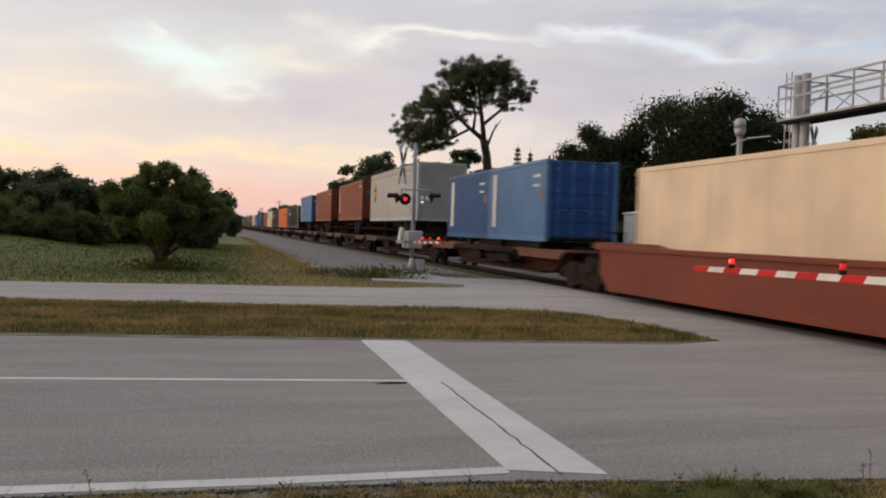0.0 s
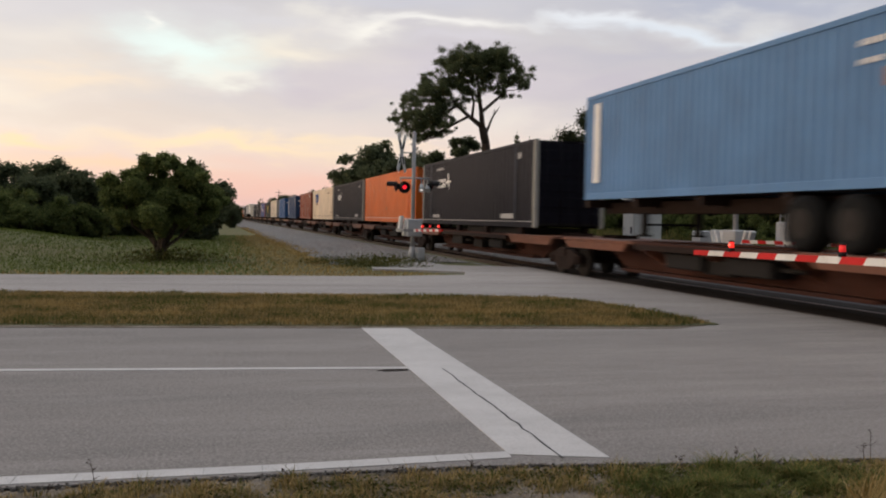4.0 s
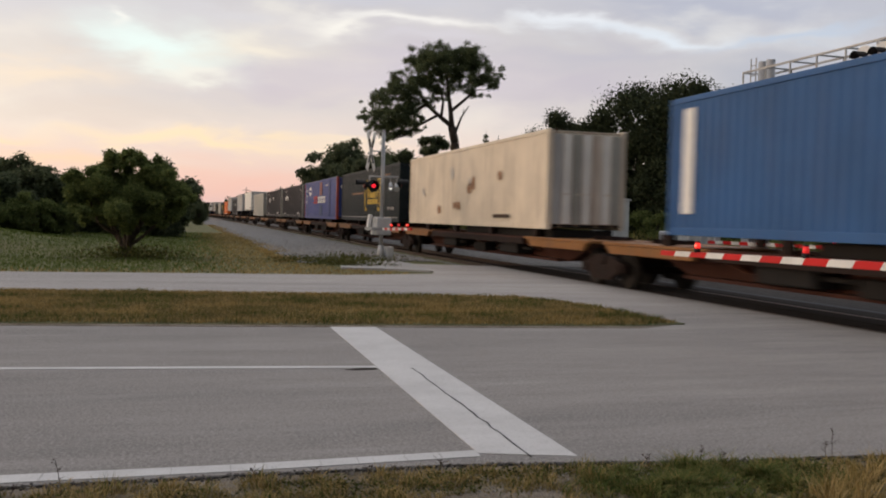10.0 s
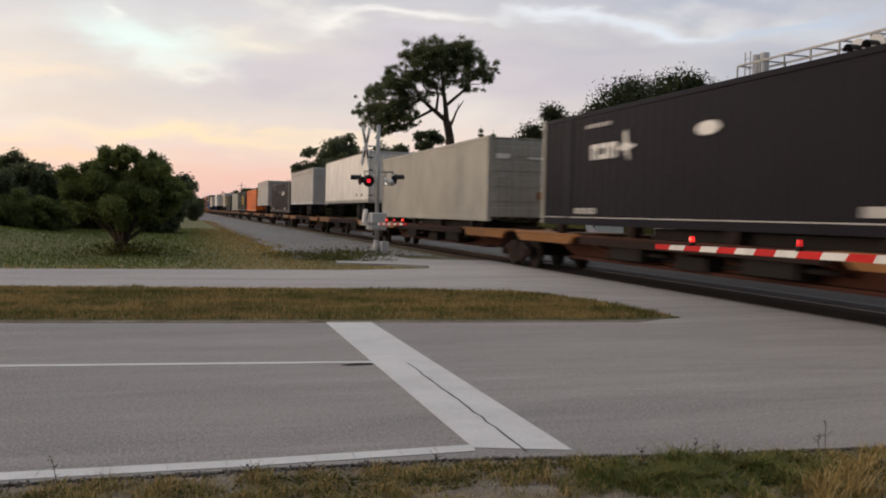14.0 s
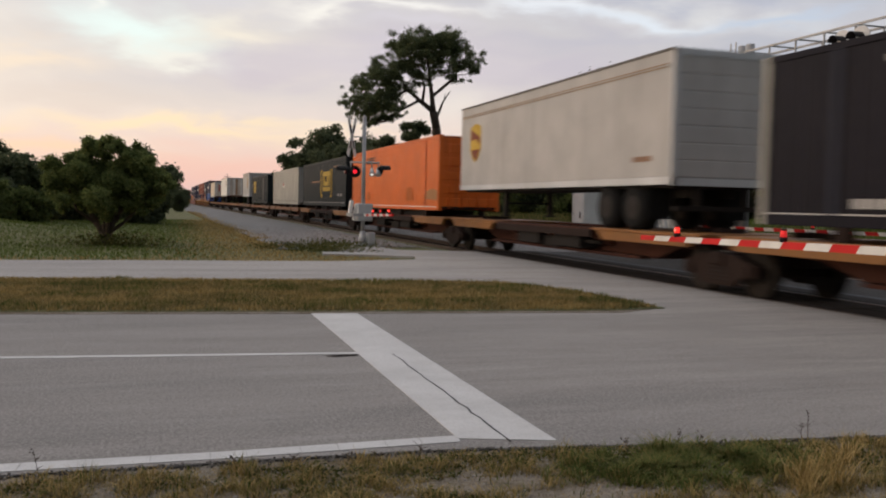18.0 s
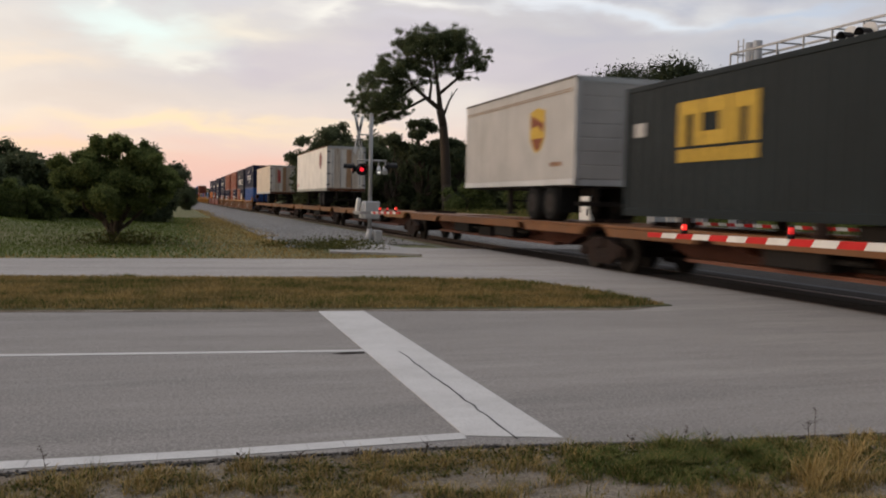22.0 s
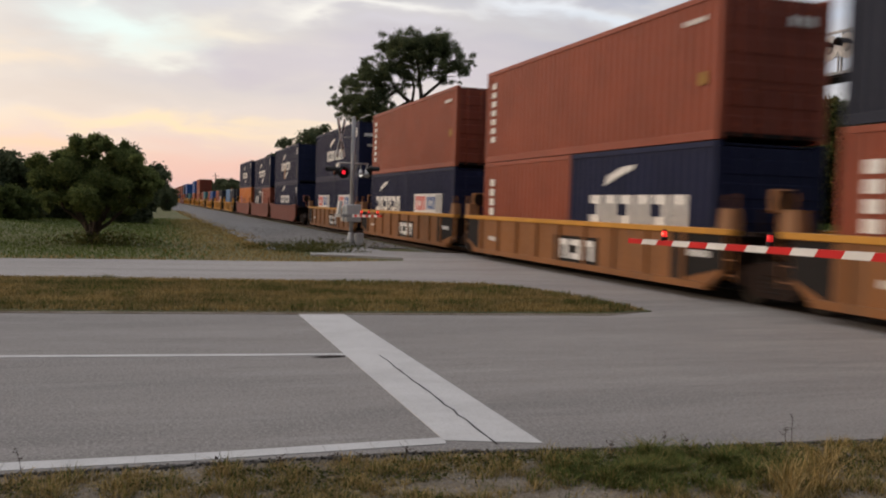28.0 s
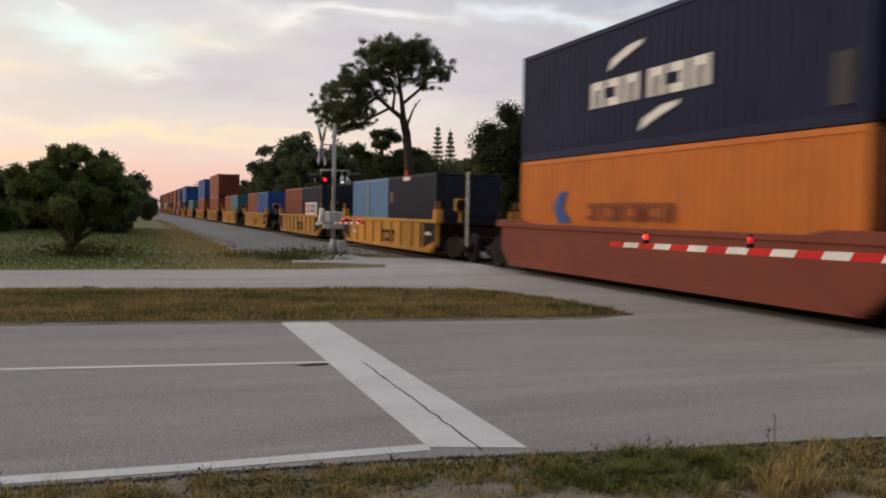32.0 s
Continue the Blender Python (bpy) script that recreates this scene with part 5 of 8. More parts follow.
def build_pine():
    """The tall spreading pine: a leaning bare trunk that forks, crooked limbs, open clumps of needles."""
    rng = np.random.default_rng(21)
    t = thing("pine_tree", "tall old pine with a spreading irregular crown and bare limbs", "tree", "trees", "", (20.7, 70, 0))
    dome = [(-3.1, 14.0, .62), (-2.5, 14.5, .62), (-1.3, 14.6, .7), (-0.4, 14.8, .7), (0.8, 15.0, .7), (1.8, 14.6, .62), (-2.1, 13.6, .8), (-0.8, 13.5, .9), (0.5, 13.8, .8), (1.5, 13.7, .62), (0.2, 13.0, .5), (-1.5, 13.0, .5)]
    east = [(2.5, 13.5, .6), (3.2, 13.1, .53), (3.5, 12.6, .4), (2.7, 12.6, .44), (1.9, 11.7, .42), (-0.1, 12.2, .46), (0.8, 12.3, .46), (1.4, 12.4, .42), (-0.8, 11.3, .36)]
    middle = [(-3.1, 12.9, .62), (-4.3, 12.6, .53), (-4.8, 12.1, .44), (-3.6, 12.0, .7), (-5.4, 11.4, .44), (-4.5, 11.3, .7), (-2.7, 12.1, .62), (-1.3, 12.1, .62), (-3.3, 10.9, .7), (-2.1, 11.0, .53)]
    west = [(-6.2, 11.0, .4), (-5.8, 10.5, .53), (-6.2, 9.9, .53), (-6.9, 9.3, .4), (-7.3, 9.2, .31), (-6.2, 9.0, .53), (-5.3, 9.7, .7), (-4.4, 10.0, .62), (-3.5, 10.0, .53), (-5.3, 8.8, .62), (-4.4, 9.1, .62), (-3.5, 9.1, .53), (-4.2, 8.2, .44), (-5.3, 7.9, .36), (-3.1, 8.5, .44), (-6.0, 8.4, .36), (-2.8, 9.2, .31)]
    inner = [(-0.2, 14.2, .7), (0.9, 14.3, .7), (-1.5, 14.1, .7), (-2.5, 13.9, .6), (1.7, 14.1, .6), (-2.2, 12.8, .6), (-3.9, 11.6, .6), (-5.0, 10.4, .6), (-4.1, 9.5, .6), (0.4, 13.3, .6), (-0.4, 12.7, .5), (-5.6, 9.3, .55), (-4.8, 8.4, .5), (2.2, 13.3, .5)]
    clumps = []
    for x, z, r in dome + east + middle + west + inner:
        for j in range(11):
            clumps.append((x + rng.normal(0, 0.74) * r, rng.normal(0, 1.2), z + rng.normal(0, 0.6) * r, r * rng.uniform(0.45, 0.90)))
    bm = bmesh.new()
    fork = Vector((0.0, 0, 9.0))
    limb(bm, [Vector((0.85, 0, -0.2)), Vector((0.65, 0, 3.0)), Vector((0.5, 0, 5.4)), Vector((0.3, 0, 7.7)), fork], 0.44, 0.30, 10)
    limb(bm, [fork, Vector((-0.1, 0, 10.0)), Vector((-0.25, 0, 11.0)), Vector((-0.4, 0, 12.0)), Vector((-0.6, 0, 14.0))], 0.24, 0.06, 8)
    limb(bm, [fork, Vector((-1.2, 0.1, 9.9)), Vector((-2.2, 0.1, 10.7)), Vector((-2.9, 0, 11.7))], 0.21, 0.06, 8)
    limb(bm, [Vector((-0.9, 0, 9.7)), Vector((-0.75, 0, 11.0)), Vector((-1.3, 0, 12.6))], 0.13, 0.05, 7)
    limb(bm, [Vector((-2.2, 0, 10.6)), Vector((-3.5, 0, 9.7)), Vector((-5.3, 0, 9.3))], 0.13, 0.04, 7)
    limb(bm, [Vector((-1.2, 0, 9.8)), Vector((-2.8, 0, 8.9)), Vector((-4.0, 0, 8.2))], 0.12, 0.06, 7)
    limb(bm, [Vector((-2.8, 0, 8.9)), Vector((-4.0, 0, 8.0)), Vector((-5.3, 0, 7.7)), Vector((-6.0, 0, 8.3))], 0.10, 0.03, 6)
    limb(bm, [Vector((-0.1, 0, 10.2)), Vector((1.5, 0, 11.6)), Vector((2.0, 0, 12.4)), Vector((2.2, 0, 13.5))], 0.14, 0.05, 7)
    limb(bm, [Vector((0.3, 0, 8.5)), Vector((0.8, 0, 9.8)), Vector((1.4, 0, 10.7))], 0.12, 0.03, 6)
    limb(bm, [Vector((0.9, 0, 9.9)), Vector((1.0, 0.1, 10.5))], 0.05, 0.02, 5)
    for k, (x, z, r) in enumerate(dome + east + middle + west):
        if k % 2 == 0:
            near = min((Vector((-0.3, 0, 11.4)), Vector((-2.4, 0, 11.0)), Vector((-4.2, 0, 9.5)), Vector((1.8, 0, 12.0)), Vector((-0.55, 0, 13.2)), Vector((-4.2, 0, 8.1))), key=lambda v: (v - Vector((x, 0, z))).length)
            limb(bm, bent(near, (x, rng.normal(0, 0.5), z), rng, 0.12, 3), 0.05, 0.015, 5)
    part("trunk", bm, M_BARK, t, "bare leaning trunk with crooked limbs")
    pts, big = leaf_cloud(clumps, 140000, rng, 0.48, 0.17, 0.0, 0.70)
    part("crown", quads("crown", pts, 0.095 * big, M_NEEDLE, 0.0, 0.34, rng), None, t, "open clumps of dark green needles")
    # the lower trees that crowd its foot
    for i, (x, y, h, s) in enumerate(((20.4, 74, 9.6, 2.4), (18.4, 76, 8.0, 2.8), (22.6, 73, 8.2, 2.4), (16.4, 78, 7.4, 2.6), (24.4, 77, 7.4, 2.8))):
        broad_tree("oak_tree", "dark oak crowding the foot of the pine", (x, y, 0), h, s, 0.13, M_LEAF_WOOD, 31 + i, 14000, "trees", 0.2, 40, 0.1)


def build_field_tree():
    """A lone broadleaf tree: a short leaning trunk that spreads into a wide uneven crown."""
    rng = np.random.default_rng(5)
    t = thing("field_tree", "small broadleaf tree with an uneven crown standing alone in the grass", "tree", "trees", "", (-1.80, 33.0, -0.05))
    tips = [(-1.75, 2.65, .34), (-1.45, 2.75, .36), (-1.75, 2.2, .34), (-1.5, 1.9, .36), (-1.1, 2.3, .5), (-0.95, 2.85, .38), (-0.5, 3.15, .40), (-0.1, 3.35, .36), (0.25, 3.35, .36), (0.6, 3.2, .38), (1.0, 3.1, .40), (1.4, 2.8, .40),
            (1.75, 2.5, .36), (1.9, 2.1, .32), (-0.5, 2.5, .65), (0.3, 2.6, .65), (1.0, 2.4, .60), (1.6, 1.9, .42), (1.5, 1.5, .32), (1.15, 1.25, .24), (0.6, 1.7, .55), (-0.2, 1.65, .56), (-0.85, 1.7, .44), (-1.15, 1.6, .30), (0.15, 1.3, .36), (-0.4, 1.3, .32), (0.65, 1.25, .26), (0.0, 2.1, .75), (0.8, 1.9, .6), (-0.6, 2.1, .6)]
    clumps = []
    for x, z, r in tips:
        for j in range(6):
            clumps.append((x + rng.normal(0, 0.38) * r, rng.normal(0, 0.75) * (1.0 if z < 3 else 0.6), z + rng.normal(0, 0.36) * r, r * rng.uniform(0.55, 0.95)))
    bm = bmesh.new()
    for k, (x, z, r) in enumerate(tips):
        if k % 2 == 0 or z < 1.3:
            limb(bm, bent((rng.normal(0, 0.05), 0, 0.25), (x * 0.9, rng.normal(0, 0.4), z), rng, 0.08, 4), 0.075, 0.012, 6)
    limb(bm, [Vector((0.02, 0, -0.1)), Vector((0.0, 0, 0.3)), Vector((-0.05, 0, 0.7))], 0.15, 0.11, 9)
    limb(bm, [Vector((0.02, 0, 0.1)), Vector((0.14, 0, 0.5)), Vector((0.25, 0, 1.0))], 0.11, 0.07, 8)
    limb(bm, [Vector((0.0, 0, 0.1)), Vector((-0.14, 0, 0.45)), Vector((-0.3, 0, 0.95))], 0.10, 0.06, 8)
    part("trunk", bm, M_BARK, t, "dark trunk that forks near the ground")
    leaves, big = leaf_cloud(clumps, 110000, rng, 0.46, 0.08)
    part("crown", quads("crown", leaves, 0.045 * big, M_LEAF, 0.0, 0.9, rng), None, t)


def norfolk_pine(x, y, h, seed):
    rng = np.random.default_rng(seed)
    t = thing("norfolk_pine", "slim young conifer with even tiers of branches", "tree", "slim conifers", "", (x, y, 0))
    bm = bmesh.new()
    tube(bm, (0, 0, 0), (0, 0, h), 0.22, 0.03, 8)
    for k in range(16):
        z = h * (0.25 + 0.73 * k / 16)
        r = h * 0.105 * (1 - (k / 17) ** 1.5)
        for j in range(6):
            a = j * math.tau / 6 + k * 0.5
            tube(bm, (0, 0, z), (math.cos(a) * r, math.sin(a) * r, z + r * 0.12), 0.05, 0.02, 4)
    part("trunk", bm, M_BARK, t)
    pts = []
    for k in range(16):
        z = h * (0.25 + 0.73 * k / 16)
        r = h * 0.105 * (1 - (k / 17) ** 1.5)
        for j in range(6):
            a = j * math.tau / 6 + k * 0.5
            f = rng.uniform(0.15, 1.05, 60)
            pts.append(np.stack([np.cos(a) * r * f, np.sin(a) * r * f, z + r * 0.12 * f + rng.normal(0, 0.10, 60)], 1) + rng.normal(0, 0.08, (60, 3)))
    part("crown", quads("crown", np.concatenate(pts), 0.15, M_NEEDLE, 0, 0.5, rng), None, t)


def build_trees():
    build_field_tree()
    rng = np.random.default_rng(8)
    c = rng.normal(0, 1, (1500, 3)) * np.array([0.75, 0.5, 0.14]) + np.array([-1.5, 32.7, 0.1])
    tagged(new("weed_clump", quads("weed_clump", c, 0.07, M_LEAF_OLIVE, 0, 0.5, rng)), "weeds round the foot of the lone tree", "weeds", "weeds by the crossing", "stuff")
    build_pine()
    norfolk_pine(47.25, 140, 16.1, 61)
    norfolk_pine(49.4, 140, 15.4, 62)
    # the tall dark oaks behind the crossing
    for i, (x, y, h, s, m) in enumerate(((28.5, 50, 11.0, 6.0, M_LEAF_DARK), (33.5, 52, 10.3, 5.2, M_LEAF_DARK), (23.8, 52, 8.9, 4.3, M_LEAF_DARK), (22.6, 53, 7.6, 2.7, M_LEAF), (28.0, 46, 5.6, 4.2, M_LEAF_DARK), (35.0, 48, 6.6, 3.6, M_LEAF_DARK))):
        broad_tree("oak_tree", "large dark oak with dense foliage behind the track", (x, y, 0.1), h, s, 0.085, m, 100 + i, 62000, "trees", 0.2, 90, 0.10)
    for i, (x, y, h, s) in enumerate(((32.0, 38, 7.4, 3.6), (36.5, 40, 9.0, 4.2), (31.2, 38.5, 5.2, 2.5), (34, 33, 6.6, 3.4), (31.5, 30, 4.6, 2.6), (40, 34, 9.4, 4.2), (37.5, 27, 6.6, 3.6), (29.5, 43, 4.2, 1.9))):
        broad_tree("shrub_tree", "olive-green tangled shrub tree beside the road", (x, y, ground_z(x, y) - 0.1), h, s, 0.10, M_LEAF_OLIVE, 200 + i, 24000, "shrub trees", 0.15, 60, 0.06)
    for i, (x, y, s) in enumerate(((23.5, 50, 2.0), (24.5, 44, 1.9), (27.0, 43, 1.8), (22.5, 54, 2.6), (19.6, 60, 2.4), (27, 40, 1.3))):
        broad_tree("bush", "leafy green bush behind the railway", (x, y, 0.1), s * 1.25, s, 0.085, M_LEAF, 260 + i, 8000, "bushes", 0.15, 26, 0.05)
    # woods beside the line, a few shapes used again and again
    kinds = [broad_tree("oak_tree", "dense dark tree in the woods beside the railway", (14.8, 92, 0), 10.3, 4.3, 0.17, M_LEAF_WOOD, 300, 17000, "woods", 0.2, 64, 0.03),
             broad_tree("oak_tree", "dense green tree in the woods beside the railway", (19.5, 88, 0), 8.6, 4.4, 0.17, M_LEAF_WOOD, 301, 17000, "woods", 0.2, 64, 0.03),
             broad_tree("oak_tree", "low spreading tree in the woods beside the railway", (24.5, 60, 0), 6.4, 4.0, 0.17, M_LEAF_WOOD, 302, 17000, "woods", 0.2, 64, 0.03)]
    rng = np.random.default_rng(77)
    spots = [(15.2, 84, 7.6), (17.6, 83, 7.2), (20.0, 83, 7.6), (22.4, 84, 7.2), (25.4, 87, 7.0), (28.5, 78, 6.2), (14.6, 100, 7.4), (24.5, 84, 7.5), (29, 80, 7), (27, 66, 6.4), (33, 72, 7.0), (30, 58, 6.0), (38, 58, 7.5), (43, 50, 8), (46, 36, 9), (52, 30, 9), (50, 22, 8), (34, 95, 8), 
             (17.5, 112, 8.2), (21, 120, 9), (26, 112, 8.6), (16.2, 128, 5.2), (18, 140, 6.6), (22, 150, 8), (16.5, 160, 5.0), (19, 180, 7), (17.5, 215, 6), (21, 240, 8), (17, 275, 6.5), (22, 300, 9)]
    for i, (x, y, h) in enumerate(spots):
        k = kinds[i % 3]
        ob = copy_thing(k, pose(x, y, 0, 0, 0, float(rng.uniform(0, 360))))
        f = h / (10.3, 8.6, 6.4)[i % 3]
        ob.scale = (f, f, f)
    for i, (x, y, h) in enumerate(((-0.95, 60, 5.5), (-7.6, 54, 4.2), (-11, 53, 4.6), (-9.5, 60, 5.2), (-5.4, 62, 3.6), (-13, 66, 5.6), (-4.8, 78, 4.2), (-2.4, 92, 3.8), (0.2, 120, 4.6), (-3, 125, 5.2), (1.0, 170, 5.0), (-4, 180, 6), (1.6, 240, 6.5), (-4, 250, 7), (0.6, 330, 8), (-7, 110, 5), (-9, 85, 5), (-6.2, 57, 3.2), (-4.4, 64, 3.0), (-9.2, 52, 3.6), (-12.4, 49, 3.6), (-7.4, 70, 4.4), (-3.0, 72, 3.2), (2.2, 122, 3.2), (2.6, 142, 3.6), (2.9, 168, 4.0), (2.4, 300, 5.0), (2.8, 380, 6.0), (3.0, 450, 6.5), (1.5, 420, 7.0), (3.6, 540, 7.5))):
        k = kinds[(i + 1) % 3]
        ob = copy_thing(k, pose(x, y, ground_z(x, y) - 0.05, 0, 0, float(rng.uniform(0, 360))))
        f = 0.92 * h / (10.3, 8.6, 6.4)[(i + 1) % 3]
        ob.scale = (f * 1.1, f * 1.1, f)
    for i, (x, y, s) in enumerate(((-7.6, 50, 1.7), (-9.4, 49, 1.9), (-11.2, 50.5, 2.0), (-6.4, 52, 1.4))):
        broad_tree("bush", "fresh green bush at the edge of the meadow", (x, y, ground_z(x, y) - 0.1), s * 1.35, s, 0.07, M_LEAF, 280 + i, 9000, "bushes", 0.15, 30, 0.05)
    # far woods on the horizon
    n = 16000
    x = rng.uniform(-420, 420, n)
    y = np.where(np.abs(x - 11) < 10, rng.uniform(1250, 1350, n), rng.uniform(480, 620, n))
    c = np.stack([x, y, np.abs(rng.normal(0, 1, n)) * 3.2 + 0.5], 1)
    c[:, 2] *= 0.75 + 0.4 * np.sin(x * 0.05) * np.sin(x * 0.013 + 1)
    tagged(new("far_woods", quads("far_woods", c, 2.2, M_LEAF_DARK, 0, 0.9, rng)), "low dark woods along the horizon", "woods", "", "stuff")
    utility_pole(17.5, 260, 9.0)


build_signal_mast()
build_near_gate()
build_far_gate()
build_cantilever()
build_cabinet()
build_trees()

# ---- the train ----
TRAIN_X, DECK, LOAD = 11.22, 1.12, 1.36
MOVERS = []         # (thing, place along the train)


def on_train(ob, p, z):
    """Put a thing at place p of the train, at height z over the rails."""
    ob.matrix_basis = pose(TRAIN_X, p - RUN[0][1], z)
    MOVERS.append((ob, p, z))
    return ob


def corrugated(bm, x, y0, y1, z0, z1, pitch, depth, sign):
    """A pressed steel side in the y-z plane: sign tells which way the ribs stand out."""
    n = max(2, int(round((y1 - y0) / pitch)))
    w = (y1 - y0) / n
    pts = [(y0, 0.0)]
    for k in range(n):
        a = y0 + k * w
        pts += [(a + w * 0.30, 0.0), (a + w * 0.45, depth), (a + w * 0.80, depth), (a + w * 0.95, 0.0)]
    pts.append((y1, 0.0))
    lo = [bm.verts.new((x + sign * (d - depth), y, z0)) for y, d in pts]
    hi = [bm.verts.new((x + sign * (d - depth), y, z1)) for y, d in pts]
    for k in range(len(pts) - 1):
        bm.faces.new((lo[k], lo[k + 1], hi[k + 1], hi[k]))


def end_ribs(bm, y, x0, x1, z0, z1, sign, n=6):
    """A pressed end wall with level ribs."""
    box(bm, x0, x1, min(y, y + 0.03 * sign), max(y, y + 0.03 * sign), z0, z1)
    h = (z1 - z0) / n
    for k in range(n):
        a, b = sorted((y + 0.03 * sign, y + 0.055 * sign))
        box(bm, x0 + 0.05, x1 - 0.05, a, b, z0 + h * (k + 0.2), z0 + h * (k + 0.75))


def mark(parent, name, mat, y0, y1, z0, z1, x=-1.232, label=""):
    """A flat painted bar on the side that looks to the road."""
    bm = bmesh.new()
    box(bm, x, x + 0.006, y0, y1, z0, z1)
    return part(name, bm, mat, parent, label)


def mark_shape(parent, name, mat, pts, x=-1.232, label=""):
    bm = bmesh.new()
    prism(bm, pts, "x", x, x + 0.006)
    return part(name, bm, mat, parent, label)


def arc_shape(cy, cz, r, a0, a1, w, n=8):
    out, inn = [], []
    for k in range(n + 1):
        a = radians(a0 + (a1 - a0) * k / n)
        ww = w * math.sin(math.pi * (0.15 + 0.7 * k / n))
        out.append((cy + math.cos(a) * (r + ww), cz + math.sin(a) * (r + ww)))
        inn.append((cy + math.cos(a) * (r - ww), cz + math.sin(a) * (r - ww)))
    return out + inn[::-1]


def bars(parent, mat, y0, y1, z0, z1, n, x=-1.234, gap=0.30, label="lettering shown as plain bars"):
    """A line of unreadable or brand lettering as a row of upright bars. y falls towards the reader's right."""
    w = (y1 - y0) / n
    for k in range(n):
        mark(parent, "lettering", mat, y0 + w * k, y0 + w * (k + 1 - gap), z0, z1, x, label)


COLOR_WORD = {"cream": "cream", "lightblue": "faded light blue", "blue": "blue", "royal": "bright blue", "deepblue": "deep blue", "brown": "rust-brown", "redbrown": "dark red-brown", "black": "black",
              "orange": "orange", "navy": "dark navy", "csxblue": "dark blue-green", "pacer": "violet-blue", "worn": "worn off-white", "grey": "pale grey", "white": "white", "silver": "silver-grey",
              "darkgrey": "dark grey", "hapag": "bright orange", "teal": "teal", "rust": "rusty", "yellow": "yellow", "tan": "weathered tan", "ochre": "dull ochre", "signalred": "red", "wellred": "oxide red", "wellyellow": "yellow", "wellorange": "weathered orange"}


# darker paints for some doors: the shade of the gap between boxes, as colour
SHADED_DOOR_PAINT = {"cream": "rust", "hapag": "brown", "brown": "redbrown", "lightblue": "royal"}


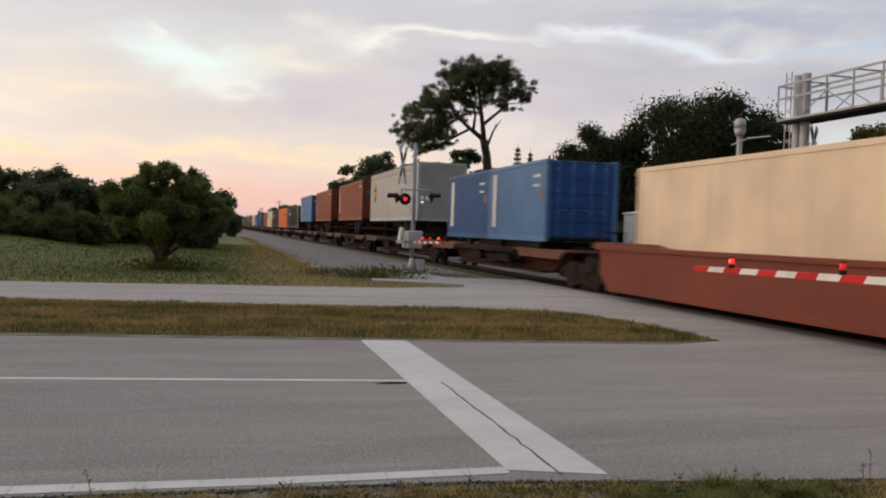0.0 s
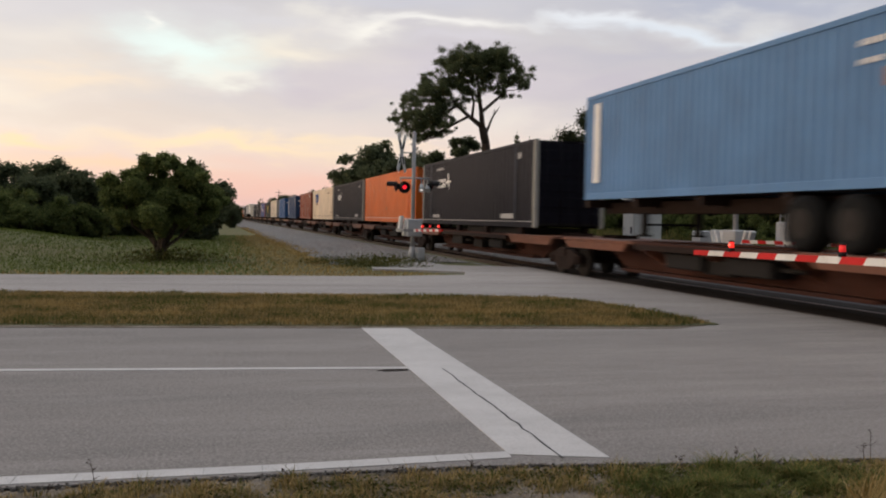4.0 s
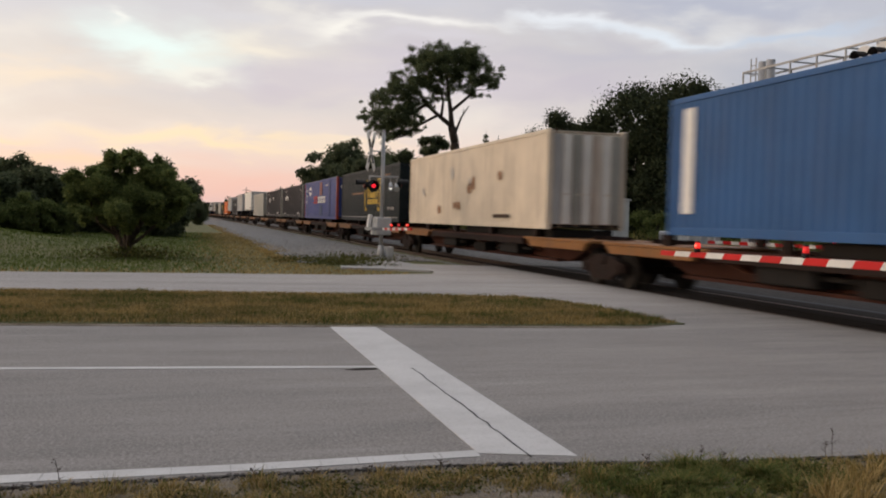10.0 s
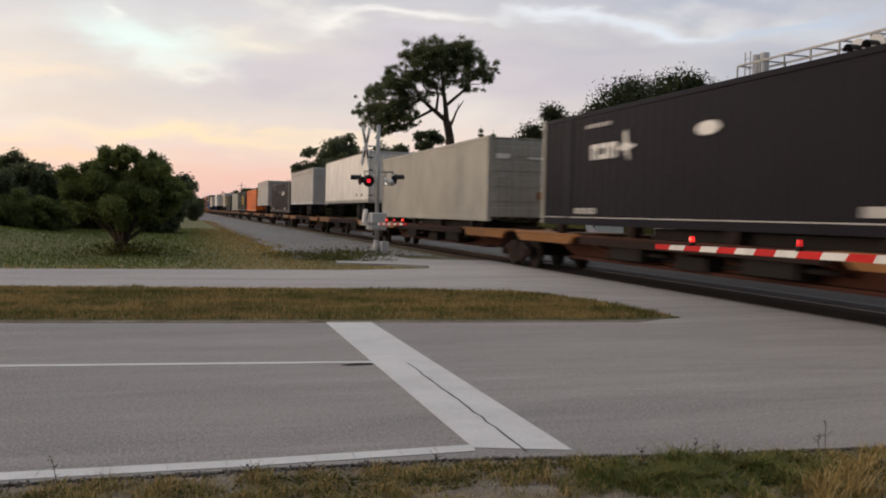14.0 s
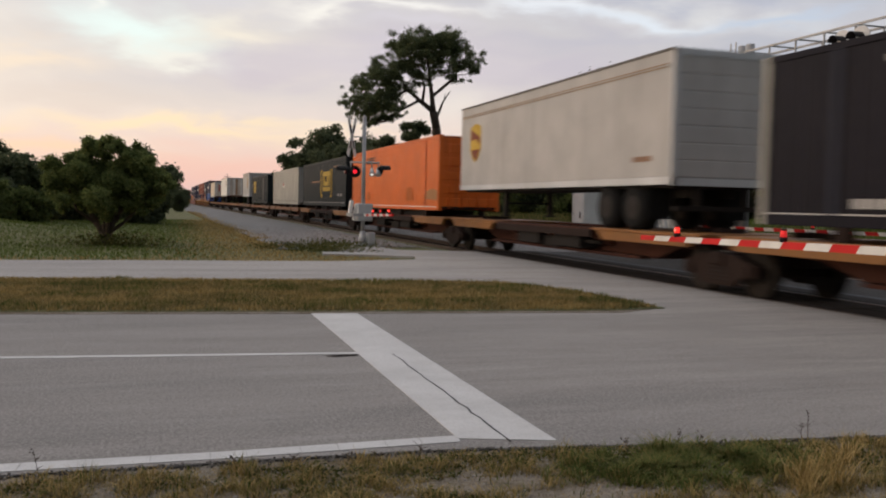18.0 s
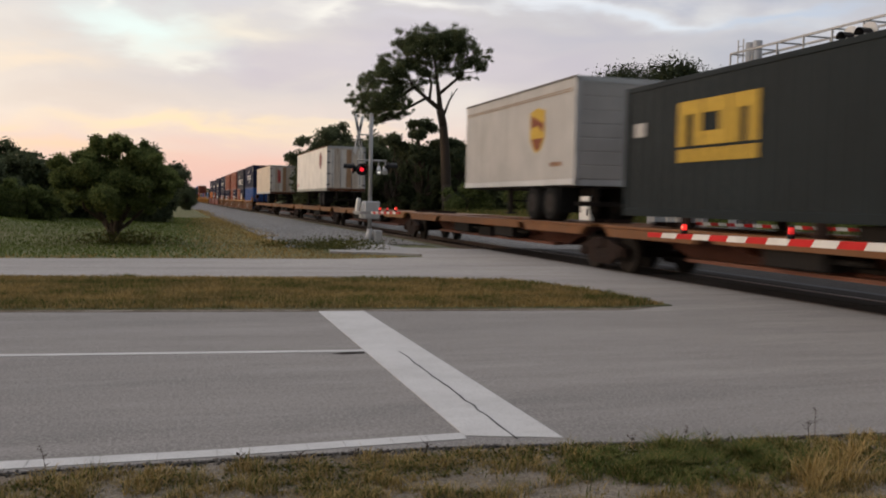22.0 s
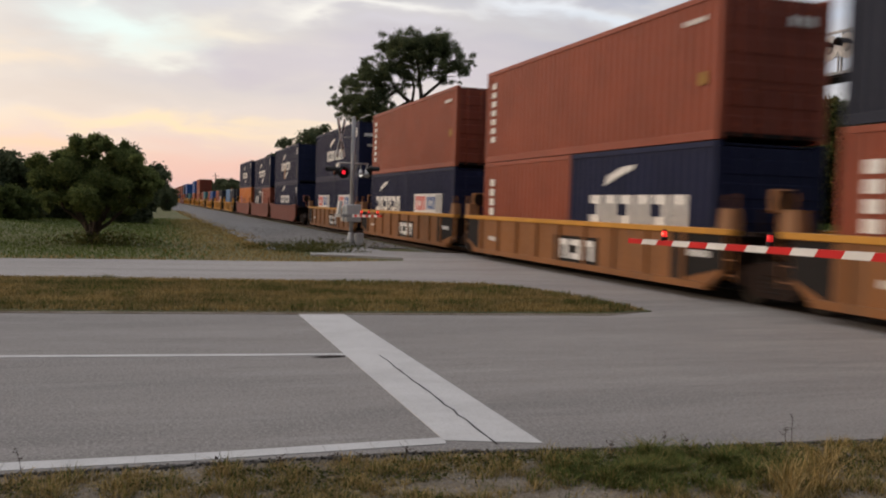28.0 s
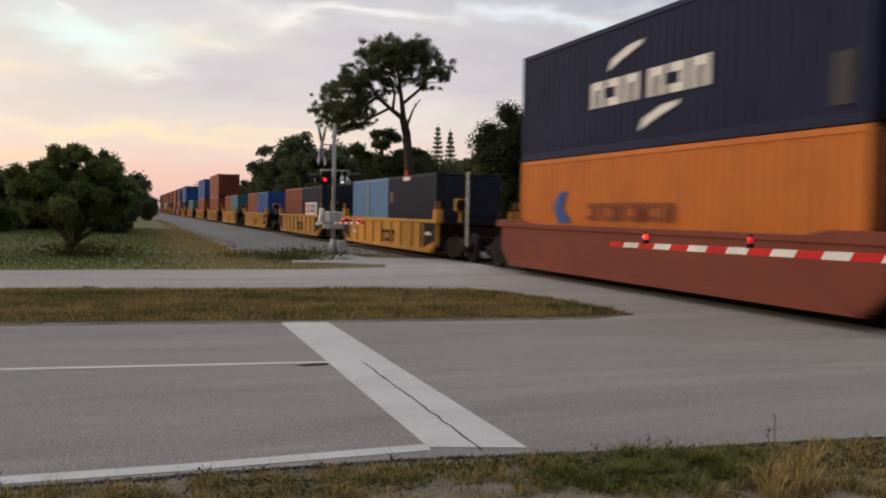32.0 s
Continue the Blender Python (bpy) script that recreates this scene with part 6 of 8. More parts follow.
def container(p, L, color, z=LOAD, H=2.87, logo="", end="", trim="", place="flatcar", domestic=False):
    """A freight box, its doors towards the tail end that faces the crossing. Its base lies at its own z = 0."""
    mat = PAINT[color]
    tm = PAINT[trim] if trim else mat
    kind = "53-foot" if L > 15 else "40-foot" if L > 11 else "20-foot"
    c = thing("shipping_container", "%s %s steel shipping container riding on a %s" % (COLOR_WORD[color], kind, place), "container", "containers on the train")
    hw, hl = 1.22, L / 2
    pitch, depth = (0.42, 0.022) if domestic else (0.278, 0.036)
    for s, nm in ((-1, "side_panel"), (1, "side_panel")):
        def side(bm, s=s):
            corrugated(bm, s * (hw - 0.012), -hl + 0.12, hl - 0.12, 0.16, H - 0.10, pitch, depth, s)
        part(nm, shared(("side", s, L, H, color, domestic), nm, mat, side), None, c)
        def rail(bm, s=s):
            a, b = sorted((s * hw, s * (hw - 0.06)))
            box(bm, a, b, -hl, hl, H - 0.11, H, 0.006)
        part("top_rail", shared(("trail", s, L, H, color), "top_rail", mat, rail), None, c)
        def brail(bm, s=s):
            a, b = sorted((s * hw, s * (hw - 0.08)))
            box(bm, a, b, -hl, hl, 0.0, 0.17, 0.008)
            for k in (-0.95, 0.95):
                box(bm, a - 0.004, b + 0.004, k - 0.18, k + 0.18, 0.03, 0.13)
        part("bottom_rail", shared(("brail", s, L, color), "bottom_rail", mat, brail), None, c)
        for e in (-1, 1):
            def post(bm, s=s, e=e):
                a, b = sorted((s * (hw + 0.004), s * (hw - 0.15)))
                d, f = sorted((e * (hl + 0.004), e * (hl - 0.14)))
                box(bm, a, b, d, f, 0, H + 0.004, 0.01)
            part("corner_post", shared(("post", s, e, L, H, color, trim), "corner_post", tm, post), None, c, ("pale corner post" if trim else ""))
    def roof(bm):
        top = [(-hl + 0.1, H - 0.03)]
        k = -hl + 0.4
        while k < hl - 0.4:
            top += [(k, H - 0.03), (k + 0.04, H - 0.012), (k + 0.25, H - 0.012), (k + 0.29, H - 0.03)]
            k += 0.6
        prism(bm, [(-hl + 0.1, H - 0.06)] + top + [(hl - 0.1, H - 0.03), (hl - 0.1, H - 0.06)], "x", -hw + 0.05, hw - 0.05)
    part("roof", shared(("roof", L, H, color), "roof", mat, roof), None, c)
    def floor(bm):
        box(bm, -hw + 0.08, hw - 0.08, -hl + 0.02, hl - 0.02, 0.08, 0.16)
    part("floor", shared(("floor", L), "floor", M_UNDER, floor), None, c)
    def front(bm):
        end_ribs(bm, hl - 0.07, -hw + 0.13, hw - 0.13, 0.06, H - 0.05, 1)
    part("front_wall", shared(("front", L, H, color), "front_wall", mat, front), None, c)
    for s in (-1, 1):
        def door(bm, s=s):
            a, b = (-hw + 0.13, -0.006) if s < 0 else (0.006, hw - 0.13)
            h, face = (H - 0.3) / 5, [(-hl + 0.06, 0.10), (-hl + 0.03, 0.10)]
            for k in range(5):
                z0 = 0.14 + h * k
                face += [(-hl + 0.03, z0), (-hl + 0.012, z0 + 0.02), (-hl + 0.012, z0 + h * 0.62), (-hl + 0.03, z0 + h * 0.62 + 0.02)]
            prism(bm, face + [(-hl + 0.03, H - 0.10), (-hl + 0.06, H - 0.10)], "x", a, b)
        d = part("door", shared(("door", s, L, H, color), "door", PAINT[SHADED_DOOR_PAINT.get(color, color)], door), None, c)
        for f in (0.28, 0.74):
            def bar(bm, s=s, f=f):
                x = s * (0.02 + f * (hw - 0.16))
                tube(bm, (x, -hl - 0.012, 0.05), (x, -hl - 0.012, H - 0.05), 0.018, 0.018, 7)
                for z0 in (0.25, 0.9, H * 0.6, H - 0.3):
                    box(bm, x - 0.05, x + 0.05, -hl - 0.028, -hl + 0.012, z0, z0 + 0.07)
                box(bm, x - s * 0.26 if s > 0 else x, x if s > 0 else x + 0.26, -hl - 0.04, -hl - 0.025, 1.0, 1.035)
            part("locking_bar", shared(("bar", s, f, L, H, color), "locking_bar", mat, bar), None, d)
    if color == "worn":
        w = (2 * hw - 0.30) / 7
        for k, pm in enumerate(("silver", "white", "grey", "white", "rustydoor", "white", "grey")):
            def panel(bm, k=k):
                a = -hw + 0.15 + k * w
                box(bm, a + 0.015, a + w - 0.03, -hl - 0.036, -hl + 0.004, 0.16, H - 0.14, 0.004)
            part("end_panel", shared(("worn_end", k, L), "end_panel", PAINT[pm], panel), None, c, "tall stained end panel")
    container_marks(c, L, H, logo, end, hl, z)
    on_train(c, p, z)
    return c


def glyphs(parent, mat, y0, y1, z0, z1, n, gap=0.2, x=-1.234, stroke=0.27, label="brand lettering shown as plain shapes"):
    """Brand lettering as a row of plain blocks, each a thick frame with one side open."""
    w, h = (y1 - y0) / n, z1 - z0
    for k in range(n):
        a, b = y0 + w * k, y0 + w * (k + 1 - gap)
        u, s = (b - a) * 0.34, h * 0.30
        if k % 2:
            pts = [(a, z0), (b, z0), (b, z0 + s), (a + u, z0 + s), (a + u, z1 - s), (b, z1 - s), (b, z1), (a, z1)]
        else:
            pts = [(a, z0), (a + u, z0), (a + u, z1 - s), (b - u, z1 - s), (b - u, z0), (b, z0), (b, z1), (a, z1)]
        mark_shape(parent, "lettering", mat, pts, x, label)


def swoosh(c, y0, y1, z0, z1):
    """A thin leaf-shaped stroke that rises to the reader's right."""
    dy, dz = y1 - y0, z1 - z0
    mark_shape(c, "swoosh", M_MARK, [(y0, z0), (y0 + dy * 0.40, z0 + dz * 0.38), (y0 + dy * 0.95, z0 + dz * 0.80), (y1, z1), (y0 + dy * 0.60, z0 + dz * 0.92), (y0 + dy * 0.12, z0 + dz * 0.52)], label="white swoosh")


def container_marks(c, L, H, logo, end, hl, base):
    """Logos become plain shapes in their colours. Heights are given over the rails."""
    W, Yl, B = M_MARK, M_MARK_YELLOW, M_MARK_BLUE
    g = -base

    def m(name, mat, y0, y1, z0, z1, label="", x=-1.232):
        mark(c, name, mat, min(y0, y1), max(y0, y1), z0 + g, z1 + g, x, label)

    def bb(mat, y0, y1, z0, z1, n, gap=0.3, x=-1.234):
        bars(c, mat, min(y0, y1), max(y0, y1), z0 + g, z1 + g, n, x, gap)

    def gl(mat, y0, y1, z0, z1, n, gap=0.2, x=-1.234, stroke=0.27):
        glyphs(c, mat, min(y0, y1), max(y0, y1), z0 + g, z1 + g, n, gap, x, stroke)

    def shape(name, mat, pts, label="", x=-1.233):
        mark_shape(c, name, mat, [(y, z + g) for y, z in pts], x, label)

    if logo == "stripe":            # a white upright band at the head end
        mark(c, "white_band", W, hl - 0.95, hl - 0.55, 0.45, H - 0.25, label="white upright band")
        bars(c, W, -hl + 0.5, -hl + 1.2, H - 0.55, H - 0.45, 5)
        bars(c, W, -hl + 0.6, -hl + 1.2, H - 0.85, H - 0.76, 4)
        mark(c, "placard", PAINT["tan"], -hl + 0.25, -hl + 0.55, H - 1.25, H - 0.95, label="dull yellow placard")
    elif logo == "upright":         # a name lettered down the head end
        for k in range(7):
            mark(c, "lettering", W, hl - 0.80, hl - 0.45, H - 0.55 - k * 0.27, H - 0.38 - k * 0.27, label="upright lettering shown as bars")
        bars(c, W, -hl + 0.5, -hl + 1.3, H - 0.5, H - 0.40, 6)
        mark(c, "placard", M_MARK_DULL, -hl + 0.42, -hl + 0.64, 1.05, 1.30, label="small dull yellow placard")
    elif logo in ("umax", "umax_back", "umax_dot"):     # a white name with a cross-shaped badge
        d = -7.65 if logo == "umax_back" else 0.0
        gl(W, 3.55 + d, 5.0 + d, 3.0, 3.38, 3, 0.18)
        y, z = 3.05 + d, 3.25
        shape("badge", W, [(y - 0.14, z - 0.36), (y + 0.02, z - 0.20), (y + 0.14, z + 0.30), (y + 0.02, z + 0.38), (y - 0.06, z + 0.10)], "white badge")
        shape("badge", W, [(y - 0.45, z - 0.02), (y - 0.02, z - 0.14), (y + 0.42, z - 0.06), (y + 0.10, z + 0.10)], "white badge", -1.236)
        bb(PAINT["silver"], 3.9, 5.25, 3.80, 3.90, 6)
        if logo == "umax_dot":
            shape("badge", W, [(-0.3 + 0.42 * math.cos(k * math.tau / 8), 3.38 + 0.15 * math.sin(k * math.tau / 8)) for k in range(8)], "small white badge")
        bb(PAINT["silver"], -0.8, 0.2, 3.28, 3.46, 2, 0.5) if d else None
        m("plate", PAINT["silver"], -6.0, -4.6, 1.65, 1.82, "white number plate shown as a bar")
        bb(PAINT["silver"], 4.6, 5.9, 1.65, 1.80, 4)
        m("placard", PAINT["silver"], -6.7, -6.4, 3.68, 3.88, "small pale placard")
        m("stripe", PAINT["silver"], -hl + 0.2, hl - 0.2, 1.545, 1.57, "thin pale line along the foot")
        for y in (6.25, -6.2):
            m("side_post", PAINT["darkgrey"], y - 0.07, y + 0.07, base + 0.17, base + H - 0.10, "upright side post", -1.245)
    elif logo == "csx_box":         # a yellow name in square brackets
        gl(Yl, -3.15, -0.35, 2.62, 3.52, 3, 0.05, -1.234, 0.11)
        bb(Yl, -3.15, -0.35, 2.28, 2.55, 6, 0.12)
        for y, s in ((0.3, -1), (-3.6, 1)):
            m("bracket", Yl, y - 0.11, y + 0.11, 2.15, 3.63, "yellow bracket")
            m("bracket", Yl, y + s * 0.18, y + s * 0.5, 3.54, 3.63)
        for y in (-0.05, -3.45):
            shape("bracket", Yl, [(y - 0.25, 1.9), (y + 0.3, 1.9), (y + 0.25, 2.14), (y - 0.1, 2.08)], "yellow bracket foot")
        bb(PAINT["tan"], 0.7, 4.3, 2.88, 2.98, 14, 0.25)
        bb(PAINT["tan"], -5.9, -4.1, 3.70, 3.78, 8)
        bb(PAINT["silver"], -6.9, -5.4, 1.95, 2.1, 3, 0.5)
        m("side_post", PAINT["csxblue"], -6.3, -6.16, base + 0.17, base + H - 0.10, "upright side post", -1.245)
        m("stripe", PAINT["silver"], -hl + 0.2, hl - 0.2, 1.56, 1.59, "thin pale line along the foot")
    elif logo == "csx_corner":      # a yellow name near the head end
        gl(Yl, 3.15, 5.85, 2.8, 3.7, 3, 0.06, -1.234, 0.11)
        bb(Yl, 3.15, 5.85, 2.48, 2.74, 7, 0.2)
        m("placard", PAINT["silver"], 7.15, 7.6, 3.1, 3.4, "pale placard")
        m("patch", PAINT["faded"], -hl + 3.4, -hl + 4.6, base + 0.25, base + H - 0.35, "faded panel", -1.2305)
    elif logo == "csx_blue":        # a blue name on cream
        gl(B, 2.9, 5.4, 3.0, 3.82, 3, 0.07, -1.234, 0.11)
        bb(PAINT["tan"], 3.0, 5.3, 2.80, 2.92, 8)
        bb(PAINT["tan"], -5.9, -4.4, 3.70, 3.80, 7)
        bb(PAINT["tan"], -7.5, -6.8, 1.95, 2.08, 3)
        m("stripe", M_MARK_DARK, -hl + 0.2, hl - 0.2, 1.66, 1.685, "thin dark line along the foot")
        for y in (6.2, -6.2):
            m("side_post", PAINT["cream"], y - 0.08, y + 0.08, base + 0.17, base + H - 0.10, "upright side post", -1.245)
    elif logo == "pacer":
        gl(W, -3.1, 0.65, 2.52, 3.0, 6, 0.18)
        gl(M_MARK_RED, 0.78, 2.8, 2.5, 3.05, 4, 0.18)
        shape("badge", W, [(4.7 + 0.68 * math.cos(k * math.tau / 14), 3.48 + 0.37 * math.sin(k * math.tau / 14)) for k in range(14)], "round white badge")
        m("badge", PAINT["pacer"], 4.25, 5.15, 3.38, 3.58, "", -1.240)
        m("patch", PAINT["redbrown"], -1.55, -0.35, 3.1, 4.05, "dull red panel")
        m("door_flap", PAINT["deepblue"], -1.6, -0.4, 1.65, 2.35, "darker blue patch")
        m("stripe", PAINT["deepblue"], -hl + 0.2, hl - 0.2, base + 0.24, base + 0.27, "thin dark line along the foot")
        for y in (6.2, -5.2):
            m("side_post", PAINT["deepblue"], y - 0.09, y + 0.09, base + 0.17, base + H - 0.10, "upright side post", -1.245)
        m("plate", PAINT["silver"], -4.4, -3.2, base + H - 0.52, base + H - 0.40, "pale plate of lettering shown as a bar")
        for k in range(3):
            m("placard", W, 6.62, 6.98, 3.45 - k * 0.45, 3.70 - k * 0.45, "white placard")
    elif logo == "orange_vent":
        for y in (6.2, -6.2):
            m("side_post", PAINT["orange"], y - 0.08, y + 0.08, base + 0.17, base + H - 0.10, "upright side post", -1.245)
        for k in range(3):
            m("vent", M_MARK_DARK, 2.8, 4.5, 3.53 + k * 0.115, 3.60 + k * 0.115, "dark lettering shown as bars")
        for y, w, h in ((4.0, 0.5, 0.35), (-3.9, 0.7, 0.5)):
            shape("stain", M_STAIN, [(y - w, 1.75), (y + w * 0.8, 1.72), (y + w * 0.6, 1.75 + h), (y - w * 0.3, 1.8 + h)], "rusty stain", -1.2305)
        shape("stain", M_STAIN_GREY, [(-7.9, 1.75), (-6.3, 1.8), (-6.5, 2.1), (-7.2, 2.2), (-7.9, 2.12)], "grey scuffed stain", -1.2305)
        m("stripe", M_MARK, -hl + 0.2, hl - 0.2, 1.48, 1.51, "thin pale line along the foot")
    elif logo == "orange_plate":
        for y in (6.2, -6.2):
            m("side_post", PAINT["orange"], y - 0.08, y + 0.08, base + 0.17, base + H - 0.10, "upright side post", -1.245)
        m("plate", M_MARK_DARK, -5.5, -3.9, 3.06, 3.39, "dark name plate shown as a bar")
        for z in (3.34, 2.17):
            m("badge", PAINT["tan"], 0.0, 0.22, z - 0.1, z + 0.1, "pale sticker")
        m("stripe", M_MARK, -hl + 0.2, hl - 0.2, 1.58, 1.61, "thin pale line along the foot")
    elif logo == "repair":
        for a, w, h in ((-3.6, 1.0, 1.05), (-0.9, 1.1, 1.5), (2.6, 0.75, 1.0)):
            mark(c, "patch", PAINT["redbrown"], a, a + w, 0.2, 0.2 + h, label="darker repair patch")
        bars(c, W, -hl + 0.8, -hl + 1.6, H - 0.5, H - 0.35, 4)
    elif logo == "worn":
        rng = np.random.default_rng(int(L * 10))
        for k in range(9):
            a, b = float(rng.uniform(-hl + 0.6, hl - 1.6)), float(rng.uniform(0.4, H - 1.0))
            w, h = float(rng.uniform(0.15, 0.6)), float(rng.uniform(0.15, 0.5))
            mark_shape(c, "scuff", PAINT["tan"] if k % 3 else PAINT["silver"], [(a, b), (a + w * 0.7, b - 0.05), (a + w, b + h * 0.5), (a + w * 0.6, b + h), (a + 0.1 * w, b + h * 0.8)], x=-1.2295, label="scuffed stain")
        mark(c, "scuff", M_MARK_DARK, -hl + 3.0, -hl + 4.6, 0.30, 0.42, label="dark scrape")
    elif logo == "badge":
        for y in (6.2, -6.2):
            m("side_post", PAINT["grey"], y - 0.08, y + 0.08, base + 0.17, base + H - 0.10, "upright side post", -1.245)
        m("badge", W, 0.0, 0.95, 2.78, 2.92, "white badge")
        shape("badge", M_MARK_RED, [(0.3, 2.93), (0.75, 2.93), (0.65, 3.12), (0.45, 3.18)], "small red badge")
        m("stripe", M_MARK_DARK, -hl + 0.2, hl - 0.2, base + 0.26, base + 0.28, "thin line along the foot")
        bb(PAINT["tan"], min(7.2, hl - 0.7), min(7.7, hl - 0.25), base + H - 1.0, base + H - 0.6, 2)
    elif logo in ("wave", "wave_patch"):    # a white name between two swooshes
        z = base + 1.01 if base > 1 else 1.5
        gl(W, 0.2, 2.4, z, z + 0.58, 3, 0.22)
        gl(W, -2.25, 0.0, z, z + 0.58, 3, 0.22)
        if base > 1:
            swoosh(c, 1.5, 0.05, 1.76, 2.25)
            swoosh(c, 0.15, -1.3, 0.36, 0.86)
        else:
            swoosh(c, 1.4, 0.0, 2.35 + g, 2.78 + g)
        if logo == "wave_patch":
            m("patch", PAINT["tan"], -0.05, 0.75, base + 0.35, base + 1.5, "rust-brown patch", -1.2305)
        bars(c, W, -hl + 0.4, -hl + 0.75, H - 0.75, H - 0.3, 2)
        m("stain", PAINT["faded"], -hl + 0.35, -hl + 0.75, base + 0.3, base + 1.1, "pale worn streak", -1.2305)
    elif logo == "wave_board":
        gl(W, 0.9, 3.0, 3.6, 4.25, 3, 0.14)
        gl(W, -1.5, 0.7, 3.6, 4.25, 3, 0.14)
        swoosh(c, 2.2, 0.8, 4.45 + g, 4.95 + g)
        for z in (3.62, 3.95, 4.25):
            m("panel_line", W, -4.5, -1.7, z - 0.07, z + 0.03, "white line of lettering shown as a bar")
    elif logo == "small_wave":      # on a 20-foot box
        gl(W, -2.15, 2.1, 1.31, 1.96, 6, 0.24)
        swoosh(c, 1.3, -0.1, 2.16 + g, 2.62 + g)
    elif logo == "banner":          # a white banner with red and dark bars
        m("banner", W, -1.75, 1.8, 1.32, 2.05, "white banner with red and dark shapes")
        gl(M_MARK_FADED, 0.30, 1.66, 1.42, 1.96, 3, 0.12, -1.237)
        gl(M_MARK_BLUE, -0.95, 0.15, 1.46, 1.93, 3, 0.24, -1.237)
        m("banner_shade", PAINT["silver"], -1.70, -1.0, 1.36, 2.01, "grey end of the banner", -1.235)
    elif logo == "globe":
        shape("badge", W, [(0.6 + 0.65 * math.cos(k * math.tau / 18), 1.85 + 0.5 * math.sin(k * math.tau / 18)) for k in range(18)], "round white emblem")
        m("banner", W, -0.45, 1.65, 1.44, 1.8, "white banner", -1.236)
        bb(M_MARK_RED, 0.9, 1.55, 1.5, 1.75, 2, 0.3, -1.240)
    elif logo == "bird":            # a blue emblem and brown lettering on orange
        shape("badge", M_MARK_BLUE, [(3.1, 1.40), (3.8, 1.38), (4.05, 1.75), (3.8, 2.1), (3.3, 2.16), (3.6, 1.75)], "blue emblem")
        gl(M_MARK_BROWN, -1.2, 2.4, 1.47, 1.86, 8, 0.25)
    elif logo == "sail":            # a white sail-like drawing on dark grey
        shape("badge", W, [(1.9, 1.40), (1.3, 1.40), (0.9, 1.9), (1.3, 2.1), (1.7, 1.8)], "white emblem")
        shape("badge", W, [(0.5, 1.36), (-0.5, 1.60), (-0.9, 2.2), (0.0, 1.9)], "white emblem")
        bb(W, -0.7, 2.2, 1.30, 1.38, 7)
        m("placard", W, -2.6, -1.0, 2.36, 2.50, "white bar of lettering")
        m("placard", W, -2.2, -1.6, 2.12, 2.22)
    elif logo == "tex":
        for k in range(4):
            m("lettering", W, 2.15, 2.5, 2.25 - k * 0.29, 2.46 - k * 0.29, "upright lettering shown as bars")
    if end == "csx":
        for k in range(3):
            a = -0.5 + k * 0.35
            bm = bmesh.new()
            box(bm, a, a + 0.27, -hl - 0.045, -hl - 0.04, H - 0.75, H - 0.52)
            part("lettering", bm, Yl, c, "yellow lettering shown as bars")
    elif end == "white":
        for k in range(3):
            bm = bmesh.new()
            box(bm, 0.25 + k * 0.22, 0.40 + k * 0.22, -hl - 0.045, -hl - 0.04, H - 0.55, H - 0.36)
            part("lettering", bm, W, c, "white lettering shown as bars")
    elif end == "papers":
        for a, z0, w, h, m in ((-0.95, H - 0.75, 0.5, 0.16, W), (0.2, H - 0.75, 0.75, 0.07, W), (0.55, 0.75, 0.26, 0.26, PAINT["tan"]), (0.62, 1.25, 0.22, 0.34, PAINT["silver"]), (0.25, 1.75, 0.5, 0.05, PAINT["silver"]), (-0.8, 1.5, 0.3, 0.14, PAINT["silver"])):
            bm = bmesh.new()
            box(bm, a, a + w, -hl - 0.047, -hl - 0.042, z0, z0 + h)
            part("placard", bm, m, c, "placard on the door")
    elif end == "colored":
        for a, z0, w, h, m in ((-0.95, H - 1.0, 0.35, 0.26, PAINT["teal"]), (-0.5, H - 0.95, 0.28, 0.2, Yl), (-0.5, 1.35, 0.22, 0.14, W)):
            bm = bmesh.new()
            box(bm, a, a + w, -hl - 0.047, -hl - 0.042, z0, z0 + h)
            part("placard", bm, m, c, "placard on the door")


def rubber_wheels(parent, y, z, xs=(-1.0, 1.0), r=0.50):
    for x in xs:
        def tyre(bm, x=x, r=r):
            tube(bm, (x - 0.20, 0, 0), (x + 0.20, 0, 0), r, r, 22)
            tube(bm, (x - 0.235, 0, 0), (x - 0.20, 0, 0), r * 0.80, r * 0.985, 22)
            tube(bm, (x + 0.20, 0, 0), (x + 0.235, 0, 0), r * 0.985, r * 0.80, 22)
        w = part("wheel", shared(("tyre", x, r), "wheel", M_RUBBER, tyre), None, parent)
        w.location = (0, y, z)
        def rim(bm, x=x):
            tube(bm, (x - 0.245, 0, 0), (x + 0.245, 0, 0), 0.27, 0.27, 16)
            tube(bm, (x - 0.27, 0, 0), (x + 0.27, 0, 0), 0.12, 0.12, 12)
        part("rim", shared(("rim", x), "rim", M_RIM, rim), None, w, "grimy metal rim")


def landing_legs(parent, y, ztop, zfoot):
    for x in (-0.75, 0.75):
        bm = bmesh.new()
        box(bm, x - 0.07, x + 0.07, y - 0.07, y + 0.07, zfoot + 0.05, ztop)
        box(bm, x - 0.14, x + 0.14, y - 0.14, y + 0.14, zfoot, zfoot + 0.05)
        part("landing_leg", bm, M_RIM, parent)
    bm = bmesh.new()
    tube(bm, (-0.75, y, (ztop + zfoot) / 2), (0.75, y, (ztop + zfoot) / 2), 0.03, 0.03, 6)
    part("brace", bm, M_UNDER, parent)


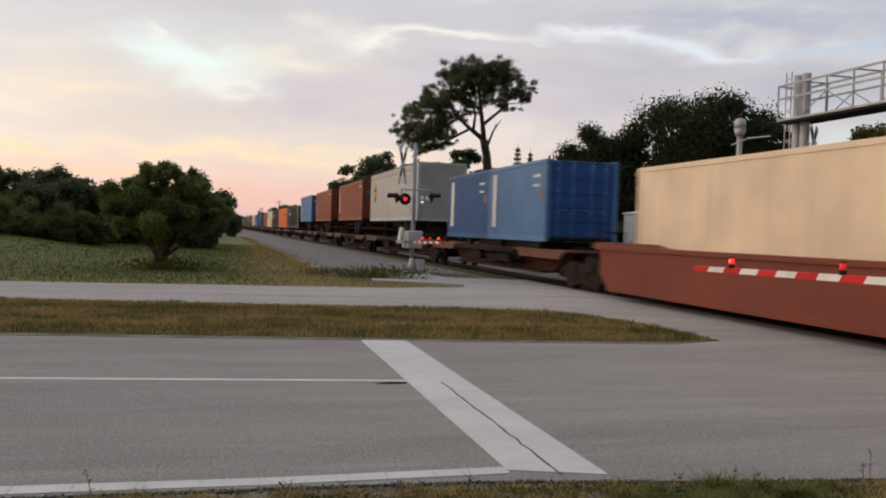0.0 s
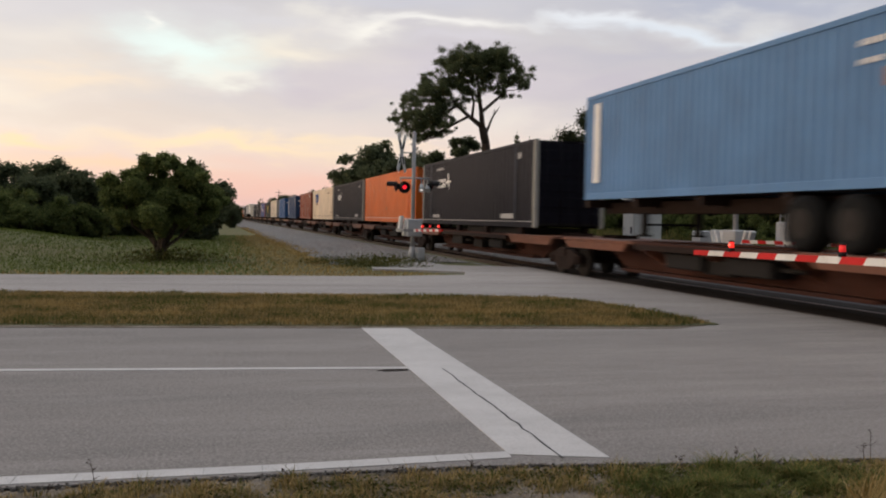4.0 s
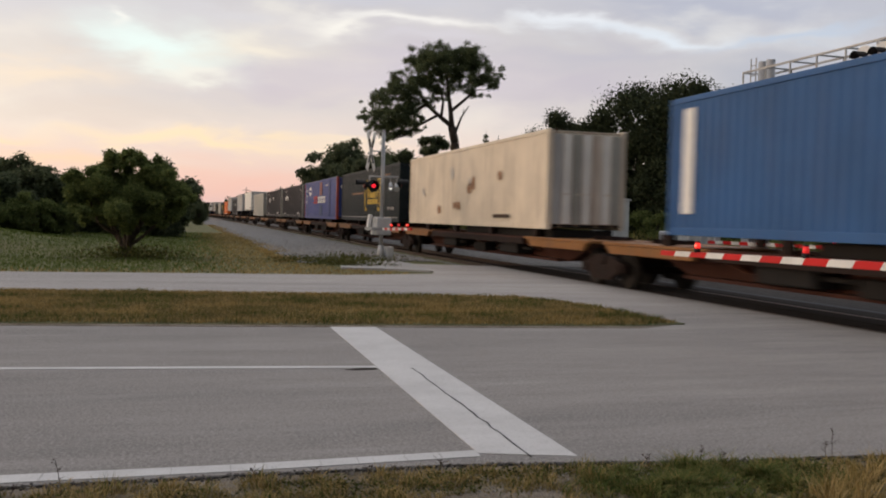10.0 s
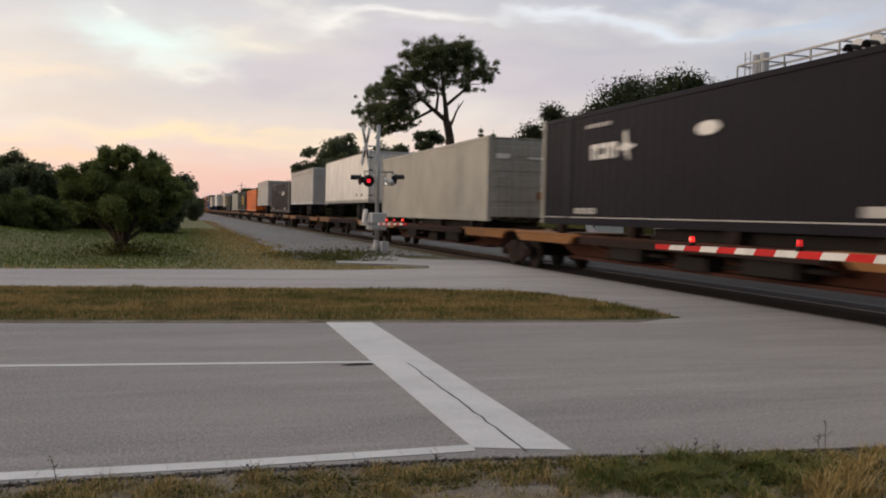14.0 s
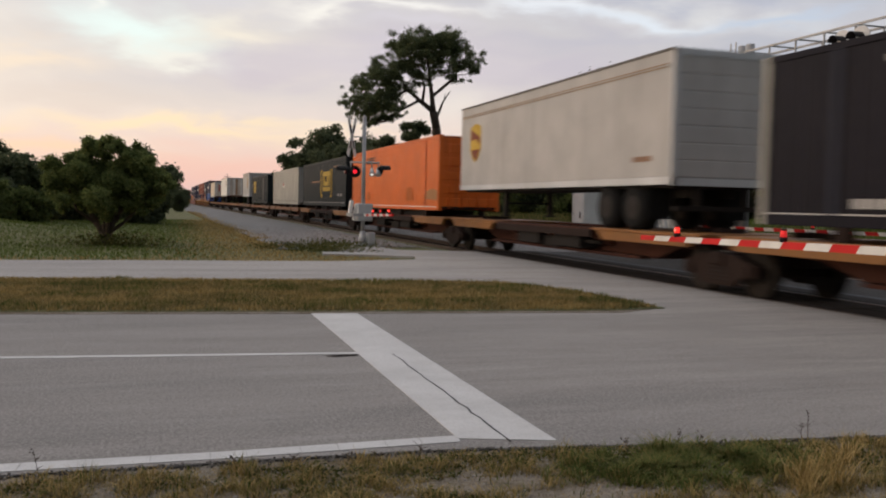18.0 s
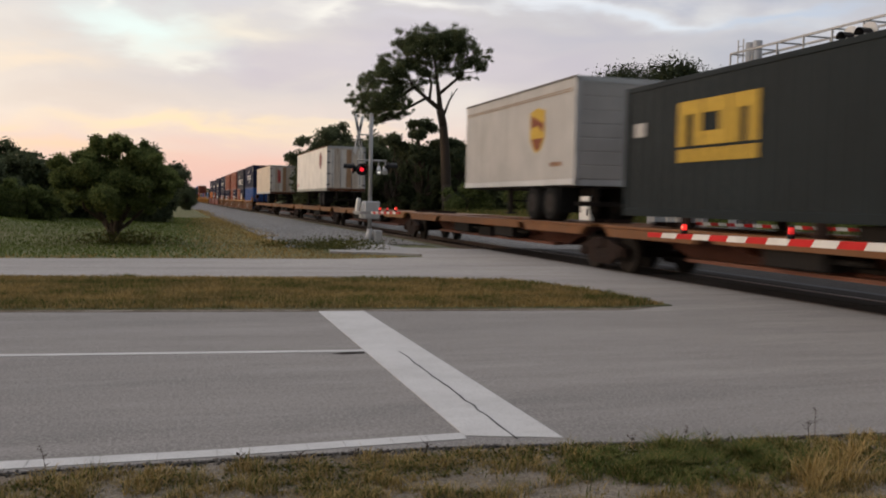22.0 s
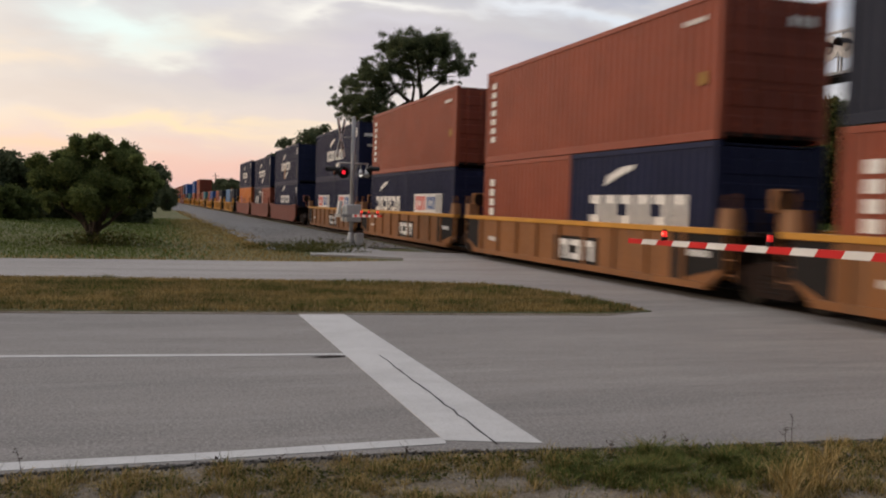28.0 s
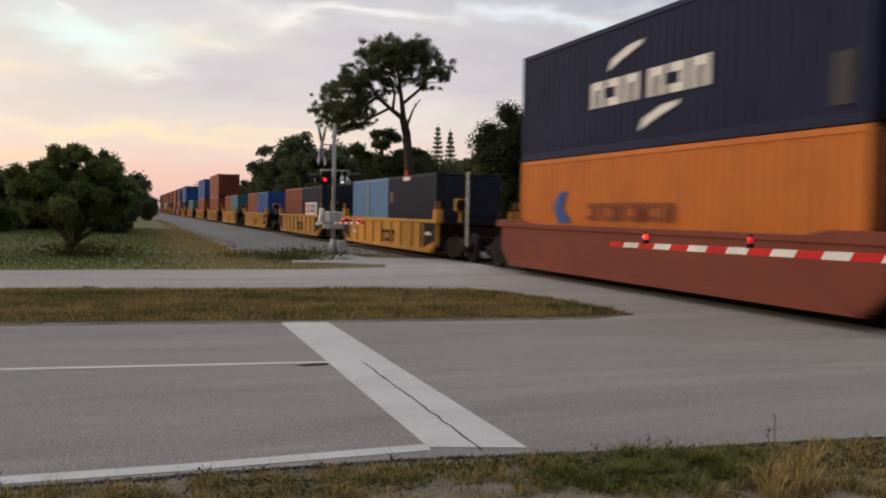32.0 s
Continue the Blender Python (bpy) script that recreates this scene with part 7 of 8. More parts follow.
def trailer(p, L, color, logo="", place="flatcar", doors="plain", H=2.78, badge_at=5.3, b0=0.98):
    """A road semi-trailer that stands on its wheels on the deck, rear doors towards the tail."""
    # b0: underside of the body over the deck
    t = thing("semi_trailer", "%s box semi-trailer tied down on a railway %s" % (COLOR_WORD[color], place), "trailer", "trailers on the train")
    hl, hw, mat = L / 2, 1.28, PAINT[color]
    bm = bmesh.new()
    box(bm, -hw, hw, -hl, hl, b0 + 0.14, b0 + H, 0.03)
    body = part("body", bm, mat, t)
    for s in (-1, 1):
        bm = bmesh.new()
        a, b = sorted((s * (hw + 0.012), s * (hw - 0.05)))
        box(bm, a, b, -hl, hl, b0, b0 + 0.16)
        part("bottom_rail", bm, M_ALU if color != "white" else PAINT["grey"], t, "metal bottom rail")
        bm = bmesh.new()
        box(bm, a, b, -hl, hl, b0 + H - 0.045, b0 + H + 0.015)
        part("top_rail", bm, M_STAIN_SILL if doors == "worn" else M_ROOF_RAIL, t, "grimy roof rail")
    n = int(L / 0.61)
    for k in range(1, n):
        for s in (-1, 1):
            def seam(bm, s=s):
                a, b = sorted((s * (hw + 0.004), s * (hw - 0.01)))
                box(bm, a, b, -0.012, 0.012, b0 + 0.16, b0 + H - 0.09)
            q = part("side_seam", shared(("seam", s, color, H), "side_seam", mat, seam), None, t)
            q.location = (0, -hl + L * k / n, 0)
    # rear frame and doors
    bm = bmesh.new()
    for s in (-1, 1):
        a, b = sorted((s * (hw + 0.005), s * (hw - 0.11)))
        box(bm, a, b, -hl - 0.03, -hl + 0.02, b0, b0 + H)
    box(bm, -hw, hw, -hl - 0.03, -hl + 0.02, b0 + H - 0.14, b0 + H)
    box(bm, -hw, hw, -hl - 0.03, -hl + 0.02, b0 - 0.02, b0 + 0.14)
    part("rear_frame", bm, M_ALU, t, "metal rear frame")
    if doors == "roller":
        bm = bmesh.new()
        face, h = [(-hl, b0 + 0.15)], (H - 0.3) / 7
        for k in range(7):
            z0 = b0 + 0.15 + k * h
            face += [(-hl - 0.008, z0), (-hl - 0.022, z0 + 0.02), (-hl - 0.022, z0 + h - 0.02), (-hl - 0.008, z0 + h)]
        prism(bm, face + [(-hl, b0 + H - 0.15)], "x", -hw + 0.12, hw - 0.12)
        part("roller_door", bm, PAINT["silver"], t, "grey ribbed roller door")
    else:
        for s in (-1, 1):
            bm = bmesh.new()
            a, b = (-hw + 0.12, -0.01) if s < 0 else (0.01, hw - 0.12)
            box(bm, a, b, -hl - 0.024, -hl - 0.004, b0 + 0.15, b0 + H - 0.15, 0.006)
            d = part("door", bm, PAINT["rustydoor"] if doors == "worn" else mat, t)
            for f in (0.33, 0.8):
                bm = bmesh.new()
                x = s * f * (hw - 0.14)
                tube(bm, (x, -hl - 0.05, b0 + 0.1), (x, -hl - 0.05, b0 + H - 0.1), 0.02, 0.02, 7)
                part("locking_bar", bm, M_GALV, d, "steel locking bar")
            for k in range(4):
                z = b0 + 0.35 + k * (H - 0.75) / 3
                bm = bmesh.new()
                box(bm, min(s * hw, s * (hw - 0.22)), max(s * hw, s * (hw - 0.22)), -hl - 0.045, -hl - 0.02, z, z + 0.07)
                part("hinge", bm, M_WHEEL, d, "dark door hinge")
        if doors == "worn":
            w = (hw - 0.14) / 3
            for k, pm in enumerate(("white", "rustydoor", "white", "rustrun", "rustydoor", "white")):
                a = -hw + 0.15 + k * w
                bm = bmesh.new()
                box(bm, a + 0.02, a + w - 0.05, -hl - 0.034, -hl - 0.026, b0 + 0.24, b0 + H - 0.22, 0.003)
                part("door_panel", bm, PAINT[pm], t, "tall weathered door panel")
            bm = bmesh.new()
            box(bm, -hw + 0.02, hw - 0.02, -hl - 0.040, -hl - 0.032, b0 - 0.01, b0 + 0.16)
            part("rear_sill", bm, M_STAIN_SILL, t, "rust-stained rear sill")
        if logo == "redtail":
            bm = bmesh.new()
            box(bm, -0.52, -0.22, -hl - 0.042, -hl - 0.036, b0 + 1.1, b0 + 2.4)
            part("rear_stripe", bm, M_MARK_RED, t, "faded red upright stripe")
    # running gear
    for y in (-hl + 1.6, -hl + 2.85):
        rubber_wheels(t, y, 0.50)
        bm = bmesh.new()
        tube(bm, (-0.95, y, 0.50), (0.95, y, 0.50), 0.07, 0.07, 8)
        part("axle", bm, M_UNDER, t)
    bm = bmesh.new()
    for x in (-0.5, 0.5):
        box(bm, x - 0.06, x + 0.06, -hl + 0.4, -hl + 4.0, 0.72, b0)
    box(bm, -1.1, 1.1, -hl + 0.1, hl - 0.1, b0 - 0.06, b0 + 0.1)
    part("subframe", bm, M_UNDER, t, "black steel running frame")
    bm = bmesh.new()
    box(bm, -1.15, 1.15, -hl - 0.02, -hl + 0.10, 0.44, 0.54)
    for x in (-0.6, 0.6):
        box(bm, x - 0.05, x + 0.05, -hl, -hl + 0.1, 0.5, b0)
    part("rear_bumper", bm, M_WHEEL, t, "grimy steel rear bumper")
    for x in (-0.95, 0.95):
        bm = bmesh.new()
        box(bm, x - 0.3, x + 0.3, -hl + 0.92, -hl + 0.94, 0.25, b0 - 0.05)
        part("mud_flap", bm, M_RUBBER, t)
    landing_legs(t, hl - 3.1, b0, 0.14)
    x0 = -hw - 0.013
    if logo == "shield":
        y, z, k = badge_at, b0 + H - 1.26, 1.32
        mark_shape(t, "shield", M_MARK_YELLOW, [(y - 0.40 * k, z + 0.55), (y, z + 0.66), (y + 0.40 * k, z + 0.55), (y + 0.40 * k, z - 0.2), (y + 0.2 * k, z - 0.5), (y, z - 0.62), (y - 0.2 * k, z - 0.5), (y - 0.40 * k, z - 0.2)], x0, "yellow and brown shield emblem")
        mark_shape(t, "shield", M_MARK_BROWN, [(y - 0.33 * k, z + 0.2), (y + 0.33 * k, z + 0.48), (y + 0.33 * k, z + 0.10), (y, z + 0.16), (y - 0.33 * k, z - 0.05)], x0 - 0.004)
        mark_shape(t, "shield", M_MARK_BROWN, [(y - 0.32 * k, z - 0.20), (y + 0.32 * k, z - 0.20), (y + 0.14 * k, z - 0.46), (y, z - 0.56), (y - 0.14 * k, z - 0.46)], x0 - 0.004)
        for zz in (0.30, 0.36):
            mark(t, "stripe", M_MARK_TAN, -hl + 0.2, hl - 0.1, b0 + H - zz - 0.012, b0 + H - zz + 0.012, x0, "thin tan line under the roof")
        bars(t, PAINT["tan"], -hl + 0.8, -hl + 1.6, b0 + 0.5, b0 + 0.62, 5, x0)
    elif logo == "oval":
        mark_shape(t, "emblem", PAINT["redbrown"], [(-4.57 + 0.55 * math.cos(k * math.tau / 16), b0 + 2.07 + 0.56 * math.sin(k * math.tau / 16)) for k in range(16)], x0, "faded red-brown oval emblem")
        bars(t, M_MARK_RED, hl - 0.9, hl - 0.4, b0 + 0.42, b0 + 0.55, 4, x0)
    elif logo == "dots":
        for a in (3.2, 1.6):
            mark(t, "placard", M_MARK_DARK, -hl + a, -hl + a + 0.3, b0 + 0.35, b0 + 0.5, x0, "small dark placard")
    elif logo == "faint":
        for zz in (0.30, 0.36):
            mark(t, "stripe", M_MARK_TAN, -hl + 0.2, hl - 0.1, b0 + H - zz - 0.012, b0 + H - zz + 0.012, x0, "thin tan line under the roof")
    on_train(t, p, DECK)
    return t


def chassis(p, L):
    """The wheeled frame under a container, on the deck."""
    t = thing("container_chassis", "rusty skeletal chassis with wheels under a container", "chassis", "chassis on the train")
    hl = L / 2
    for x in (-0.45, 0.45):
        bm = bmesh.new()
        box(bm, x - 0.07, x + 0.07, -hl, hl, 0.70, 1.0)
        part("frame_rail", bm, M_SILL, t)
    for y in (-hl + 0.15, hl - 0.15, 0, -hl * 0.5, hl * 0.5):
        bm = bmesh.new()
        box(bm, -1.18, 1.18, y - 0.12, y + 0.12, 0.86, 1.07)
        part("cross_member", bm, M_SILL, t)
    for y in (-hl + 1.3, -hl + 2.6):
        rubber_wheels(t, y, 0.5)
        bm = bmesh.new()
        tube(bm, (-0.95, y, 0.5), (0.95, y, 0.5), 0.07, 0.07, 8)
        part("axle", bm, M_UNDER, t)
    landing_legs(t, hl - 2.8, 0.72, 0.12)
    bm = bmesh.new()
    box(bm, -1.1, 1.1, -hl - 0.02, -hl + 0.1, 0.45, 0.58)
    part("rear_bumper", bm, PAINT["redbrown"], t)
    on_train(t, p, DECK)


def bogie(parent, y, tag=""):
    """A two-axle truck at place y of a car: side frames, bolster, springs, axles and wheels."""
    r = 0.46
    for s in (-1, 1):
        def frm(bm, s=s):
            x0, x1 = sorted((s * 0.93, s * 1.09))
            prism(bm, [(-1.15, 0.38), (-0.75, 0.36), (-0.45, 0.18), (0.45, 0.18), (0.75, 0.36), (1.15, 0.38), (1.15, 0.58), (0.5, 0.76), (-0.5, 0.76), (-1.15, 0.58)], "x", x0, x1)
            for yy in (-0.89, 0.89):
                tube(bm, (s * 0.95, yy, r), (s * 1.16, yy, r), 0.13, 0.12, 12)
        f = part("side_frame", shared(("frame", s), "side_frame", M_TRUCK, frm), None, parent, "cast side frame")
        f.location = (0, y, 0)
        def spring(bm, s=s):
            for yy in (-0.22, 0, 0.22):
                tube(bm, (s * 1.01, yy, 0.24), (s * 1.01, yy, 0.56), 0.085, 0.085, 8)
                for k in range(4):
                    tube(bm, (s * 1.01, yy, 0.27 + k * 0.075), (s * 1.01, yy, 0.30 + k * 0.075), 0.105, 0.105, 8)
        q = part("spring", shared(("spring", s), "spring", M_UNDER, spring), None, f)
    def bol(bm):
        box(bm, -1.15, 1.15, -0.2, 0.2, 0.56, 0.80, 0.02)
    b = part("bolster", shared("bolster", "bolster", M_TRUCK, bol), None, parent)
    b.location = (0, y, 0)
    for yy in (-0.89, 0.89):
        for s in (-1, 1):
            def wh(bm, s=s):
                x = s * 0.755
                tube(bm, (x - 0.065, 0, 0), (x + 0.065, 0, 0), r, r, 24)
                tube(bm, (x - s * 0.065 - 0.015, 0, 0), (x - s * 0.065 + 0.015, 0, 0), r + 0.028, r + 0.028, 24)
                tube(bm, (x + s * 0.065, 0, 0), (x + s * 0.10, 0, 0), 0.20, 0.16, 14)
            w = part("wheel", shared(("rwheel", s), "wheel", M_WHEEL, wh), None, parent, "steel rail wheel")
            w.location = (0, y + yy, r)
        def ax(bm):
            tube(bm, (-0.75, 0, 0), (0.75, 0, 0), 0.085, 0.085, 10)
        a = part("axle", shared("axle", "axle", M_TRUCK, ax), None, parent)
        a.location = (0, y + yy, r)


def platform(a, b, color, bogie_at_head=True, box_load=True):
    """One spine platform of an articulated flat, between the joints a (tail... nearer) and b, with a truck under its nearer joint."""
    L, p = b - a, (a + b) / 2
    t = thing("flatcar", "%s intermodal flatcar platform with a low deck" % COLOR_WORD[color], "railway car", "cars of the train")
    hl, mat = L / 2 - 0.35, PAINT[color]
    low, bright = 0.34 if color == "rust" else 0.46, a > 455
    bm = bmesh.new()
    prism(bm, [(-hl, 0.80), (-hl + 1.9, 0.76), (-hl + 2.9, low), (hl - 2.9, low), (hl - 1.9, 0.76), (hl, 0.80), (hl, 1.02), (-hl, 1.02)], "x", -0.52, 0.52)
    part("center_sill", bm, M_SPINE, t, "red-brown rusty centre sill")
    for s in (-0.66, 0.66):
        bm = bmesh.new()
        box(bm, s - 0.16, s + 0.16, -hl + 3.1, hl - 3.1, low - 0.02, low + 0.05)
        part("lower_flange", bm, M_SPINE if not bright else PAINT["rust"], t, "lower flange of the sill")
    for s in (-1, 1):
        y0, y1 = (-hl, -hl + 4.6) if s < 0 else (hl - 4.6, hl)
        bm = bmesh.new()
        box(bm, -1.28, 1.28, y0, y1, DECK - 0.07, DECK, 0.01)
        part("deck", bm, mat, t, "painted steel deck end")
        for x in (-1.285, 1.165):
            n0, n1 = (y0 + 0.2, y1 - 0.3) if s < 0 else (y0 + 0.3, y1 - 0.2)
            bm = bmesh.new()
            prism(bm, [(n0, DECK - 0.075), (n0 + 0.25, DECK - 0.27), (n1 - 0.25, DECK - 0.27), (n1, DECK - 0.075)], "x", x, x + 0.12)
            part("deck_skirt", bm, mat, t, "worn painted edge of the deck")
        for yy in (-0.4, 0.4):
            y = s * (hl - 1.2) + yy
            bm = bmesh.new()
            prism(bm, [(y - 0.06, DECK), (y + 0.06, DECK), (y + 0.04, DECK + 0.10), (y - 0.04, DECK + 0.10)], "x", -0.35, 0.35)
            part("hitch_base", bm, M_TRUCK, t)
    # cross bearers reach out from the sill to the runways, with dark gaps between them
    for k in range(7):
        y = -hl + 5.0 + k * (2 * hl - 10.0) / 6
        bm = bmesh.new()
        prism(bm, [(-1.26, DECK - 0.16), (-0.52, low + 0.2), (0.52, low + 0.2), (1.26, DECK - 0.16), (1.26, DECK - 0.06), (-1.26, DECK - 0.06)], "y", y - 0.07, y + 0.07)
        part("cross_bearer", bm, PAINT["rust"] if k % 3 == 0 else M_TRUCK, t)
    for x in (-1.27, 0.71):
        bm = bmesh.new()
        box(bm, x, x + 0.56, -hl + 4.6, hl - 4.6, DECK - 0.06, DECK - 0.012)
        part("runway", bm, PAINT["ochre"] if bright else M_SPINE, t, "worn wheel runway")
    for x in (-1.275, 1.195):
        bm = bmesh.new()
        box(bm, x, x + 0.08, -hl + 4.7, hl - 4.7, DECK - (0.19 if color == "rust" else 0.24), DECK - 0.064)
        part("side_rail", bm, mat if bright else M_TRUCK, t, "rusty side rail")
    # brake rigging and pipes hang under the deck
    for y in (-hl + 6.4, hl - 6.8):
        bm = bmesh.new()
        box(bm, -1.12, -0.62, y - 0.8, y + 0.8, 0.56, 0.90, 0.03)
        tube(bm, (-0.9, y - 1.6, 0.74), (-0.9, y - 0.8, 0.74), 0.05, 0.05, 8)
        part("air_tank", bm, M_UNDER, t, "black air tank")
    if box_load:
        # added black block that keeps the gap between deck and container dark
        bm = bmesh.new()
        box(bm, -0.95, 0.95, -hl + 3.2, 1.5, DECK - 0.01, LOAD - 0.02, 0.01)
        part("gap_filler", bm, M_UNDER, t, "black filler added in the dark gap under the container")
        for y in (-6.0, -2.0, 2.0, 6.0):
            for x in (-1.15, 1.15):
                def ped(bm, x=x):
                    box(bm, x - 0.09, x + 0.09, -0.16, 0.16, DECK - 0.02, LOAD, 0.01)
                q = part("pedestal", shared(("ped", x), "pedestal", M_TRUCK, ped), None, t)
                q.location = (0, y, 0)
    bm = bmesh.new()
    tube(bm, (-0.55, 2.2, 0.62), (-0.55, -2.2, 0.62), 0.05, 0.05, 8)
    box(bm, -0.95, -0.45, -0.7, 0.5, 0.50, 0.80, 0.02)
    part("brake_gear", bm, M_UNDER, t, "brake cylinder and pipe")
    if bogie_at_head:
        bogie(t, -L / 2)
    on_train(t, p, 0)


def well_car(a, b, color, inner, ribs=True, plate=True, both=False):
    """One unit of a well car between the truck centres a and b; inner: length of the well."""
    L, p = b - a, (a + b) / 2
    t = thing("well_car", "%s double-stack well car with deep ribbed sides" % COLOR_WORD[color], "railway car", "cars of the train")
    mat, hi = PAINT[color], inner / 2
    top, low = 1.34, 0.26
    for s in (-1, 1):
        x0, x1 = sorted((s * 1.46, s * 1.33))
        bm = bmesh.new()
        prism(bm, [(-hi - 0.35, top - 0.10), (-hi - 0.35, 0.62), (-hi + 0.1, low), (hi - 0.1, low), (hi + 0.35, 0.62), (hi + 0.35, top - 0.10)], "x", x0, x1)
        part("side_wall", bm, mat, t)
        bm = bmesh.new()
        a0, a1 = sorted((s * 1.52, s * 1.28))
        box(bm, a0, a1, -hi - 0.6, hi + 0.6, top - 0.11, top, 0.01)
        part("top_chord", bm, PAINT["wellyellow"] if color == "wellorange" else mat, t)
        bm = bmesh.new()
        box(bm, a0 + 0.02, a1 - 0.02, -hi + 0.15, hi - 0.15, low - 0.06, low + 0.08, 0.01)
        part("bottom_chord", bm, mat, t)
        if plate and color != "wellred":
            for e in (-1, 1):
                bm = bmesh.new()
                e0, e1 = sorted((s * 1.465, s * 1.45))
                y0, y1 = sorted((e * (hi + 0.33), e * (hi - (1.35 if e < 0 else 0.6))))
                prism(bm, [(y0, low + (0.36 if e < 0 else 0.02)), (y1, low + (0.02 if e < 0 else 0.36)), (y1, top - 0.12), (y0, top - 0.12)], "x", e0, e1)
                part("black_panel", bm, M_UNDER, t, "black painted end of the side")
        if ribs:
            n = 9
            for k in range(n):
                y = -hi + 0.9 + (inner - 1.8) * k / (n - 1)
                def rib(bm, s=s):
                    c0, c1 = sorted((s * 1.455, s * 1.515))
                    box(bm, c0, c1, -0.055, 0.055, low + 0.05, top - 0.1)
                r = part("rib", shared(("rib", s, color), "rib", mat, rib), None, t)
                r.location = (0, y, 0)
    if plate:
        if color == "wellorange":
            mark(t, "name_board", M_UNDER, -2.05, 0.30, 0.34, 0.97, -1.4675, "black name board")
        glyphs(t, M_MARK if color == "wellorange" else M_UNDER, -1.85, 0.15, 0.42, 0.89, 3, 0.2, -1.472)
        bars(t, M_MARK, hi - 2.2, hi - 1.5, 0.62, 0.74, 4, x=-1.470)
        bars(t, M_MARK, -hi + 0.1, -hi + 0.8, 0.80, 0.92, 4, x=-1.470)
    for e in (-1, 1):
        y = e * (hi + 0.2)
        bm = bmesh.new()
        box(bm, -1.3, 1.3, min(y, y + e * 0.16), max(y, y + e * 0.16), 0.6, top - 0.12, 0.01)
        part("end_bulkhead", bm, M_SILL, t, "grimy end bulkhead")
        y2 = e * (L / 2 - 0.25)
        bm = bmesh.new()
        a0, a1 = sorted((y, y2))
        prism(bm, [(a0, 0.80), (a1, 0.80), (a1, 1.10), (a0, 1.22)] if e > 0 else [(a0, 0.80), (a1, 0.80), (a1, 1.22), (a0, 1.10)], "x", -0.55, 0.55)
        part("end_sill", bm, M_SILL, t)
        bm = bmesh.new()
        box(bm, -1.3, 1.3, e * (hi + 0.72) - 0.32, e * (hi + 0.72) + 0.32, top - 0.10, top - 0.04)
        part("end_platform", bm, M_TRUCK, t, "dark end platform")
        if color == "wellred":
            for x in (-1.50, 1.38):
                bm = bmesh.new()
                ya, yb, yc = e * (hi + 0.58), e * (hi - (2.7 if inner > 15 else 0.8)), e * (hi - (3.2 if inner > 15 else 1.3))
                prism(bm, [(ya, top + 0.002), (ya, top + 0.09), (yb, top + 0.09), (yc, top + 0.002)], "x", x, x + 0.12)
                part("end_chord", bm, PAINT["wellred"], t, "raised chord at the end of the side")
        else:
            for x in (-1.50, 1.26):
                bm = bmesh.new()
                ya, yb = sorted((e * (hi + 0.20), e * (hi + 0.60)))
                prism(bm, [(ya, top + 0.002), (yb, top + 0.002), (yb - 0.06, top + 0.36), (ya + 0.06, top + 0.36)], "x", x, x + 0.24)
                part("corner_guide", bm, PAINT["wellyellow"] if color == "wellyellow" else PAINT["tan"], t, "upright corner guide of the well")
        if e < 0:
            bm = bmesh.new()
            y4 = e * (hi + 1.05)
            box(bm, -1.02, -0.62, y4 - 0.09, y4 + 0.09, top + 0.30, top + 0.72, 0.03)
            box(bm, -0.86, -0.78, y4 - 0.04, y4 + 0.04, top - 0.08, top + 0.32)
            part("hand_brake", bm, PAINT["redbrown"] if color == "wellred" else mat, t, "hand brake housing on a post")
            bm = bmesh.new()
            tube(bm, (-0.82, y4 - 0.10, top + 0.50), (-0.82, y4 - 0.14, top + 0.50), 0.20, 0.20, 14)
            part("brake_wheel", bm, M_TRUCK, t, "dark brake wheel")
        for x in (-1.44, 1.40):
            bm = bmesh.new()
            y5 = e * (hi + 0.50)
            for s5 in (-0.17, 0.17):
                tube(bm, (x, y5 + s5, 0.42), (x, y5 + s5, top + 0.62), 0.016, 0.016, 5)
            for k5 in range(5):
                tube(bm, (x, y5 - 0.17, 0.52 + k5 * 0.27), (x, y5 + 0.17, 0.52 + k5 * 0.27), 0.012, 0.012, 5)
            part("ladder", bm, M_TRUCK if color == "wellred" else mat, t, "narrow ladder at the car end")
        for x0, x1 in ((-1.15, -0.5), (0.5, 1.15)):
            bm = bmesh.new()
            y3 = e * (hi + 0.95)
            tube(bm, (x0, y3, top - 0.1), (x0, y3, top + 0.36), 0.022, 0.022, 6)
            tube(bm, (x1, y3, top - 0.1), (x1, y3, top + 0.36), 0.022, 0.022, 6)
            tube(bm, (x0, y3, top + 0.34), (x1, y3, top + 0.34), 0.02, 0.02, 6)
            part("grab_iron", bm, M_SILL, t, "grab iron at the car end")
    bm = bmesh.new()
    box(bm, -1.3, 1.3, -hi + 0.3, hi - 0.3, low - 0.02, low + 0.04)
    part("well_floor", bm, M_UNDER, t)
    bogie(t, -L / 2)
    if both:
        bogie(t, L / 2)
    on_train(t, p, 0)


WELL_Z, TOP_Z = 0.37, 2.99


def stack(p, lower, upper="", up_logo="wave", low_logos=("", ""), low_end="", up_end="", low_h=2.60):
    """Two boxes on each other in a well. lower: one colour for a 40-foot box, or (nearer, farther) for two 20-foot ones."""
    if isinstance(lower, tuple):
        container(p - 3.07, 6.06, lower[0], WELL_Z, low_h, low_logos[0], low_end, place="well car")
        container(p + 3.07, 6.06, lower[1], WELL_Z, low_h, low_logos[1], "", place="well car")
    else:
        container(p, 12.19, lower, WELL_Z, low_h, low_logos[0], low_end, place="well car")
    if upper:
        container(p, 12.19, upper, TOP_Z + low_h - 2.60, 2.76, up_logo, up_end, place="lower container")


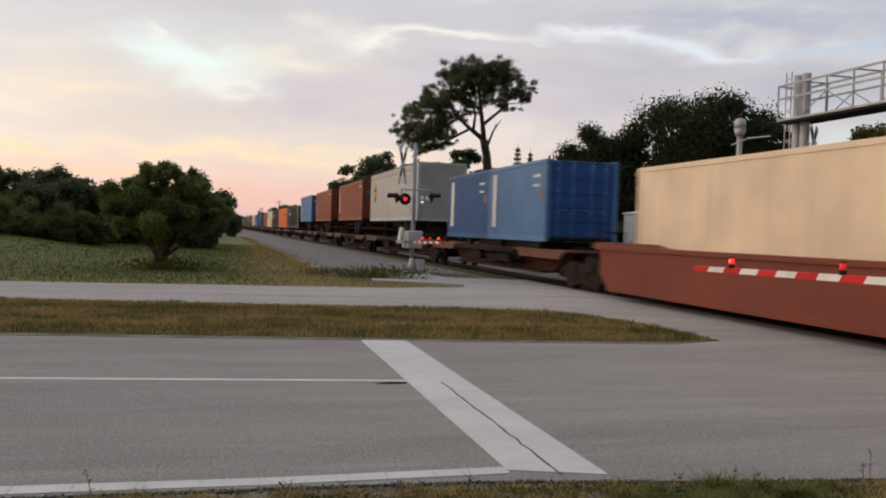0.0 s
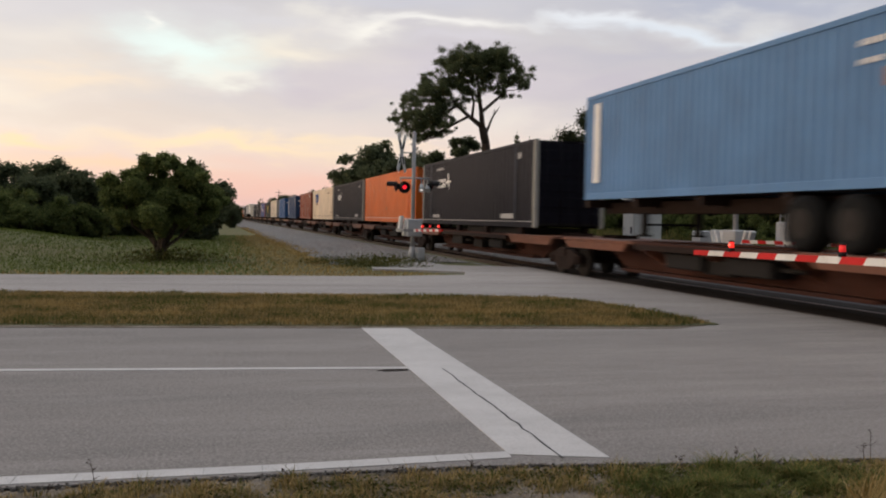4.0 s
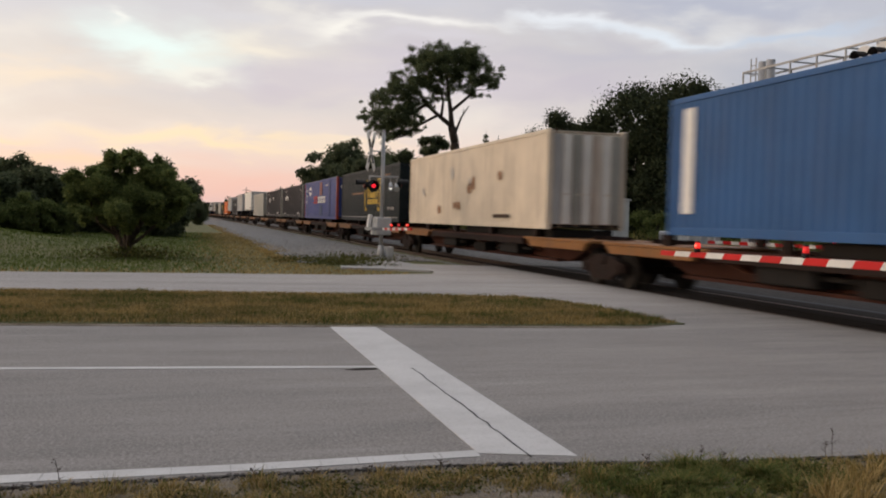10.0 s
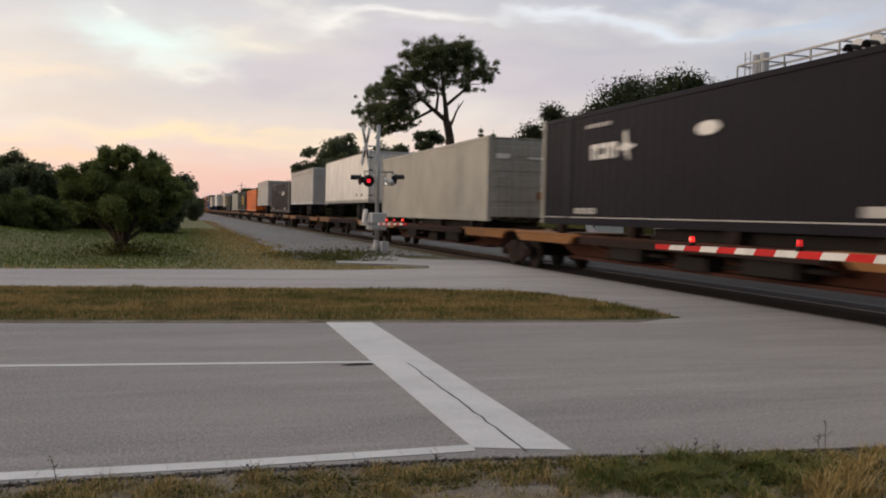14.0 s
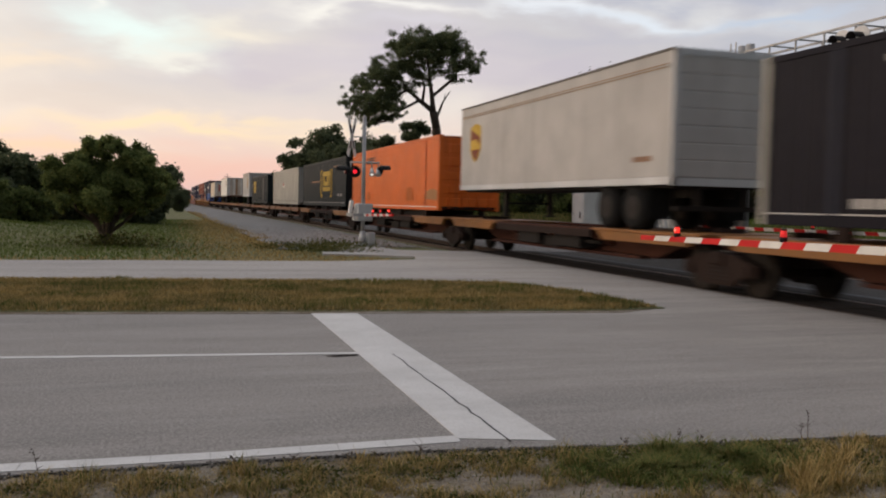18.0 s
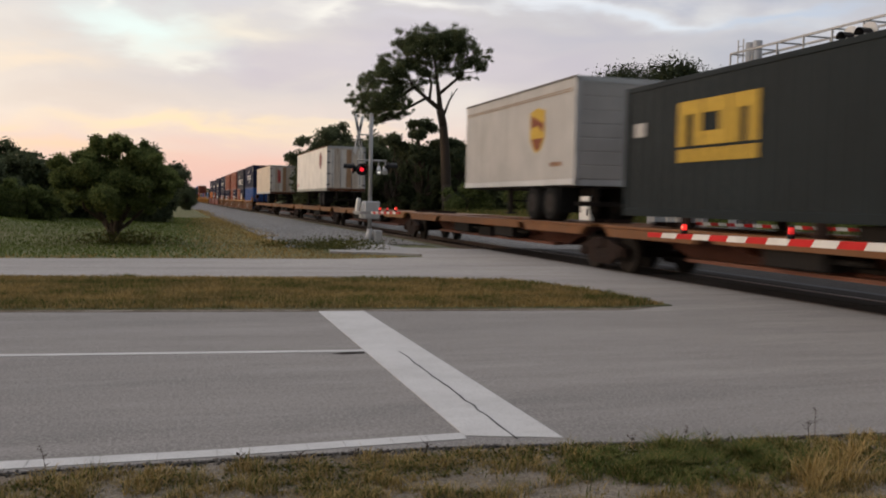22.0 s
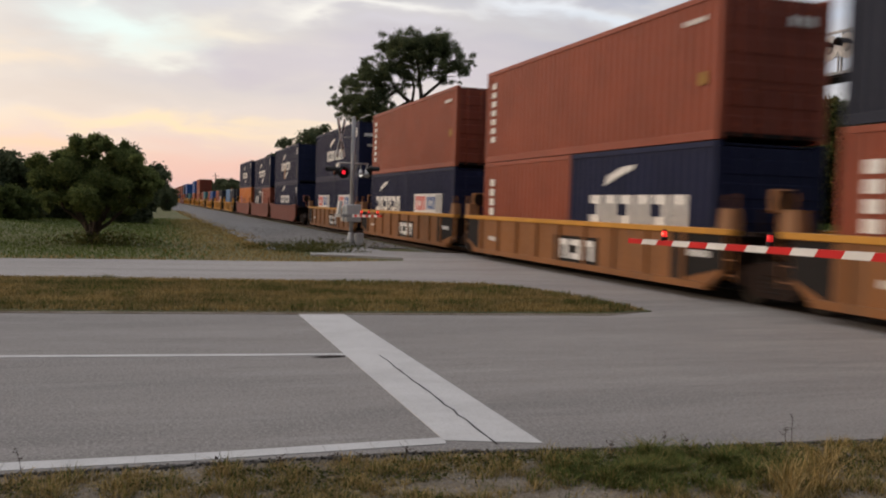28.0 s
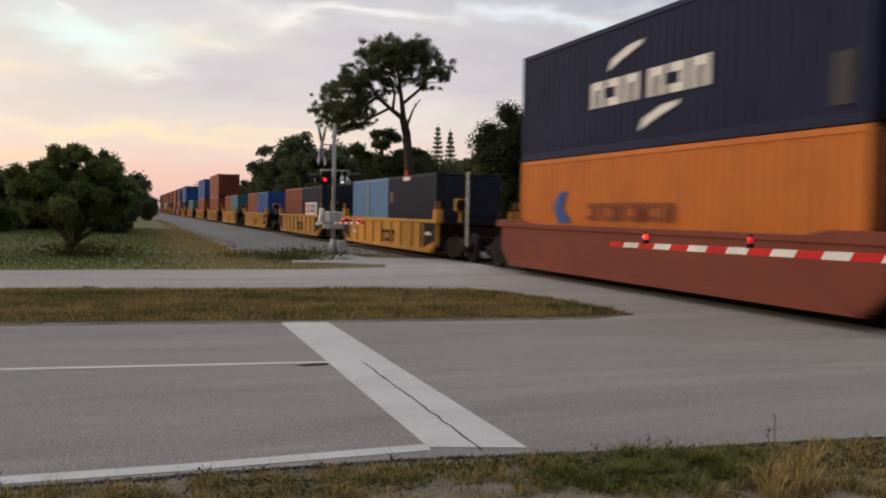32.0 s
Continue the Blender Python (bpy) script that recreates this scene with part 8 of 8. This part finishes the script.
def build_train():
    # -- the tail of the cars that are passing as the clip begins
    container(20.44 - 8.08, 16.15, "cream", WELL_Z, 2.9, "", "", place="well car", domestic=True)
    well_car(2.6, 23.4, "wellred", 17.2, ribs=False, plate=False, both=True)
    # -- spine platforms: (nearer joint, colour), boxes and trailers on them
    joints = [(24.6, "rust"), (42.2, "rust"), (61.4, "rust"), (78.5, "rust"), (95.7, "rust"), (112.1, "rust"), (131.5, "rust"), (149.0, "rust"), (165.9, "rust"), (183.7, "rust"), (200.0, "rust"), (218.6, "yellow"),
              (237.2, "yellow"), (257.7, "yellow"), (276.0, "yellow"), (294.1, "yellow"), (311.6, "yellow"), (330.9, "yellow"), (351.0, "yellow"), (370.4, "yellow"), (388.3, "yellow"), (407.1, "yellow"), (423.6, "yellow"),
              (442.0, "yellow"), (460.7, "ochre"), (480.5, "ochre"), (500.3, "ochre"), (518.5, "yellow"), (537.5, "yellow"), (556.0, "yellow"), (572.8, "yellow"), (590.9, "")]
    flat_loads = {24.6, 112.1, 131.5, 149.0, 165.9, 183.7, 200.0, 218.6, 237.2, 257.7, 276.0, 294.1, 311.6, 330.9, 388.3, 423.6, 442.0, 460.7, 480.5}
    for (a, col), (b, _) in zip(joints[:-1], joints[1:]):
        platform(a, b, col, True, a in flat_loads)
    container(29.85, 6.06, "lightblue", logo="stripe", H=2.60)
    container(35.95, 6.06, "blue", logo="stripe", H=2.60)
    trailer(52.3, 14.3, "silver", "shield", doors="roller", H=2.98)
    for p, col, lg, en in ((69.6, "brown", "upright", "colored"), (87.15, "brown", "upright", ""), (104.2, "lightblue", "stripe", "papers")):
        chassis(p, 12.3)
        container(p, 12.19, col, DECK + 1.07, 2.83, lg, en, place="wheeled chassis")
    container(122.5, 16.15, "black", logo="umax", trim="grey", domestic=True)
    container(140.3, 16.15, "orange", logo="orange_plate", domestic=True)
    container(157.55, 16.15, "black", logo="umax", trim="grey", domestic=True)
    container(174.4, 16.15, "cream", logo="csx_blue", domestic=True)
    container(190.95, 12.19, "brown", logo="repair", end="white")
    container(209.2, 12.19, "deepblue", logo="stripe", end="papers")
    container(227.75, 12.19, "blue", logo="stripe", end="papers")
    container(248.65, 16.15, "worn", logo="worn", domestic=True)
    container(266.9, 16.15, "csxblue", logo="csx_box", end="csx", domestic=True)
    container(285.15, 16.15, "pacer", logo="pacer", trim="signalred", end="papers", domestic=True)
    container(302.9, 16.15, "black", logo="umax", trim="grey", domestic=True)
    container(320.5, 16.15, "black", logo="umax_dot", trim="grey", domestic=True)
    container(341.4, 16.15, "grey", end="papers", domestic=True)
    trailer(360.0, 14.6, "white", "dots")
    trailer(380.3, 13.6, "silver", "faint", doors="roller")
    container(397.65, 16.15, "black", logo="umax_back", trim="grey", domestic=True)
    trailer(415.4, 13.65, "silver", "shield", doors="roller")
    container(433.1, 16.15, "orange", logo="orange_vent", domestic=True)
    container(451.2, 16.15, "csxblue", logo="csx_box", domestic=True)
    container(470.0, 16.15, "grey", logo="badge", domestic=True)
    container(490.9, 16.15, "csxblue", logo="csx_corner", end="csx", domestic=True)
    trailer(506.0, 8.9, "silver", "shield", doors="roller", badge_at=-1.97)
    trailer(546.9, 14.4, "white", "oval", doors="worn", H=2.93, b0=1.09)
    trailer(582.0, 14.6, "worn", "redtail", doors="worn", H=2.88, b0=1.04)
    # -- double stacks: (centre, well colour, lower, upper, upper mark, lower marks, lower end, upper end)
    rows = [(601.1, "wellorange", "royal", "navy", "wave", ("", ""), "", ""),
            (616.5, "wellorange", ("navy", "brown"), "darkgrey", "wave_board", ("globe", "tex"), "", ""),
            (631.9, "wellorange", ("navy", "brown"), "brown", "upright", ("small_wave", "tex"), "", "white"),
            (647.1, "wellorange", ("navy", "navy"), "brown", "upright", ("banner", "small_wave"), "", "white"),
            (662.3, "wellorange", ("navy", "navy"), "navy", "wave", ("banner", "banner"), "", "papers"),
            (681.8, "wellred", "navy", "navy", "wave_patch", ("wave", ""), "", ""),
            (697.1, "wellred", ("brown", "darkgrey"), "navy", "wave", ("tex", "sail"), "white", ""),
            (712.7, "wellred", "hapag", "navy", "wave", ("bird", ""), "", ""),
            (732.1, "wellyellow", ("darkgrey", "lightblue"), "", "", ("badge", ""), "", ""),
            (751.7, "wellyellow", ("darkgrey", "brown"), "", "", ("banner", ""), "", ""),
            (772.2, "wellyellow", ("royal", "brown"), "", "", ("", ""), "", ""),
            (792.6, "wellyellow", ("teal", "brown"), "", "", ("", ""), "", ""),
            (812.9, "wellyellow", "brown", "brown", "", ("", ""), "", ""),
            (834.0, "wellyellow", "brown", "royal", "", ("", ""), "", ""),
            (858.0, "wellyellow", "teal", "", "", ("", ""), "", ""),
            (878.0, "wellyellow", "navy", "royal", "", ("", ""), "", ""),
            (898.0, "wellred", "brown", "deepblue", "", ("", ""), "", ""),
            (918.0, "wellred", "brown", "brown", "", ("", ""), "", ""),
            (938.0, "wellyellow", "navy", "brown", "", ("", ""), "", ""),
            (958.0, "wellyellow", "brown", "redbrown", "", ("", ""), "", ""),
            (978.0, "wellyellow", "grey", "brown", "", ("", ""), "", ""),
            (998.0, "wellred", "navy", "redbrown", "", ("", ""), "", ""),
            (1018.0, "wellred", "brown", "navy", "", ("", ""), "", "")]
    for i, (p, col, low, up, ul, ll, le, ue) in enumerate(rows):
        last = i == len(rows) - 1 or rows[i + 1][0] - p > 17
        well_car(p - 7.7, p + 7.7, col, 12.9, col != "wellred", col != "wellred", last)
        stack(p, low, up, ul, ll, le, ue, 2.41 if 690 < p < 705 else 2.60)


build_train()
roadside = np.random.default_rng(3)
for _x, _h in ((-0.62, 0.20), (0.45, 0.10), (0.75, 0.08), (1.1, 0.08), (3.3, 0.14), (3.45, 0.09), (2.95, 0.10), (4.35, 0.22), (4.3, 0.13), (-0.9, 0.07), (1.3, 0.06), (1.55, 0.09)):
    roadside_stalk(_x, 5.40 if _x < 2 else 5.26, _h, roadside)
build_grass()


def motions():
    """The train runs by at an almost even speed; every car and every load on it goes along."""
    for ob, p, z in MOVERS:
        walk(ob, [(t, pose(TRAIN_X, p - s, z)) for t, s in RUN])


motions()
